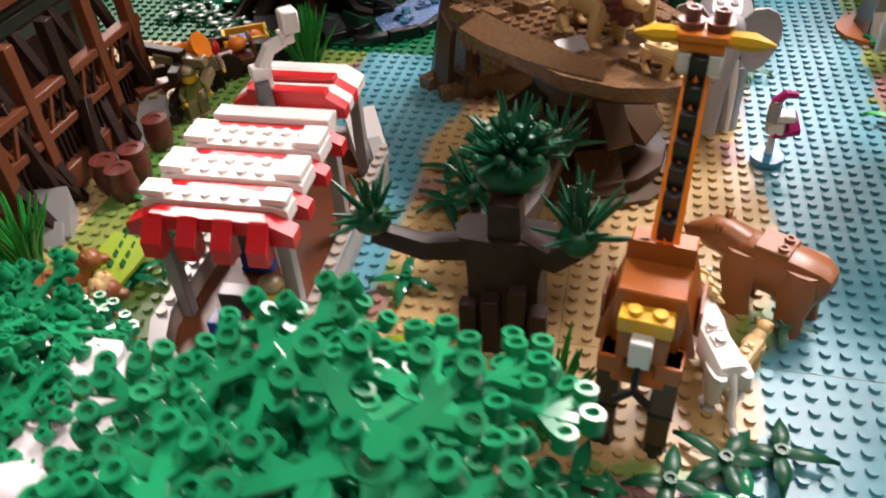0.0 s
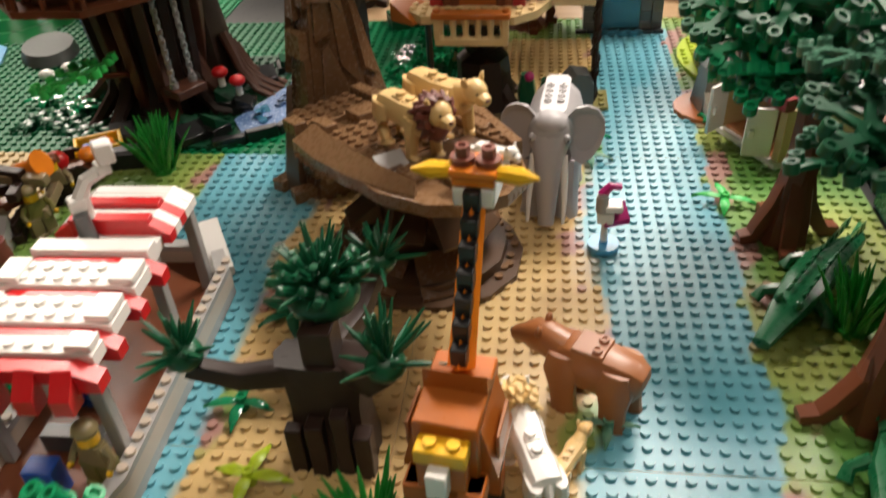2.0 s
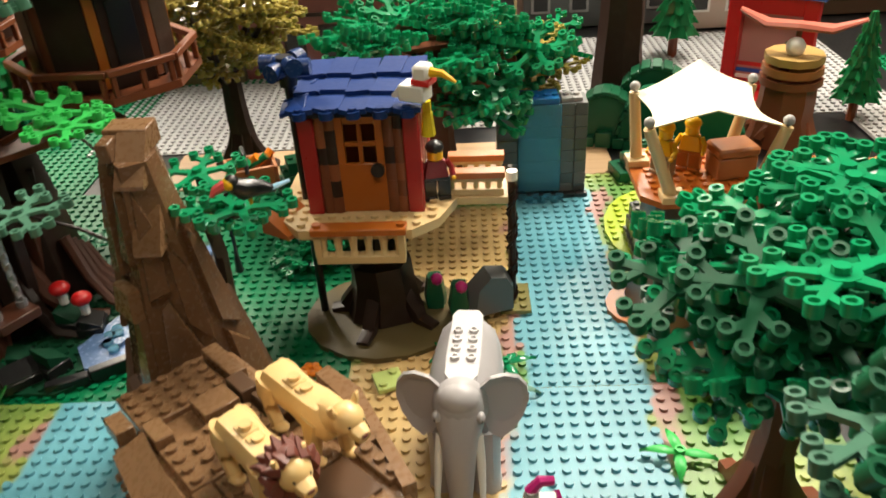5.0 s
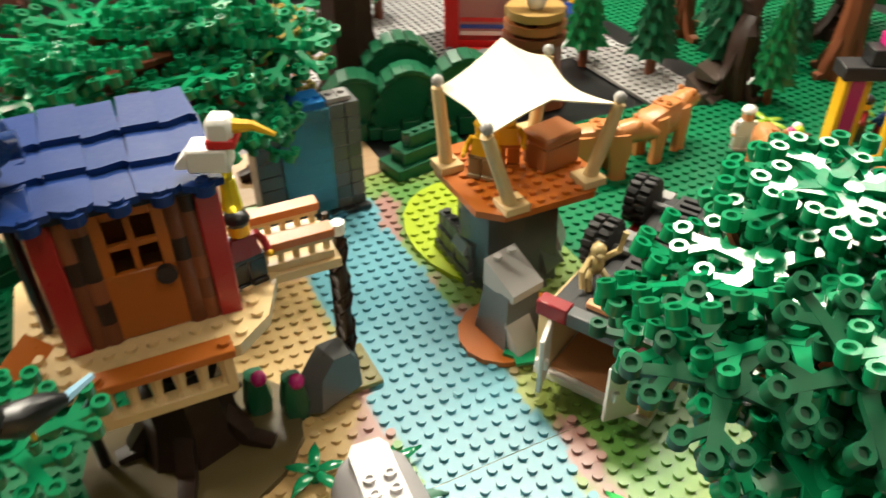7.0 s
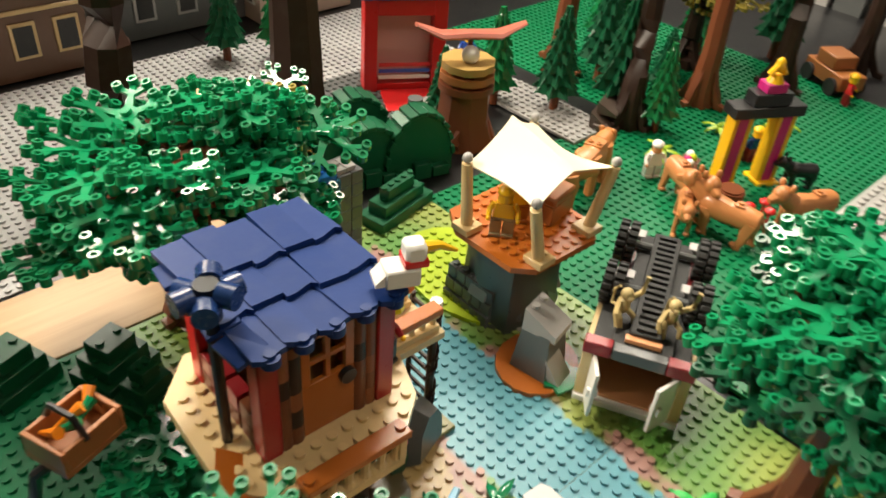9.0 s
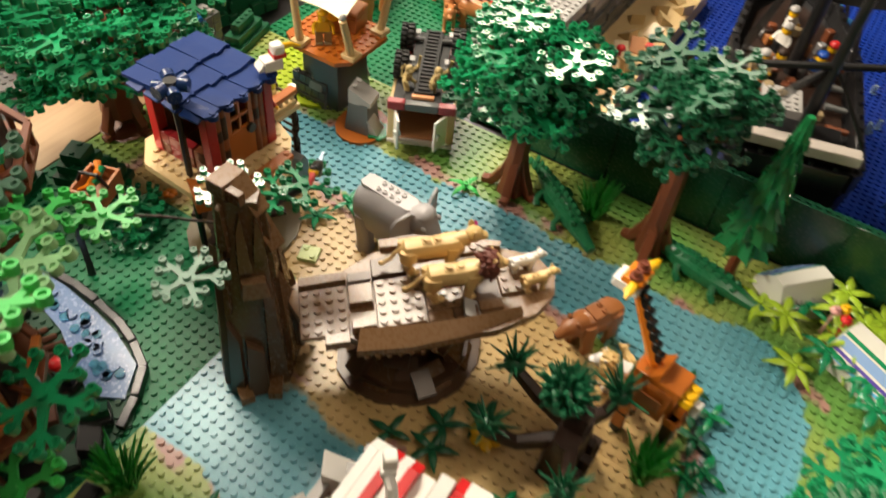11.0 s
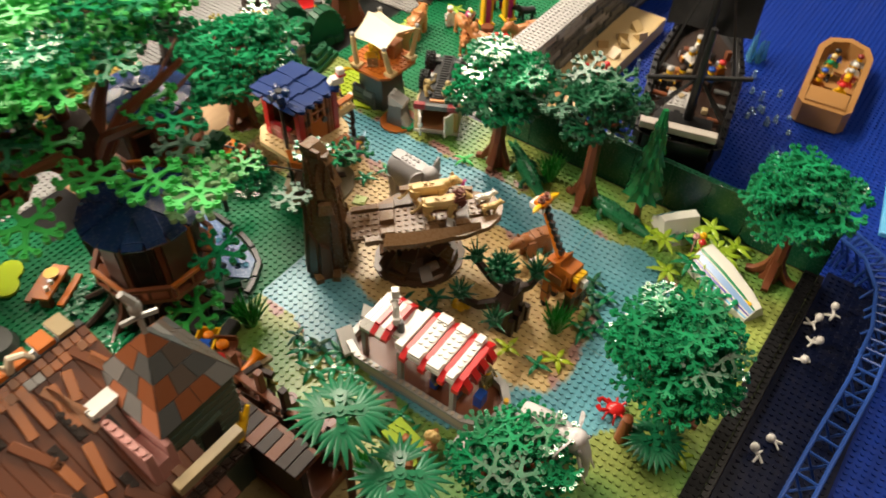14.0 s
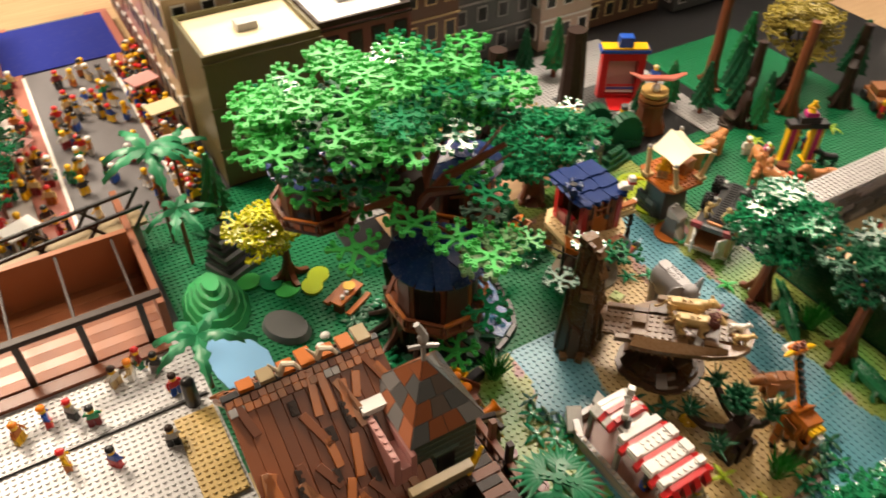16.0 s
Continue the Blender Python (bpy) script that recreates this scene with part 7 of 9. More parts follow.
fan_palm(-48.6, -11.0, 19.8, 5.8, 4, 10)
fan_palm(-48.8, -18.6, 16.0, 5.6, 4, 11)
fan_palm(-21.4, -36.2, 2.6, 4.4, 4, 12)
tree("yellow_tree", "small tree with bright yellow-green leaves", -56.5, 54.2, 7, 1.0, [plastic("acid_yellow", (.62, .60, .01), .25)], (-3.0, 2.0, 11, 5.4, 4.6, 4.0), 36, 41)
t = thing("green_hill", "bright green stepped hill behind the pond", "hill", -70, 54, 0)
for k in range(5):
    part("hill_step", Geo().prism([((5.6 - k) * math.cos(a * .5236 + k), (8.4 - 1.4 * k) * math.sin(a * .5236 + k)) for a in range(12)], k * 1.2, k * 1.2 + 1.18, inset=.12), plastic("hill_green", (.02, .33, .10), .3), t)
t = thing("black_steps", "black stepped toy rock ruin with pale marks", "ruin", -63.4, 62, 0, 24)
for k in range(6):
    part("step", Geo().box(-4 + .5 * k, -3 + .9 * k, k * 1.2, 4 - .3 * k, 4, k * 1.2 + 1.18, .06), BLACK if k % 2 else DGREY, t)
for i, (x, y) in enumerate(((-62, 68), (-58.5, 70), (-66, 70), (-54, 68))):
    spk = thing("bush", "dark green spiky bush", "bush", x, y, 0, group="bushes")
    spiky(spk, 0, 0, 1.6, 3.0, 26, DGREEN, i + 60, .5)


# ---- the old house ----
def manor():
    t = thing("old_house", "ramshackle house with a patchy brown roof and a square tower", "house", 0, 0, 0)
    SG = plastic("dull_green", (.055, .085, .060), .35)
    r = random.Random(77)
    # main block and its gable roof, ridge along x
    part("wall", Geo().box(-75.5, -3.0, 0, -61, 23, 14.4, .1), SG, t, "dull green wall")
    ry, rz_, e0, e1, ez = 13.0, 25.6, -6.0, 24.5, 13.0
    for nm, y1 in (("roof", e0), ("roof", e1)):
        L = math.hypot(ry - y1, rz_ - ez)
        ang = math.degrees(math.atan2(rz_ - ez, abs(ry - y1)))
        s = 1 if y1 < ry else -1
        M = at(-68.2, ry, rz_, 0 if s > 0 else 180, ang)
        rf = part(nm, Geo().box(-9.6, -L, -.7, 9.6, 0, 0, .08, M=M), BROWN, t, "reddish-brown roof slope with loose planks")
        for i in range(13):
            w = 19.2 / 13
            part("roof_board", Geo().box(-9.6 + i * w + .03, -L + r.uniform(0, 1.4), 0, -9.6 + (i + 1) * w - .03, -r.uniform(0, 1), .3, .05, M=M), r.choice((BROWN, plastic("rust", (.25, .078, .030), .4, spec=.3), plastic("rust", (.25, .078, .030), .4, spec=.3), BROWN)), rf)
        for i in range(30):
            x, y = r.uniform(-9, 9), -r.uniform(2.4, L - 2)
            MM = M @ at(x, y, .3, r.uniform(-30, 30))
            l = r.uniform(1.5, 2.6)
            part("loose_plank", Geo().box(-.5, -l, 0, .5, l, .4, .05, M=MM), r.choice((ORANGE, ORANGE, BEAR, BEAR, plastic("rust", (.25, .078, .030), .4, spec=.3), BROWN)), rf)
        for i in range(20):
            for j in range(2):
                part("ridge_tile", Geo().box(-9.5 + i * .95, -1.05 - j, .3, -8.6 + i * .95, -.08 - j, .65 + .12 * ((i + j) % 2), .05, M=M), r.choice((ORANGE, BEAR, GREY, BEAR, BROWN, ORANGE)), rf)
        for i in range(16):
            x, y = r.uniform(-9, 9), -r.uniform(.6, L - 1)
            part("roof_stud_plate", Geo().box(-.5, -.9, 0, .5, .9, .35, .05, M=M @ at(x, y, .3)).stud(0, -.45, .35, 8, M=M @ at(x, y, .3)).stud(0, .45, .35, 8, M=M @ at(x, y, .3)), DBROWN, rf)
    ridge = part("ridge", Geo().box(-78, 12.5, 25.6, -58.6, 13.5, 26.3, .08), BLACK, t, "black ridge beam")
    for x in (-75, -72.5, -70, -67.6, -65, -62.6, -60.4):
        part("ridge_piece", Geo().box(x - .9, 12.6, 26.3, x + .9, 14.2 + r.uniform(0, 1), 26.9, .06, M=None), r.choice((ORANGE, GREY, DTAN, ORANGE)), ridge)
    for x in (-71, -66.4):
        part("dragon_ornament", Geo().tube([(x, 13, 26.6), (x + .6, 12.8, 28.2), (x + 1.6, 12.4, 28.0), (x + 2.2, 12.2, 27.0)], .5, .25, 7).tube([(x, 13, 27), (x - 1, 13.4, 28.4)], .3, .1, 6), plastic("bone", (.62, .55, .42)), ridge)
    # tower with a pyramid roof in grey and rust tiles
    x0, x1, y0, y1, ze = -60.8, -52.4, .2, 10.0, 21.6
    tw = part("tower_wall", Geo().box(x0, y0, 0, x1, y1, ze, .08), SG, t, "dull green tower wall")
    for k in range(12):
        part("siding", Geo().box(x0 + .1, y0 - .22, 8 + k * 1.08, x1 - .1, y0 + .02, 8.9 + k * 1.08, .05), SG, tw)
        part("siding", Geo().box(x1 - .02, y0 + .1, 8 + k * 1.08, x1 + .22, y1 - .1, 8.9 + k * 1.08, .05), SG, tw)
    part("tower_window", Geo().box(-57.8, y0 - .5, 12, -55.4, y0 - .1, 17, .06), BLACK, tw)
    part("tower_window_frame", Geo().box(-58.3, y0 - .6, 11.4, -54.9, y0 - .2, 11.9, .05), SG, tw)
    part("tower_window_frame", Geo().box(-58.3, y0 - .6, 17.1, -54.9, y0 - .2, 17.6, .05), SG, tw)
    cx, cy, az = (x0 + x1) / 2, (y0 + y1) / 2, 28.8
    cs = [(x0 - .7, y0 - .7), (x1 + .7, y0 - .7), (x1 + .7, y1 + .7), (x0 - .7, y1 + .7)]
    pr = part("tower_roof", Geo().raw([(x, y, ze) for x, y in cs] + [(cx, cy, az)], [(0, 1, 4), (1, 2, 4), (2, 3, 4), (3, 0, 4), (3, 2, 1, 0)]), DGREY, t, "steep roof of grey and rust tiles")
    for k in range(4):
        a, b, c = Vector((*cs[k], ze)), Vector((*cs[(k + 1) % 4], ze)), Vector((cx, cy, az))
        nrm = (b - a).cross(c - a).normalized() * .12
        rows = 4
        for i in range(rows):
            nt = rows - i
            for j in range(nt):
                u0, u1, v0, v1 = j / nt, (j + 1) / nt, i / rows, (i + 1) / rows
                q = lambda u, v: a + (b - a) * (v * .5 + u * (1 - v)) + (c - (a + b) * .5) * v
                P = [q(u0, v0), q(u1, v0), q(u1, v1), q(u0, v1)]
                mid = sum(P, Vector()) / 4
                P = [mid + (p - mid) * .96 for p in P]
                part("roof_tile", Geo().raw([tuple(p) for p in P] + [tuple(p + nrm) for p in P], [(3, 2, 1, 0), (4, 5, 6, 7), (0, 1, 5, 4), (1, 2, 6, 5), (2, 3, 7, 6), (3, 0, 4, 7)]), r.choice((DGREY, plastic("mid_grey", (.20, .195, .19)), plastic("slate_brown", (.11, .085, .07)), plastic("rust", (.25, .078, .030), .4, spec=.3), plastic("rust_pale", (.42, .15, .075)))), pr)
    fin = part("finial", Geo().cyl(cx, cy, az - .6, az + 2.0, .3, 8), GREY, t, "grey weather vane")
    part("vane", Geo().tube([(cx - 1.6, cy + .6, az + 2.0), (cx, cy, az + 2.2), (cx + 1.6, cy - .6, az + 2.0)], .3, .3, 6).ell(cx, cy, az + 3.4, .7, .6, 1.0, 8, 6).tube([(cx, cy, az + 4.2), (cx - .6, cy + .4, az + 5.6)], .5, .4, 6), GREY, fin)
    # pink dormer cheek beside the tower, pale cap
    PNK = plastic("dull_pink", (.44, .21, .19))
    pk = part("dormer", Geo().box(-63.9, -1.0, 12, -63.0, 7.6, 21.6, .08).box(-61.7, -1.0, 12, -60.9, 7.6, 21.0, .08).box(-63.0, -1.0, 12, -61.7, 7.6, 19.4, .06), PNK, t, "pink brick dormer with an open top")
    part("dormer_cap", Geo().box(-64.1, 6.0, 21.6, -60.9, 7.8, 22.5, .06), WHITE, pk)
    for k in range(6):
        part("dormer_knob", Geo().stud(-63.45, 5.2 - k * 1.1, 21.6, 8), PNK, pk)
    part("gutter_beam", Geo().box(-63.4, -4.4, 18.0, -55.4, -3.2, 19.2, .08), DTAN, t)
    for k in range(7):
        part("gutter_knob", Geo().stud(-62.8 + k * 1.1, -4.9, 17.6, 8).box(-63.3 + k * 1.1, -5.4, 17.0, -62.3 + k * 1.1, -4.4, 17.6, .05), DBROWN, t)
    part("gold_crest", Geo().tube([(-55.8, -3.2, 16.4), (-54.4, -2.9, 17.6), (-53.2, -2.6, 19.0)], .7, .25, 7).tube([(-55.4, -3.1, 17.0), (-55.2, -3.0, 18.6)], .3, .1, 6).tube([(-54.4, -2.9, 17.8), (-54.3, -2.8, 19.4)], .3, .1, 6), YELLOW, t)
    # porch of dark brown posts, rails and lattice on the river side
    pc = part("porch_floor", Geo().box(-53.2, -8.5, .4, -46.6, 9, 2.2, .08), BROWN, t, "brown porch floor")
    for y in (-8, -4, 0, 4, 8.4):
        part("porch_post", Geo().box(-47.4, y - .45, 2.2, -46.5, y + .45, 11.5, .06), BROWN if y else DBROWN, pc)
        part("porch_brace", Geo().box(-.35, -.35, 0, .35, .35, 9.5, .05, M=at(-46.2, y, 1.5, 0, 0, -22)), DBROWN, pc)
    for z in (4.6, 7.2):
        part("porch_rail", Geo().box(-47.6, -8.4, z, -46.6, 8.6, z + .6, .06), BROWN, pc)
    for k in range(34):
        part("porch_slat", Geo().box(-47.2, -8.2 + k * .5, 2.4, -46.9, -8.0 + k * .5, 4.6, .03), DBROWN, pc)
    part("porch_back", Geo().box(-53.1, -8.4, 2.2, -52.2, 9, 11.4, .08), DBROWN, pc, "dark brown back wall of the porch")
    for k in range(13):
        y0 = -8.0 + k * 1.25
        for s in (-1, 1):
            part("lattice_slat", Geo().box(-.12, -.16, 0, .12, .16, 3.1, .03, M=at(-46.9 - .1 * s, y0 + .6 - s * .55, 4.9, 0, s * 24)), BROWN if (k + s) % 3 else DBROWN, pc)
    for k in range(9):
        part("leaning_beam", Geo().box(-.4, -.35, 0, .4, .35, r.uniform(4.5, 8.5), .06, M=at(-45.8 + r.uniform(-.5, .6), -7.6 + 1.9 * k, .1, r.uniform(-30, 30), r.uniform(-22, 22), r.uniform(-30, -8))), r.choice((DBROWN, BROWN, DBROWN)), pc)
    part("porch_roof", Geo().box(-54, -9, 11.5, -50.4, 9, 12.2, .1), BROWN, t)
    for k in range(12):
        part("porch_plank", Geo().box(-54.2, -9 + k * 1.5, 12.2, -50.2 - r.uniform(0, 1), -7.6 + k * 1.5, 12.5, .05), r.choice((BROWN, DBROWN, DBROWN)), t)


manor()
for i, (x, y) in enumerate(((-44.6, -2.2), (-43.4, -.6), (-43.0, -3.0), (-43.8, 3.4))):
    t = thing("barrel", "reddish-brown open toy barrel by the porch", "barrel", x, y, 0, group="barrels")
    part("barrel_wall", Geo().cyl(0, 0, 0, 1.1, .85, 12, 1.05).cyl(0, 0, 1.1, 2.2, 1.05, 12, .9), plastic("barrel_red", (.13, .03, .022)), t)
    part("rim", Geo().knob(0, 0, 2.2, 2.5, .95, 12), plastic("barrel_red", (.13, .03, .022)), t)
for i, (x, y, rz) in enumerate(((-46.0, -7.2, 20), (-47.8, 2.0, 60), (-45.8, 5.4, 0))):
    solo("stone", Geo().wedge(-1.4, -1.2, 0, 1.4, 1.2, 2.6, .3).wedge(-1.0, -2.0, 0, 1.0, -.6, 1.2, .2), GREY if i != 1 else DGREY, "pale grey slope stone at the porch", "stone", x, y, 0, rz, "stones")
t = thing("cart", "brown toy cart loaded with red, blue and orange goods", "cart", -44.0, 15.6, 0, 35)
part("bed", Geo().box(-2.6, -1.6, 1.0, 2.6, 1.6, 1.5, .06).box(-2.6, -1.6, 1.5, -2.3, 1.6, 2.6, .05).box(2.3, -1.6, 1.5, 2.6, 1.6, 2.6, .05), BROWN, t)
for s in (-1, 1):
    part("wheel", Geo().cyl(0, 0, -.2, .2, 1.2, 14, M=at(0, s * 1.9, 1.2, 0, 90)), DBROWN, t)
part("sack", Geo().ell(-1.2, 0, 2.4, 1.0, .9, .9, 10, 7), RED, t)
part("sack", Geo().ell(1.3, .2, 2.2, .8, .9, .7, 10, 7), BORANGE, t)
t = thing("yellow_crate", "yellow open toy crate with blue and orange contents", "crate", -43.6, 19.2, 0, 30)
part("frame", Geo().box(-2, -1.5, 0, 2, 1.5, .4, .05).box(-2, -1.5, .4, -1.7, 1.5, 2.0, .05).box(1.7, -1.5, .4, 2, 1.5, 2.0, .05).box(-1.7, -1.5, .4, 1.7, -1.2, 2.0, .05).box(-1.7, 1.2, .4, 1.7, 1.5, 2.0, .05), YELLOW, t)
part("content", Geo().box(-1.4, -.9, .4, .2, .9, 1.6, .1), BLUE, t)
part("content", Geo().ell(.9, 0, 1.4, .7, .8, .6, 9, 6), BORANGE, t)
solo("black_box", Geo().box(-2.6, -.8, 0, 2.6, .8, 1.6, .1).box(-2.4, -.7, 1.6, 2.4, .7, 1.8, .05), BLACK, "long black toy box with a pale top edge", "box", -41.4, 18.2, 0, 12)
t = thing("junk_pile", "heap of dark brown beams, pipes and a yellow figure part", "heap", -44.4, 9.6, 0, 0)
for i in range(12):
    part("beam", Geo().box(-2.2, -.4, 0, 2.2, .4, .8, .06, M=at(rnd.uniform(-1.5, 1.5), rnd.uniform(-2, 2), .2 + .4 * i, rnd.uniform(0, 180), rnd.uniform(-12, 12))), rnd.choice((DBROWN, BROWN, DBROWN, DTAN)), t)
part("horn", Geo().loft([(-1, 0, 4.4, .5, .5), (1.4, 0, 5.0, .7, .7), (2.2, 0, 5.4, 1.1, 1.1)], 10, 2), BORANGE, t)
figure(-43.0, 8.0, 0, -30, plastic("khaki", (.24, .19, .09)), OLIVE, plastic("khaki", (.24, .19, .09)), "toy figure in olive seated by the heap")
figure(-43.8, 12.4, 0, -60, DBROWN, DTAN, BROWN, "toy figure in tan beside the cart")
solo("lime_ramp", Geo().box(-1.6, -3.0, 0, 1.6, 3.0, .35, .05, M=at(0, 0, .8, 0, 8)), plastic("ramp_lime", (.33, .48, .03)), "bright lime smooth ramp plate", "plate", -39.2, -11.6, .2, -10)
for i, (x, y, rz) in enumerate(((-41.0, -13.0, 40), (-38.8, -14.4, 10))):
    solo("lion_cub", beast(3.0, 1.5, 1.4, .8, LION, 1.2, .2, .5, mane=bool(i)), [BEAR, BLOND], "small brown toy animal in the grass", "animal", x, y, 0, rz, "small animals")
PALE = plastic("pale_elephant", (.55, .52, .53), .4)
for x, y, rz, k in ((-30.0, -26.2, -88, .9), (-36.2, -18.6, 60, .42)):
    elephant("elephant_calf", "pale grey toy elephant at the water", x, y, rz, PALE, PALE, k, "pale elephants")
solo("log_post", Geo().cyl(0, 0, 0, 4.6, .95, 10, .7).ell(0, 0, 4.7, .75, .75, .4, 8, 5), plastic("rust", (.25, .078, .030), .4, spec=.3), "rust-brown rounded post on the shore", "post", -22.2, -32.4, 0)
frond_plant(-20.4, -39, 6, 2.6, plastic("spring_green", (.30, .46, .03)), 91, label="small lime green plant on the corner")

# forecourt: white plates with figures, brown hall building
t = thing("brown_hall", "long reddish-brown toy hall with dark posts, seen from above", "building", -94, 60, 0, 0)
part("floor", Geo().box(-15, -9, .3, 15, 9, .7, .05), BROWN, t)
for i in range(9):
    part("floor_board", Geo().box(-15, -9 + i * 2.0, .7, 15, -7.02 + i * 2.0, .9, .03), plastic("rust_bright", (.34, .115, .045)) if i % 2 else plastic("rust", (.25, .078, .030), .4, spec=.3), t)
part("back_wall", Geo().box(-15, 8.4, .7, 15, 9.6, 10, .08), plastic("rust_bright", (.34, .115, .045)), t, "bright rust-brown back wall")
part("side_wall", Geo().box(15.0, -9, .3, 16.2, 24, 8, .08), plastic("rust", (.25, .078, .030), .4, spec=.3), t)
for i in range(4):
    part("beam", Geo().box(-15 + i * 9, -9, 9.0, -14.5 + i * 9, 9, 9.6, .08), DBROWN, t)
    part("post", Geo().box(-15 + i * 9, -9.4, .3, -14 + i * 9, -8.4, 9.6, .08), BLACK, t)
part("front_beam", Geo().box(-15, -9.6, 9.6, 16, -8.2, 10.6, .08), DBROWN, t)
part("step", Geo().box(-15, -12, .2, 15, -9.6, .9, .06), BROWN, t)
t = thing("foot_bridge", "dark lattice toy bridge over a pale walkway", "bridge", -92, 74, 0, 8)
part("walkway", Geo().box(-17, -2.5, 6, 17, 2.5, 6.8, .08), DTAN, t)
for s in (-1, 1):
    part("rail", Geo().box(-17, s * 2.6 - .3, 10, 17, s * 2.6 + .3, 10.6, .06), BLACK, t)
    for k in range(8):
        part("strut", Geo().box(-.25, -.25, 0, .25, .25, 5.4, .05, M=at(-16 + k * 4.4, s * 2.6, 6.4, 0, 0, 38 if k % 2 else -38)), BLACK, t)
for k in range(4):
    part("pier", Geo().box(-15 + k * 9.6, -1.2, 0, -13 + k * 9.6, 1.2, 6, .08), GREY, t)
pal = (RED, BLUE, WHITE, BLACK, YELLOW, GREEN, DRED, ORANGE, GREY, TAN)
for i, (x, y) in enumerate(((-99, 43), (-95.6, 42.4), (-93, 39.6), (-88.6, 45.4), (-86.2, 45.6), (-84.6, 47.4), (-82.4, 45), (-81.0, 39.4), (-103, 42), (-98, 34), (-92, 31), (-84, 30.4))):
    figure(x, y, 0, 40 * i, pal[(3 * i) % 10], pal[(7 * i + 1) % 10], (BORANGE, RED, BLACK, DBROWN)[i % 4], "toy visitor standing on the white forecourt", group="visitors")
solo("black_post", Geo().cyl(0, 0, 0, 5, 1.1, 10).ell(0, 0, 5, 1.1, 1.1, .9, 10, 6), BLACK, "short black rounded post on the forecourt", "post", -79.4, 36, 0)
g = Geo().box(-83, 18, .25, -77, 34, .65, .05)
for i in range(6):
    for j in range(16):
        g.stud(-82.5 + i, 18.5 + j, .65, 8)
solo("tan_strip", g, plastic("warm_tan", (.60, .42, .14)), "warm tan studded strip at the forecourt's edge", "plate", kind="structure")
slab("black_kerb", -108.4, 36.6, .05, -77, 37.2, .5, BLACK, "thin black kerb across the forecourt", "kerb")

# the street to the north-west
slab("paving", -150, 84, -.12, -92, 210, .1, plastic("pale_paving", (.42, .38, .35), .5), "pale grey toy paving beside the street", "pavement")
slab("road", -86, 80, -.1, -66, 180, .12, plastic("asphalt", (.12, .115, .12), .6), "dark grey toy street", "road")
slab("pavement", -66, 80, -.1, -60, 180, .55, plastic("brick_paving", (.30, .10, .07), .5), "red-brown toy pavement beside the street", "pavement")
slab("pavement", -92, 80, -.1, -86, 180, .55, plastic("brick_paving", (.30, .10, .07), .5), "red-brown toy pavement beside the street", "pavement")
r = random.Random(55)
for i in range(280):
    x = r.choice((r.uniform(-84, -68), r.uniform(-66, -59), r.uniform(-66, -59), r.uniform(-104, -86.5), r.uniform(-104, -86.5)))
    figure(x, r.uniform(82, 150), .5, r.uniform(0, 360), r.choice(pal), r.choice(pal), r.choice((BLACK, RED, DBROWN, YELLOW, WHITE)), "toy pedestrian in the crowded street", group="pedestrians")
slab("kerb", -66.4, 80, .12, -65.6, 150, .7, WHITE, "pale kerb along the toy street", "kerb")
slab("kerb", -86.4, 80, .12, -85.6, 150, .7, WHITE, "pale kerb along the toy street", "kerb")
for i, (x, y) in enumerate(((-62.4, 98), (-62.0, 112), (-62.6, 126), (-95, 84), (-100, 96), (-92, 112))):
    t = thing("market_stall", "toy market stall with a pale flat awning", "stall", x, y, .55, 8 * i, group="market stalls")
    for u in (-2.4, 2.4):
        for v in (-1.8, 1.8):
            part("post", Geo().box(u - .25, v - .25, 0, u + .25, v + .25, 5, .04), (BROWN, WHITE)[i % 2], t)
    part("counter", Geo().box(-2.6, -1.6, 0, 2.6, 1.2, 2.0, .06), (TAN, PINK, BEAR)[i % 3], t)
    part("awning", Geo().box(-3.2, -2.4, 5, 3.2, 2.4, 5.5, .08), (WHITE, plastic("cream_roof", (.72, .62, .40)), PINK)[i % 3], t)
    for k in range(4):
        part("goods", Geo().cyl(-1.8 + k * 1.2, -.6, 2.0, 2.7, .45, 8, .3), (RED, YELLOW, BORANGE, GREEN)[(k + i) % 4], t)
for i, (x, y) in enumerate(((-98, 104), (-102, 90), (-97, 118), (-104, 124))):
    tree("street_tree", "round green toy street tree", x, y, 6, 1.0, [GREEN, DGREEN], (0, 0, 12, 7.5, 7.5, 6.0), 44, 200 + i)


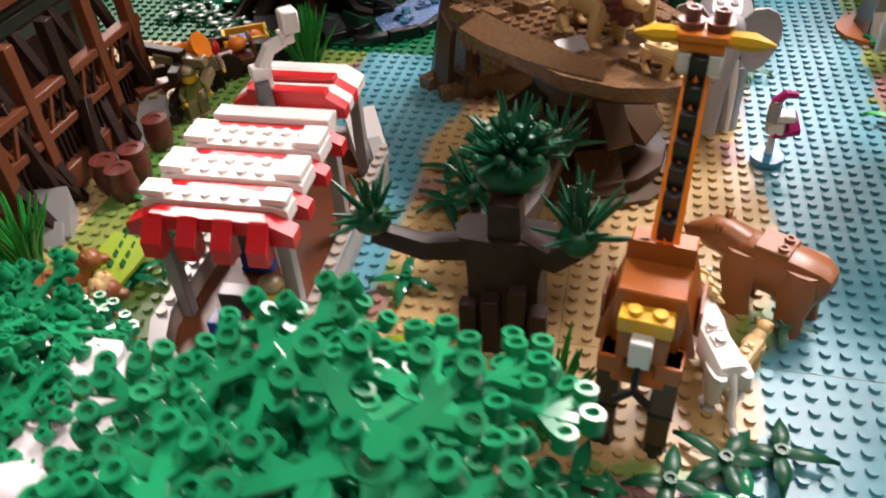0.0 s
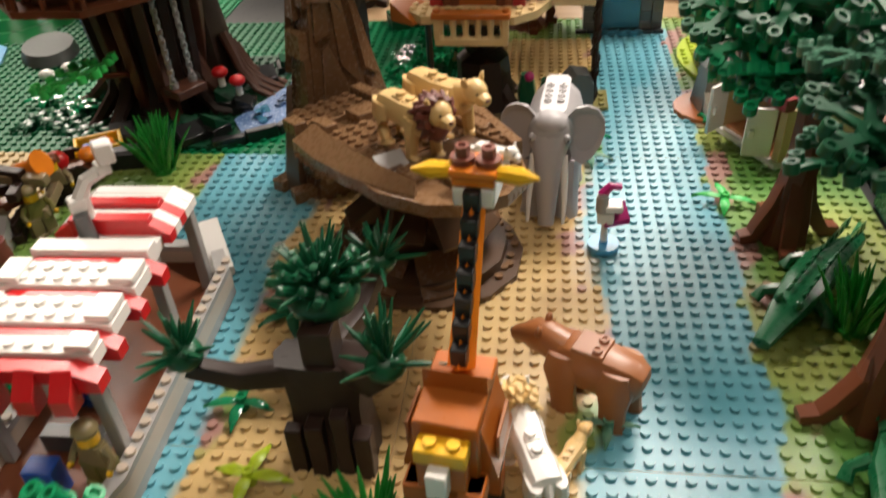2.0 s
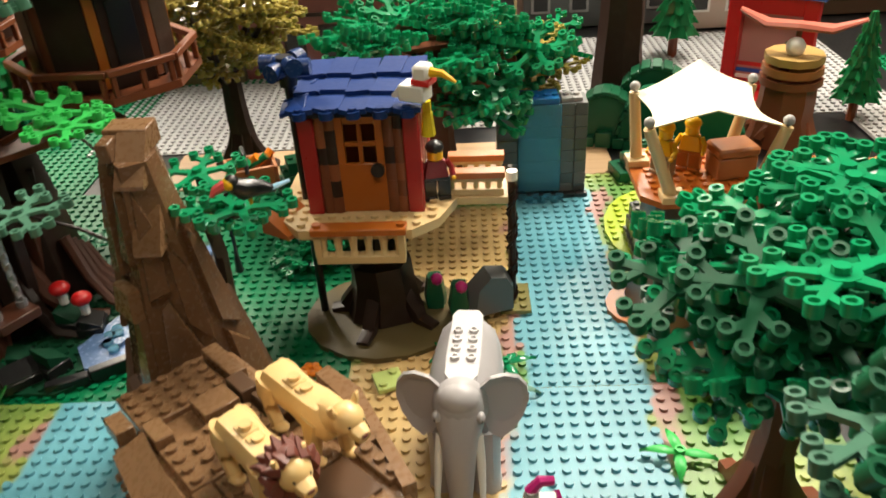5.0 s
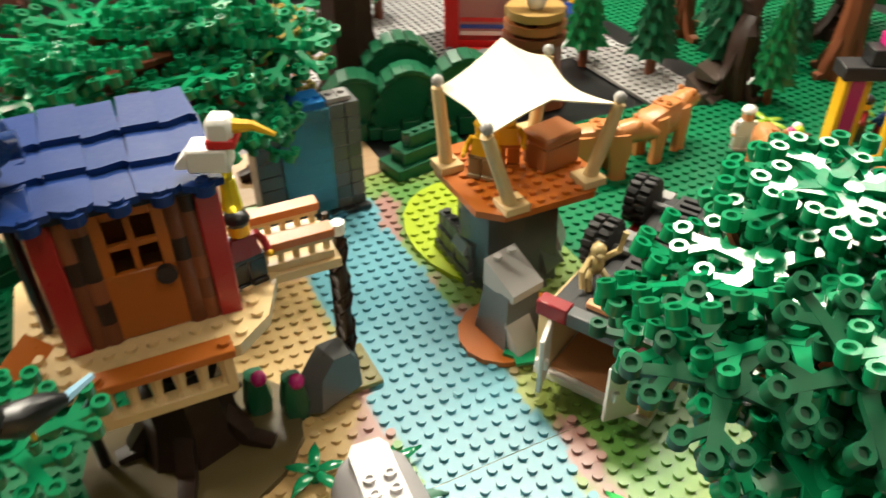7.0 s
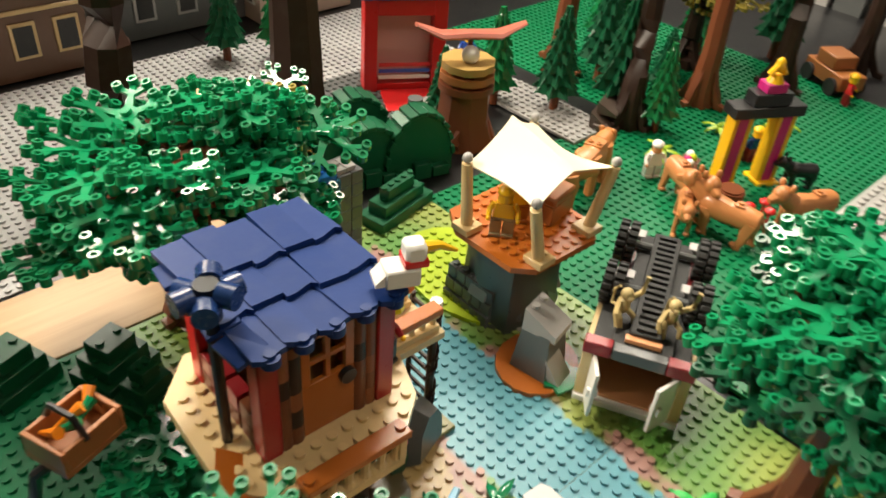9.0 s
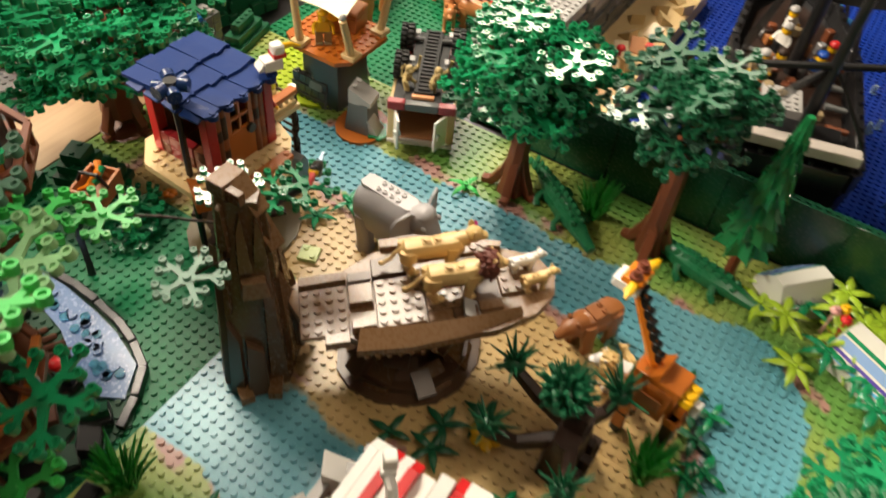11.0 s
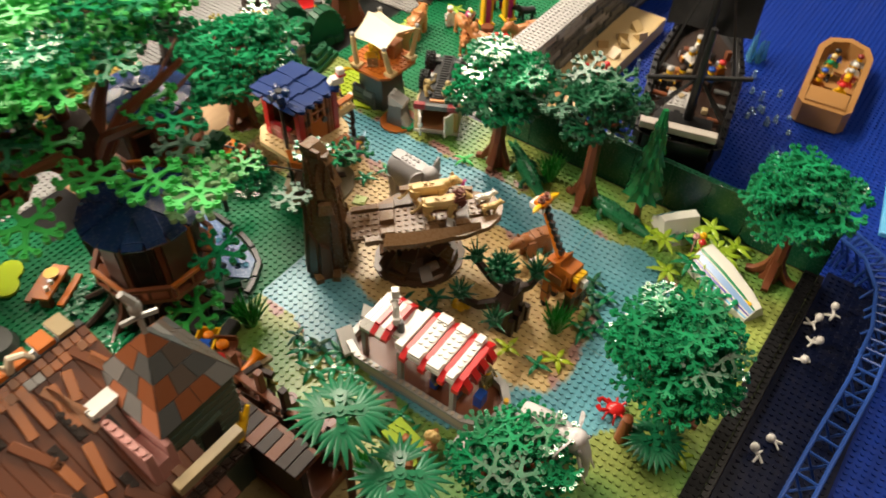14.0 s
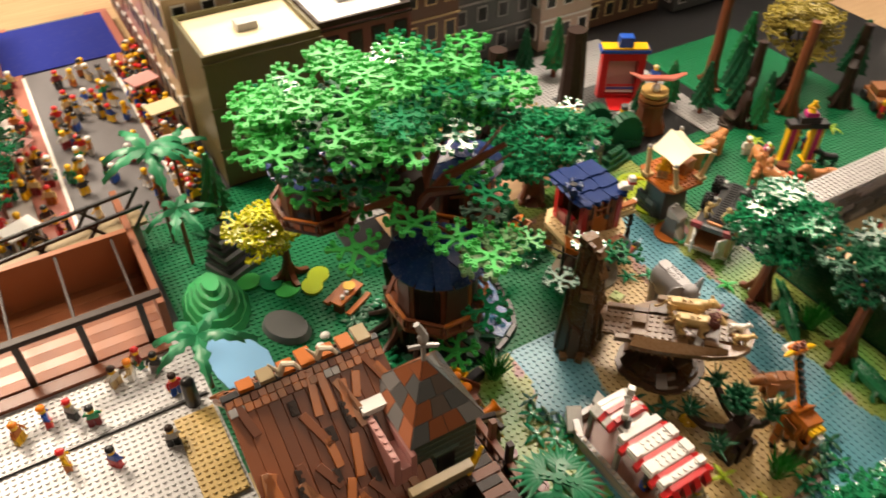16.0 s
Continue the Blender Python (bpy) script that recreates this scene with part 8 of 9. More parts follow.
def house(x0, y0, x1, y1, h, wall, roof, trim, label, floors=3, face=("s", "w"), rail=1.2):
    t = thing("toy_building", label, "building", 0, 0, 0, group="street buildings")
    part("wall", Geo().box(x0, y0, 0, x1, y1, h, .1), wall, t)
    part("roof_deck", Geo().box(x0 + .8, y0 + .8, h, x1 - .8, y1 - .8, h + .25, .05), roof, t)
    for a in ((x0, y0, x1, y0 + .8), (x0, y1 - .8, x1, y1), (x0, y0 + .8, x0 + .8, y1 - .8), (x1 - .8, y0 + .8, x1, y1 - .8)):
        part("parapet", Geo().box(a[0], a[1], h, a[2], a[3], h + rail, .06), trim, t)
    for k in range(floors):
        z = h * (k + .3) / floors
        part("cornice", Geo().box(x0 - .3, y0 - .35, h * (k + 1) / floors - .7, x1 + .3, y0 - .02, h * (k + 1) / floors - .2, .06), trim, t)
        for side in face:
            n = max(2, int(((x1 - x0) if side == "s" else (y1 - y0)) / 5))
            for j in range(n):
                if side == "s":
                    c = x0 + (x1 - x0) * (j + .5) / n
                    w = part("window", Geo().box(c - 1.5, y0 - .3, z, c + 1.5, y0 - .03, z + h / floors * .5, .05), trim, t)
                    part("pane", Geo().box(c - 1.1, y0 - .4, z + .4, c + 1.1, y0 - .31, z + h / floors * .5 - .4, .02), BLACK, w)
                else:
                    c = y0 + (y1 - y0) * (j + .5) / n
                    w = part("window", Geo().box(x0 - .3, c - 1.5, z, x0 - .03, c + 1.5, z + h / floors * .5, .05), trim, t)
                    part("pane", Geo().box(x0 - .4, c - 1.1, z + .4, x0 - .31, c + 1.1, z + h / floors * .5 - .4, .02), BLACK, w)
    part("hatch", Geo().box((x0 + x1) / 2 - 2, (y0 + y1) / 2 - 1.5, h + .25, (x0 + x1) / 2 + 2, (y0 + y1) / 2 + 1.5, h + 1.8, .08), GREY, t)
    return t


OLV = plastic("olive_wall", (.10, .085, .03), .45)
house(-57, 85, -34, 104, 27.5, OLV, plastic("cream_roof", (.72, .62, .40)), OLV, "dark olive toy town house with a cream roof", face=())
house(-34, 86, -14, 106, 28, plastic("maroon_wall", (.17, .05, .04)), WHITE, DBROWN, "maroon toy town house with a white roof")
house(-58, 106, -34, 128, 32, plastic("sand_wall", (.52, .38, .24)), DRED, WHITE, "sand-coloured toy town house with a red roof")
house(-58, 130, -36, 156, 28, plastic("rose_wall", (.50, .26, .20)), plastic("cream_roof", (.72, .62, .40)), WHITE, "rose toy town house with pale trim")
house(-14, 100, 6, 118, 26, plastic("brown_wall", (.14, .075, .045)), DGREY, TAN, "brown toy town house")
house(6, 104, 30, 120, 24, DGREY, BLACK, GREY, "dark grey toy town house")
house(30, 100, 46, 116, 26, plastic("pale_wall", (.55, .42, .34)), RED, WHITE, "pale toy shop with a red roof")
house(48, 104, 74, 120, 24, plastic("brown_wall", (.14, .075, .045)), plastic("straw", (.60, .46, .14)), TAN, "brown toy house with a straw roof")
house(76, 100, 104, 118, 22, DGREY, GREY, WHITE, "grey toy house with a pale flat roof")
house(-118, 150, -92, 176, 16, GREY, WHITE, WHITE, "white and grey toy house")
slab("pool", -90, 152, .2, -62, 178, .6, plastic("pool_blue", (.02, .03, .20), .15), "dark blue smooth pool at the street's end", "pool")

house(-140, 104, -112, 140, 14, TAN, WHITE, WHITE, "tan toy house with a white flat roof", 2)
house(-58, 158, -30, 182, 24, plastic("maroon_wall", (.17, .05, .04)), plastic("cream_roof", (.72, .62, .40)), WHITE, "maroon toy house with a cream roof", 3)

# ---- north: trees, animals and the gate ----
OLEAF = plastic("olive_leaf", (.30, .24, .05), .25, vary=.1)
tree("olive_tree", "large tree with yellowish olive leaves on a dark trunk", -27.8, 58.4, 11, 1.6, [OLEAF], (-1, 0, 16, 8.5, 7, 5.5), 60, 71, DBROWN)
t = tree("broad_tree", "broad tree with layered green leaves on a brown trunk", -6.5, 51.0, 16, 2.2, [GREEN], (0, -1.5, 13.8, 11.5, 8.5, 5.4), 64, 72, BROWN, scale=1.3)
for k in range(9):
    part("branch_plate", Geo().box(-3, -1, 0, 3, 1, .4, .05, M=at(rnd.uniform(-3, 3), rnd.uniform(-3, 2), 9 + .9 * k, rnd.uniform(0, 180))), BROWN, t)
tree("broad_tree", "green leafed tree on a dark trunk by the waterfall", 3.0, 57, 9, 1.4, [GREEN, OLEAF], (0, 0, 11.5, 6, 5, 3.6), 34, 73, DBROWN)
bare_tree("massive dark brown toy tree trunk with roots", 14.4, 67, 24, 3.0, 2.0, 5, (0, 1), 4, DBROWN, 4.0)
bare_tree("massive dark brown toy tree trunk with roots", -3.0, 72, 22, 2.6, 1.8, 5, (1, 0), 5, DBROWN, 4.0)
for i, (x, y, w, hh) in enumerate(((16.8, 58.9, 3.6, 6.4), (22.0, 57.2, 3.9, 7.2), (12.0, 60.6, 3.4, 6.0), (17.6, 62.4, 4.4, 8.0))):
    t = thing("round_hedge", "dark green hedge with an arched top", "hedge", x, y, 0, -14, group="hedges")
    arch = [(w * math.cos(a * .2618), hh * max(0.0, math.sin(a * .2618)) ** .8) for a in range(13)]
    n = len(arch)
    v = [(px_, -1.1, pz_) for px_, pz_ in arch] + [(px_, 1.1, pz_) for px_, pz_ in arch]
    part("arch_panel", Geo().raw(v, [tuple(range(n)), tuple(range(2 * n - 1, n - 1, -1))] + [(i0, n + i0, n + (i0 + 1) % n, (i0 + 1) % n) for i0 in range(n)]), DGREEN, t)
    for k in range(1, 12):
        part("arch_rib", Geo().box(-.5, -1.35, -.2, .5, 1.35, .25, .06, M=at(w * math.cos(k * .2618), 0, hh * math.sin(k * .2618) ** .8, 0, 0, 90 - 15 * k)), DGREEN, t)
    for k in range(3):
        part("foot_brick", Geo().box(-w * .8 + k * w * .55, -2.0, 0, -w * .8 + k * w * .55 + w * .5, -1.1, 1.2 + .6 * (k % 2), .06), DGREEN, t)
for x0, y0, x1, y1, m, lab in ((20, 66, 36, 80, DGREY, "dark grey studded plate before the arch"), (41, 51, 48, 66, GREY, "light grey studded plate between trees"), (21, 6, 28, 20, plastic("plate_green", (.010, .17, .055), .2), "green studded plate along the stone wall")):
    g = Geo().box(x0 - .5, y0 - .5, .02, x1 - .5, y1 - .5, .42, .05)
    for i in range(x0, x1):
        for j in range(y0, y1):
            g.stud(i, j, .42, 8)
    solo("studded_plate", g, m, lab, "plate", kind="structure")
solo("rock", Geo().wedge(-3, -1.6, 0, 3, 1.6, 2.4, .3).wedge(-2, -1.2, 2.0, 1.6, 1.2, 3.4, .3).box(-3.4, -.8, 0, -2.4, 1, 1.2, .08), plastic("umber", (.07, .05, .04)), "dark brown-grey rock pile on the grass", "rock", 48.2, 51.4, 0, 20)
t = thing("hedge", "low dark green stepped hedge", "hedge", 15.4, 52.4, 0, 12, group="hedges")
for k in range(3):
    part("hedge_brick", Geo().box(-4 + k, -1.6 + .5 * k, 1.2 * k, 4 - k, 1.6 - .5 * k, 1.2 * k + 1.18, .06), DGREEN, t)
    for j in range(5):
        part("hedge_knob", Geo().stud(-2 + j, 0, 1.2 * k + 1.18, 8), DGREEN, t)
t = thing("carved_trunk", "carved brown trunk with red spread wings and a pale ball", "totem", 31.0, 59.4, 0, -30)
part("trunk", trunk_geo(9.2, 3.2, 2.6, 5, (0, 0), 6, 3.0), BROWN, t)
for k in range(3):
    part("carved_ring", Geo().cyl(0, 0, 6.4 + k * 1.2, 7.2 + k * 1.2, 3.2 - .1 * k, 10), (BROWN, BEAR, plastic("dull_gold", (.42, .26, .08)))[k], t)
part("ball", Geo().ell(0, -.6, 10.4, 1.0, 1.0, 1.0, 12, 8), WHITE, t)
part("mast", Geo().cyl(0, 0, 9, 12.6, .3, 8), BROWN, t)
for s in (-1, 1):
    part("wing", Geo().loft([(0, 0, 12.4, .8, .5), (s * 3.2, 0, 12.4, 1.1, .4), (s * 6.0, 0, 13.6, .5, .2)], 8, 2.4), plastic("wing_red", (.45, .12, .08)), t)
for i, (x, y, h) in enumerate(((45.0, 57.6, 13), (40.4, 63.5, 12), (51.4, 53.0, 15), (51.4, 46.9, 11), (57.0, 60.0, 15), (26, 88, 15), (60.5, 52.5, 9), (66, 66, 16), (32, 64, 9), (78, 58, 15), (86, 50, 16), (-62, 76, 15), (20, 92, 12))):
    fir(x, y, h, h * .22, (DGREEN, plastic("fir_green", (.01, .16, .05), .2))[i % 2], i + 7, "dark green plastic fir tree", 17 * i)
for i, (x, y, h) in enumerate(((50, 50, 20), (63, 48, 22), (76, 44, 20), (56, 66, 22), (92, 40, 20))):
    bare_tree("tall dark brown bare toy tree on the plate", x, y, h, 1.5, 1.0, 4, (.5, .5), 30 + i, BROWN if i % 2 else DBROWN)
tree("olive_tree", "round tree with yellowish olive leaves", 71.5, 56, 9, 1.6, [OLEAF], (0, 0, 15, 8, 8, 7), 66, 74, DBROWN)
t = thing("red_arch", "red toy arch house with blue and yellow trim", "playhouse", 33.5, 73, 0, -30)
part("frame", Geo().box(-5, -1.4, 0, -3.4, 1.4, 12, .08).box(3.4, -1.4, 0, 5, 1.4, 12, .08).box(-3.4, -1.4, 10, 3.4, 1.4, 12, .08).box(-3.4, -1.2, 0, 3.4, 1.2, 1.4, .08), RED, t)
part("back", Geo().box(-3.4, .6, 1.4, 3.4, 1.2, 10, .05), PINK, t)
part("trim", Geo().box(-5.6, -1.8, 12, 5.6, 1.8, 12.8, .08), BLUE, t)
part("trim", Geo().box(-5.2, -1.6, 12.8, 5.2, 1.6, 13.2, .06), YELLOW, t)
part("turret", Geo().box(-1.6, -1.2, 13.2, 1.6, 1.2, 15.6, .1), BLUE, t)
for i in range(3):
    part("stripe", Geo().box(-3.2, -1.3, 2.0 + i * .8, 3.2, -1.22, 2.5 + i * .8, .03), (WHITE, BLUE, RED)[i], t)
part("ramp", Geo().box(-3, -7, .2, 3, -1.4, .7, .06), RED, t)
t = thing("grey_kerb", "low grey step with a black and yellow post", "step", 31.5, 66.0, 0, 20)
part("step", Geo().box(-4, -1.4, 0, 4, 1.4, 1.2, .06), GREY, t)
part("post", Geo().cyl(-3, 0, 1.2, 2.6, .9, 10), YELLOW, t)
part("post_cap", Geo().cyl(-3, 0, 2.6, 3.4, .9, 10), DGREY, t)
for x, y, rz, lab in ((35.6, 44.4, 15, "reddish-brown toy bear walking on the grass"), (28.0, 43.6, -20, "reddish-brown toy bear behind the lookout")):
    bear("bear", lab, x, y, rz, plastic("bear_tan", (.50, .20, .06), .35), .95)
CAM = plastic("camel_tan", (.50, .20, .07), .3)
for x, y, rz, s in ((40.4, 36.0, -120, 1.0), (36.8, 33.4, -150, .8), (38.4, 29.6, 100, 1.0), (46.5, 25.4, 160, 1.0)):
    solo("toy_cow", beast(6.2, 2.2, 2.4, 1.9, CAM, 1.0, 1.2, 1.0, studs=1, headz=.8), [CAM], "nougat-brown toy animal grazing on the green plate", "animal", x, y, 0, rz, "grazing animals", s=s)
figure(42.4, 41.0, 0, -120, WHITE, WHITE, WHITE, "toy keeper all in white with a sun hat", skin=NOUGAT)
solo("tree_stump", Geo().cyl(0, 0, 0, 3.0, 1.4, 10).cyl(0, 0, 3.0, 3.2, 1.2, 10), BROWN, "brown toy tree stump", "stump", 42.4, 31.8, 0)
t = thing("gate", "magenta and yellow toy gate with a black top and gold crest", "gate", 49.8, 34.2, 0, -28)
for s in (-1, 1):
    part("leg", Geo().box(s * 2.6 - .6, -.8, .4, s * 2.6 + .6, .8, 8.4, .06), MAGENTA, t)
    part("leg_edge", Geo().box(s * 2.6 - 1.1, -.8, .4, s * 2.6 - .6, .8, 8.4, .05).box(s * 2.6 + .6, -.8, .4, s * 2.6 + 1.1, .8, 8.4, .05), YELLOW, t)
    part("foot", Geo().box(s * 2.6 - 1.4, -1.4, 0, s * 2.6 + 1.4, 1.4, .4, .05), YELLOW, t)
part("lintel", Geo().box(-4.2, -1.2, 8.4, 4.2, 1.2, 9.6, .08).box(-2.2, -1.0, 9.6, 2.2, 1.0, 11.0, .08), BLACK, t)
part("crest_base", Geo().box(-1.2, -.9, 11.0, 1.2, .9, 12.0, .08), MAGENTA, t)
part("crest", Geo().cyl(0, 0, 12, 12.8, .9, 10, .5).tube([(-.9, 0, 12.8), (0, 0, 14.2), (.9, 0, 12.8)], .35, .3, 7).ell(0, 0, 13.8, .5, .5, .8, 8, 6), YELLOW, t)
t = thing("fruit_stall", "low brown stall with pink and white fruit", "stall", 46.4, 39.0, 0, 20)
part("board", Geo().box(-2, -1, .6, 2, 1, 1.1, .05).box(-1.8, -.8, 0, -1.4, .8, .6, .04).box(1.4, -.8, 0, 1.8, .8, .6, .04), BROWN, t)
for i in range(5):
    part("fruit", Geo().ell(-1.4 + .7 * i, .2 * (-1) ** i, 1.6, .5, .5, .5, 9, 6), (MAGENTA, WHITE, MAGENTA, LIME, WHITE)[i], t)
solo("toy_lamb", beast(3.4, 1.6, 1.6, 1.2, BLACK, 1.0, .6, .4, studs=0), [BLACK], "small black toy animal near the gate", "animal", 54.4, 29.8, 0, 140, "grazing animals")
for i, (x, y, z, m) in enumerate(((52.6, 33.4, 0, PINK), (55.0, 36.0, 0, DBLUE), (53.4, 37.6, 0, DRED), (46.0, 74, 0, BLUE), (80, 36, 0, RED))):
    figure(x, y, z, 70 * i, (DBLUE, DRED, BLACK)[i % 3], m, (TAN, YELLOW, BLACK)[i % 3], "toy figure by the gate")
for i, (x, y) in enumerate(((43.0, 27.6), (44.2, 28.8), (42.2, 29.4), (45.0, 27.0))):
    solo("flower", Geo().cyl(0, 0, 0, 2.2, .13, 6).ell(0, 0, 2.4, .6, .6, .4, 8, 6), RED, "small red flower on a stem", "flower", x, y, 0, 0, "flowers")
for i, (x, y) in enumerate(((36.6, 47.4), (47.4, 43.0), (58, 42), (66, 38))):
    frond_plant(x, y, 5, 2.4, plastic("spring_green", (.30, .46, .03)), 150 + i, label="small lime green plant on the grass")
t = thing("jeep", "brown toy jeep parked on the far grass", "car", 84, 40, 0, 60)
part("body", Geo().box(-4, -2, 1, 4, 2, 3, .15).box(-1.5, -1.8, 3, 2.5, 1.8, 4.8, .15), BEAR, t)
for x in (-2.6, 2.6):
    for s in (-1, 1):
        part("wheel", Geo().cyl(0, 0, -.5, .5, 1.2, 12, M=at(x, s * 2, 1.2, 0, 90)), RUBBER, t)

# ---- east: stone wall, black ship, sea ----
t = thing("stone_wall", "long grey stone wall with a pale top walk", "wall", 0, 0, 0, kind="structure")
r = random.Random(88)
part("wall_core", Geo().box(28, 14.8, -2.5, 118, 19.6, 9.6, .1), DGREY, t)
for k in range(8):
    for j in range(20):
        x = 28 + j * 4.5 + (2.2 if k % 2 else 0)
        part("stone", Geo().box(x + .05, 14.8 - r.uniform(.2, .7), -1.6 + k * 1.4, x + 4.4, 14.9, -.3 + k * 1.4, .12), r.choice((DGREY, GREY, plastic("slate", (.06, .07, .07)), DGREY)), t)
part("top_walk", Geo().box(28, 14.4, 9.6, 118, 19.8, 10.2, .08), GREY, t)
g = Geo()
for x in range(90):
    for y in range(5):
        g.stud(28.5 + x, 15.1 + y, 10.2, 6)
part("top_studs", g, GREY, t, kind="stuff")
slab("sand_quay", 30, 6.0, -2.5, 72, 14.3, .6, TAN, "pale sand quay under the stone wall", "quay")
for i in range(14):
    solo("quay_stone", Geo().wedge(-1, -1, 0, 1, 1, 1.6, .2), r.choice((TAN, NOUGAT, TAN)), "pale sand-coloured rock on the quay", "rock", 33 + i * 2.4, 8 + r.uniform(-1, 4), .6, r.uniform(0, 360), "quay rocks")
for i, (x, y) in enumerate(((38, 8), (44, 10), (47, 7))):
    solo("flower", Geo().cyl(0, 0, 0, 1.4, .2, 6).ell(0, 0, 1.6, .7, .7, .5, 8, 6), RED, "small red flower on the quay", "flower", x, y, .6, 0, "flowers")


def ship():
    t = thing("black_ship", "large black toy sailing ship moored at the quay", "ship", 35.6, -13, -2.5, -75)
    D = 11.4
    hull = [(-6.0, -12), (-5, -13), (5, -13), (6.0, -12), (6.8, 8), (5, 20), (0, 28), (-5, 20), (-6.8, 8)]
    part("hull", Geo().prism(hull, 0, D, inset=-.08), BLACK, t)
    part("deck", Geo().prism([(x * .9, y * .93) for x, y in hull], D + .1, D + .3), DBROWN, t)
    for i in range(9):
        a, b = hull[i], hull[(i + 1) % 9]
        L = math.hypot(b[0] - a[0], b[1] - a[1]) / 2
        M = at((a[0] + b[0]) / 2 * 1.07, (a[1] + b[1]) / 2 * 1.07, 0, math.degrees(math.atan2(b[1] - a[1], b[0] - a[0])))
        part("bulwark", Geo().box(-L * 1.04, -.5, D, L * 1.04, .5, D + 2.4, .08, M=M), BLACK, t)
        n = max(1, int(L / 1.2))
        for k in range(n):
            part("bulwark_knob", Geo().cyl(-L + 2 * L * (k + .5) / n, 0, D + 2.4, D + 2.9, .3, 8, M=M), BLACK, t)
    part("stern_beam", Geo().box(-6.2, -14.2, D + 3.4, 5.6, -12.6, D + 4.6, .1), plastic("pale_beam", (.52, .47, .42)), t, "long pale beam across the stern")
    part("stern_board", Geo().box(-5.6, -13.4, 2, 5.4, -12.9, D + 3.4, .1), DBROWN, t, "dark brown stern boards")
    part("stern_cabin", Geo().box(-4.6, -12, D + .3, 4.6, -7, D + 2.6, .1), BLACK, t)
    part("grey_hatch", Geo().box(-3.5, -4, D + .3, 1, .5, D + 1.6, .08), GREY, t)
    g = Geo()
    for x in range(4):
        for y in range(4):
            g.stud(-2.8 + x, -3.4 + y, D + 1.6, 8)
    part("hatch_studs", g, GREY, t)
    for x, y, h in ((0, 6, 50), (0, 19, 46), (.6, -8, 30)):
        m = part("mast", Geo().cyl(x, y, D + .3, h, .8, 10, .5), BLACK, t)
        part("yard", Geo().cyl(0, 0, -8, 8, .4, 8, M=at(x, y, h * .72, 20, 0, 90)), BLACK, m)
        for s in (-1, 1):
            for k in range(4):
                part("shroud", Geo().tube([(x + s * 6.2, y - 2 + k, D + 2.4), (x + s * .6, y - .3 + .2 * k, h * .7)], .12, .12, 4), BLACK, m)
    # furled black sails hang from the yards
    for x, y, z, w, hh in ((0, 7.0, 21, 7, 14), (0, 20.0, 20, 7, 12)):
        n, v = 8, []
        for j in range(n + 1):
            for i in range(n + 1):
                u, q = i / n, j / n
                v.append((x + (u - .5) * 2 * w, y + 1.6 * math.sin(math.pi * q) + .5 * math.sin(7 * u), z + hh * (1 - q) * (1 - .12 * math.sin(math.pi * u))))
        v += [(a, b + .15, c) for a, b, c in v]
        m = (n + 1) ** 2
        f = [(j * (n + 1) + i, j * (n + 1) + i + 1, (j + 1) * (n + 1) + i + 1, (j + 1) * (n + 1) + i) for j in range(n) for i in range(n)]
        f += [tuple(k + m for k in reversed(c)) for c in f]
        part("sail", Geo().raw(v, f), plastic("black_cloth", (.012, .012, .013), .8), t, "black cloth sail")
    for i in range(8):
        part("cannon", Geo().cyl(0, 0, -1.2, 1.2, .45, 10, .35, M=at((-1) ** i * 4.8, -5 + 4.2 * (i // 2), D + 1.1, 0, 0, 90)), DGREY if i % 3 else BROWN, t)
    for i in range(34):
        part("deck_clutter", Geo().box(-.5, -.5, 0, .5, .5, rnd.uniform(.6, 1.8), .1, M=at(rnd.uniform(-4.5, 4.5), rnd.uniform(-6, 16), D + .3, rnd.uniform(0, 90))), rnd.choice((DBROWN, BROWN, BLACK, STEEL, DTAN, DBROWN, BEAR)), t)
    return t

ship()
for i, (x, y, m, h) in enumerate(((40.6, -14.0, DBLUE, BLUE), (43.6, -14.6, ORANGE, RED), (38, -10, BROWN, DBROWN), (44, -9, WHITE, GREY), (36.5, -8.4, DTAN, GREY), (48.6, -8.6, WHITE, GREY))):
    figure(x, y, 9.25, 50 * i, BLACK, m, h, "toy sailor on the black ship's deck", group="sailors")
t = thing("blue_sled", "bright blue and white toy boat hung beside the ship", "boat", 29.0, -3.0, 5.6, 70, rx=0, ry=-50)
part("hull", Geo().loft([(-4.5, 0, 0, 1.2, .6), (0, 0, 0, 2.2, .9), (4.5, 0, 0, 1.4, .6)], 10, 3), BLUE, t)
part("edge", Geo().box(-4.2, 1.6, .3, 4.2, 2.4, 1.1, .1), WHITE, t)
for i in range(8):
    part("knob", Geo().stud(-3.5 + i, 0, .85, 8), BLUE, t)
slab("keel_board", 22, -30, -2.45, 34, 5.8, -2.2, BLACK, "black board under the ship's side", "board")


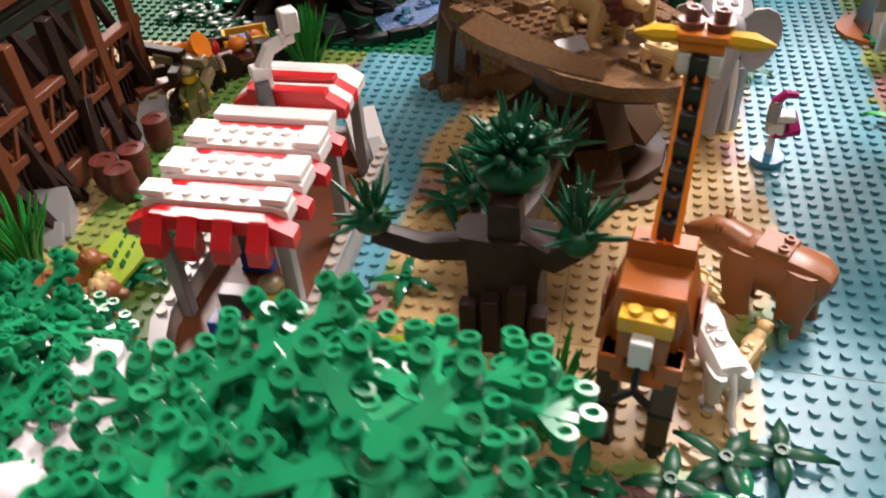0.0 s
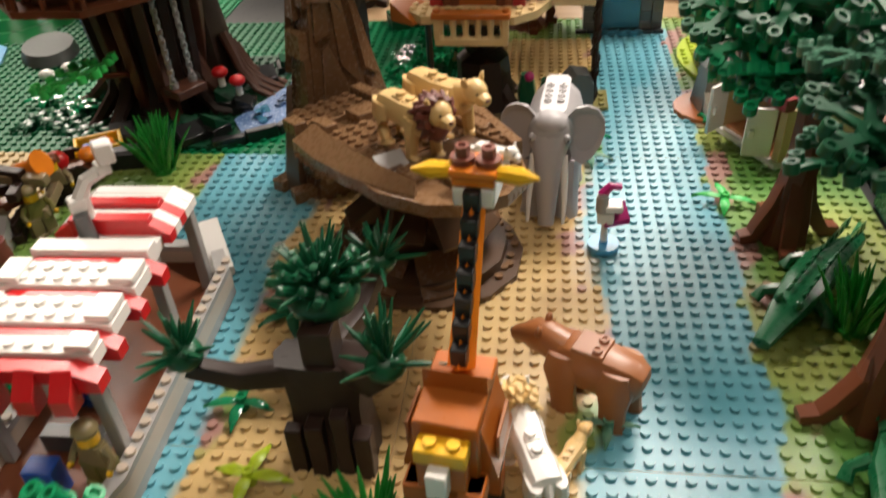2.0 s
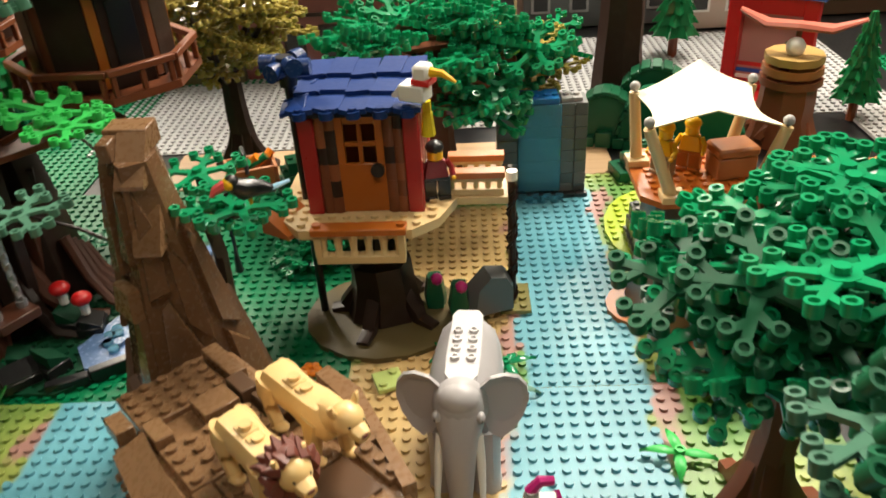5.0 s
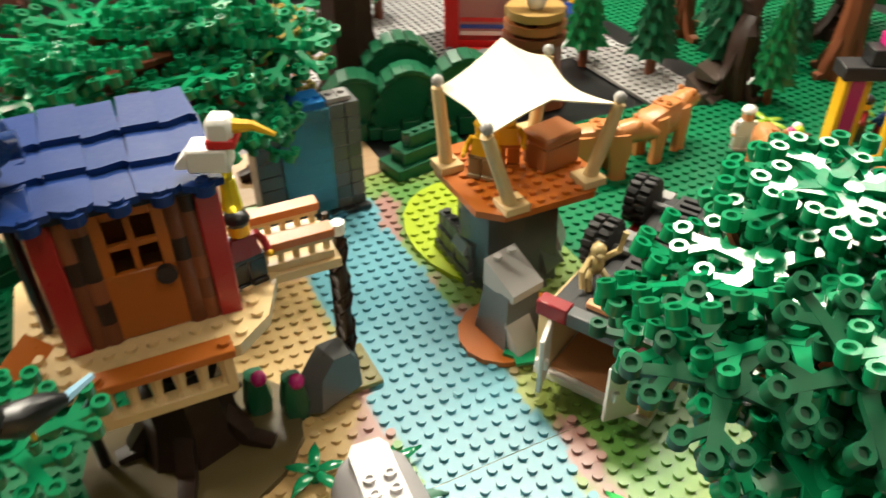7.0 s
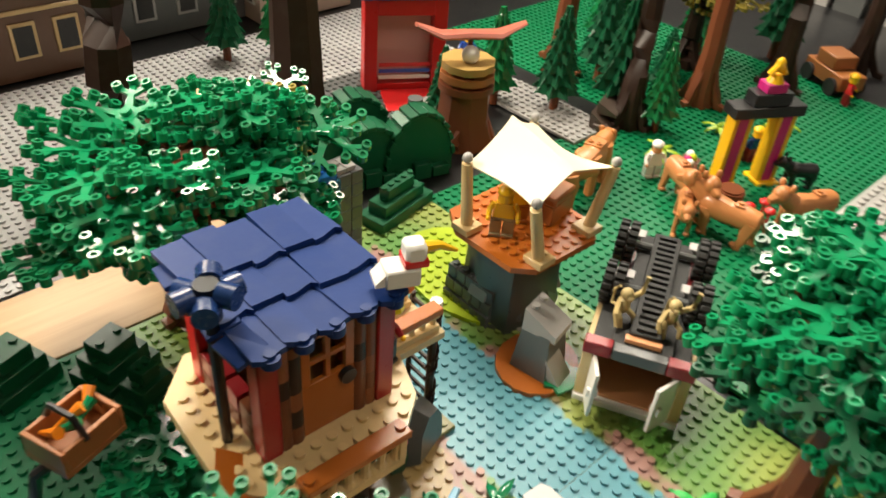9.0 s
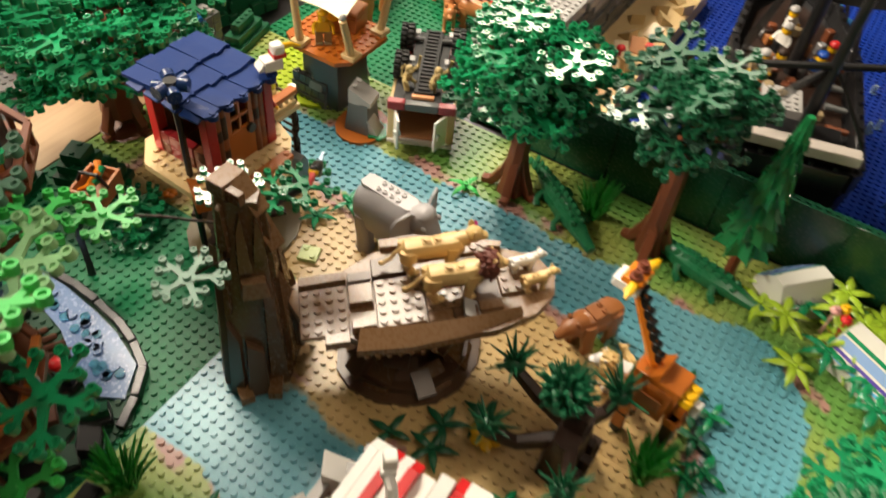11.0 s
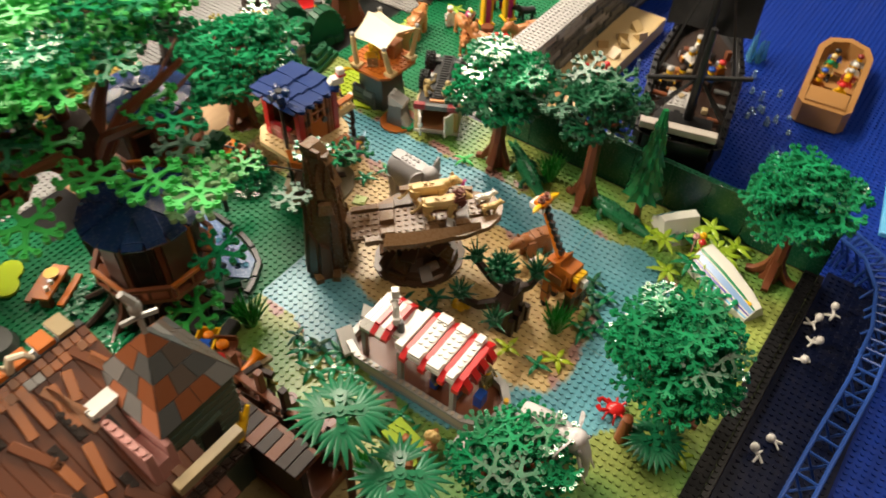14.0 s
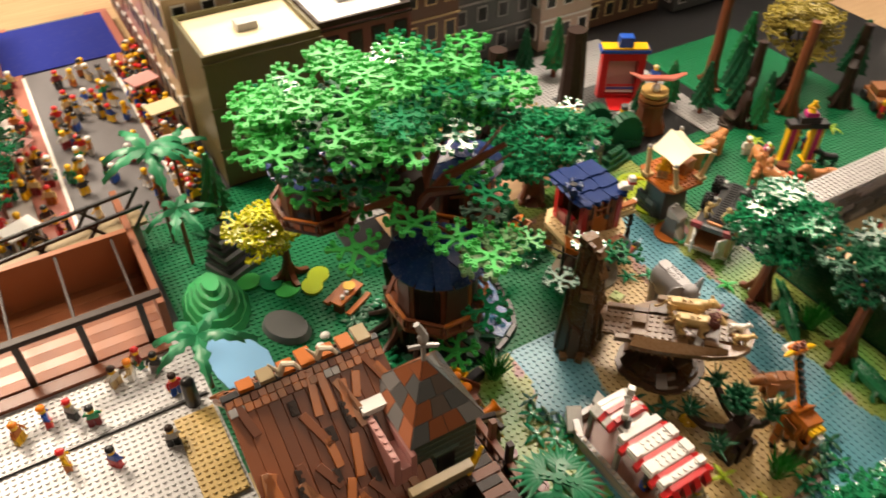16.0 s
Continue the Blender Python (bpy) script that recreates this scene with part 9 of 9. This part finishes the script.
def longboat():
    t = thing("longboat", "tan-brown toy rowing boat carrying figures on the sea", "boat", 72, -29.5, -2.2, 6)
    WB = plastic("boat_wood", (.36, .18, .06), .35)
    out = [(-13.5, -3.6), (-12, -4.8), (8, -5.2), (12, -3.8), (13.8, 0), (12, 3.8), (8, 5.2), (-12, 4.8), (-13.5, 3.6)]
    part("bottom", Geo().prism(out, .1, .8), WB, t)
    n = len(out)
    inn = [(x * .88, y * .78) for x, y in out]
    v = [(x, y, z) for z in (.8, 4.4) for x, y in out] + [(x, y, z) for z in (.8, 4.4) for x, y in inn]
    f = []
    for i in range(n):
        j = (i + 1) % n
        f += [(i, j, n + j, n + i), (2 * n + j, 2 * n + i, 3 * n + i, 3 * n + j), (n + i, n + j, 3 * n + j, 3 * n + i)]
    part("side", Geo().raw(v, f), WB, t)
    for x in (-9, -2.5, 3.5):
        part("thwart", Geo().box(x - 1, -4.2, 2.2, x + 1, 4.2, 2.8, .06), WB, t)
    part("stern_box", Geo().box(-12.4, -3.6, 3.4, -7.4, 3.6, 4.8, .1), WB, t)


longboat()
for i in range(10):
    figure(67.6 + 2.8 * (i // 2) + .3 * (i % 3), -31.6 + 4.2 * (i % 2), -1.4, 180, DBROWN, pal[(3 * i + 4) % 10], pal[(7 * i) % 10], "toy rower seated in the longboat", group="rowers")
for i in range(40):
    x, y = 56 + r.gauss(0, 6), -12 + r.gauss(0, 8)
    solo("bubble", Geo().cyl(0, 0, 0, r.uniform(.4, 2.0), .5, 8, .35), plastic("clear_foam", (.50, .70, .85), .1, .7), "clear pale blue foam piece on the sea", "water", max(54, x), min(4, y), -2.3, 0, "foam pieces")
for i in range(6):
    solo("spray", Geo().cyl(0, 0, 0, 4.0 + i % 3, .7, 8, .2), TBLUE, "clear blue water spout", "water", 74 + r.uniform(-2, 2), -13 + r.uniform(-2, 2), -2.3, 0, "foam pieces")
t = thing("grey_quay", "far grey toy quay with a pale path", "quay", 0, 0, 0, kind="structure")
part("quay", Geo().box(118, -60, -2.5, 150, 60, 4, .1), DGREY, t)
part("quay_path", Geo().box(120, -60, 4, 127, 60, 4.5, .1), WHITE, t)
for i in range(20):
    part("quay_block", Geo().box(116.5, -58 + i * 6, -2.4, 118, -53 + i * 6, 5.5, .1), GREY if i % 2 else DGREY, t)
t = thing("grey_fort", "grey and azure toy pier block in the sea", "pier", 46, -52, -2.4, 10)
part("base", Geo().box(-8, -8, 0, 10, 5, 1.0, .1), LBLUE, t)
part("block", Geo().box(-6, -8, 1.0, 10, 3, 9, .2), GREY, t)
part("cap", Geo().box(-4, -8, 9, 10, 1, 11, .2), TAN, t)
palm(47, -50, 8, 6, 6, 33)


# blue lattice track over the sea, and skeletons of white pieces on the shore
def track():
    t = thing("coaster_track", "blue toy coaster track on lattice supports over the sea", "track", 0, 0, 0)
    pts = [(-30, -52), (-12, -53), (2, -54), (12, -54), (20, -52.4), (25.6, -49), (27.8, -44.6), (30, -38), (34, -32), (42, -29)]
    TB = plastic("track_blue", (.02, .07, .30), .3)
    rails = []
    for side in (-1.5, 1.5):
        line = []
        for i, p in enumerate(pts):
            q = pts[min(i + 1, len(pts) - 1)]
            o = pts[max(i - 1, 0)]
            d = Vector((q[0] - o[0], q[1] - o[1])).normalized()
            line.append((p[0] - d.y * side, p[1] + d.x * side, 3.0))
        part("rail", Geo().tube(line, .3, .3, 6), TB, t)
        rails.append(line)
    for i in range(len(pts) - 1):
        for k in range(5):
            u = k / 5
            a = [rails[0][i][c] + (rails[0][i + 1][c] - rails[0][i][c]) * u for c in range(3)]
            b = [rails[1][i][c] + (rails[1][i + 1][c] - rails[1][i][c]) * u for c in range(3)]
            part("sleeper", Geo().tube([tuple(a), tuple(b)], .2, .2, 5), TB, t)
            if k % 2 == 0:
                part("strut", Geo().tube([tuple(a), (b[0], b[1], -2.4)], .22, .22, 5), TB, t)
                part("strut", Geo().tube([tuple(b), (a[0], a[1], -2.4)], .22, .22, 5), TB, t)


track()
for i, (x, y) in enumerate(((4, -47), (8.5, -47.6), (12.5, -46.2), (16, -47.4), (-13, -46.4), (-10.6, -47.6))):
    g = Geo().ell(0, 0, 1.6, .6, .6, .7, 9, 6).tube([(0, 0, 1.0), (.8, .4, .5), (1.8, .2, .3)], .25, .2, 6).tube([(.8, .4, .5), (1.2, -.8, .3)], .2, .15, 6).tube([(.6, .2, .6), (.4, 1.3, .3)], .2, .15, 6)
    solo("toy_skeleton", g, WHITE, "small white toy skeleton on the dark shore", "skeleton", x, y, -1.75, 60 * i, "toy skeletons")
# sea plate along the shore; the deep shadow there is put into its colour
g = Geo().box(-44.4, -56.2, -2.28, 24, -44.5, -1.9, .05)
for i in range(68):
    for j in range(11):
        g.stud(-43.9 + i, -55.5 + j, -1.9, 6)
solo("shore_plate", g, plastic("midnight_blue", (.002, .005, .024), .3, spec=.25), "near-black blue studded plate along the shore, its shade put into the colour", "plate", kind="structure")
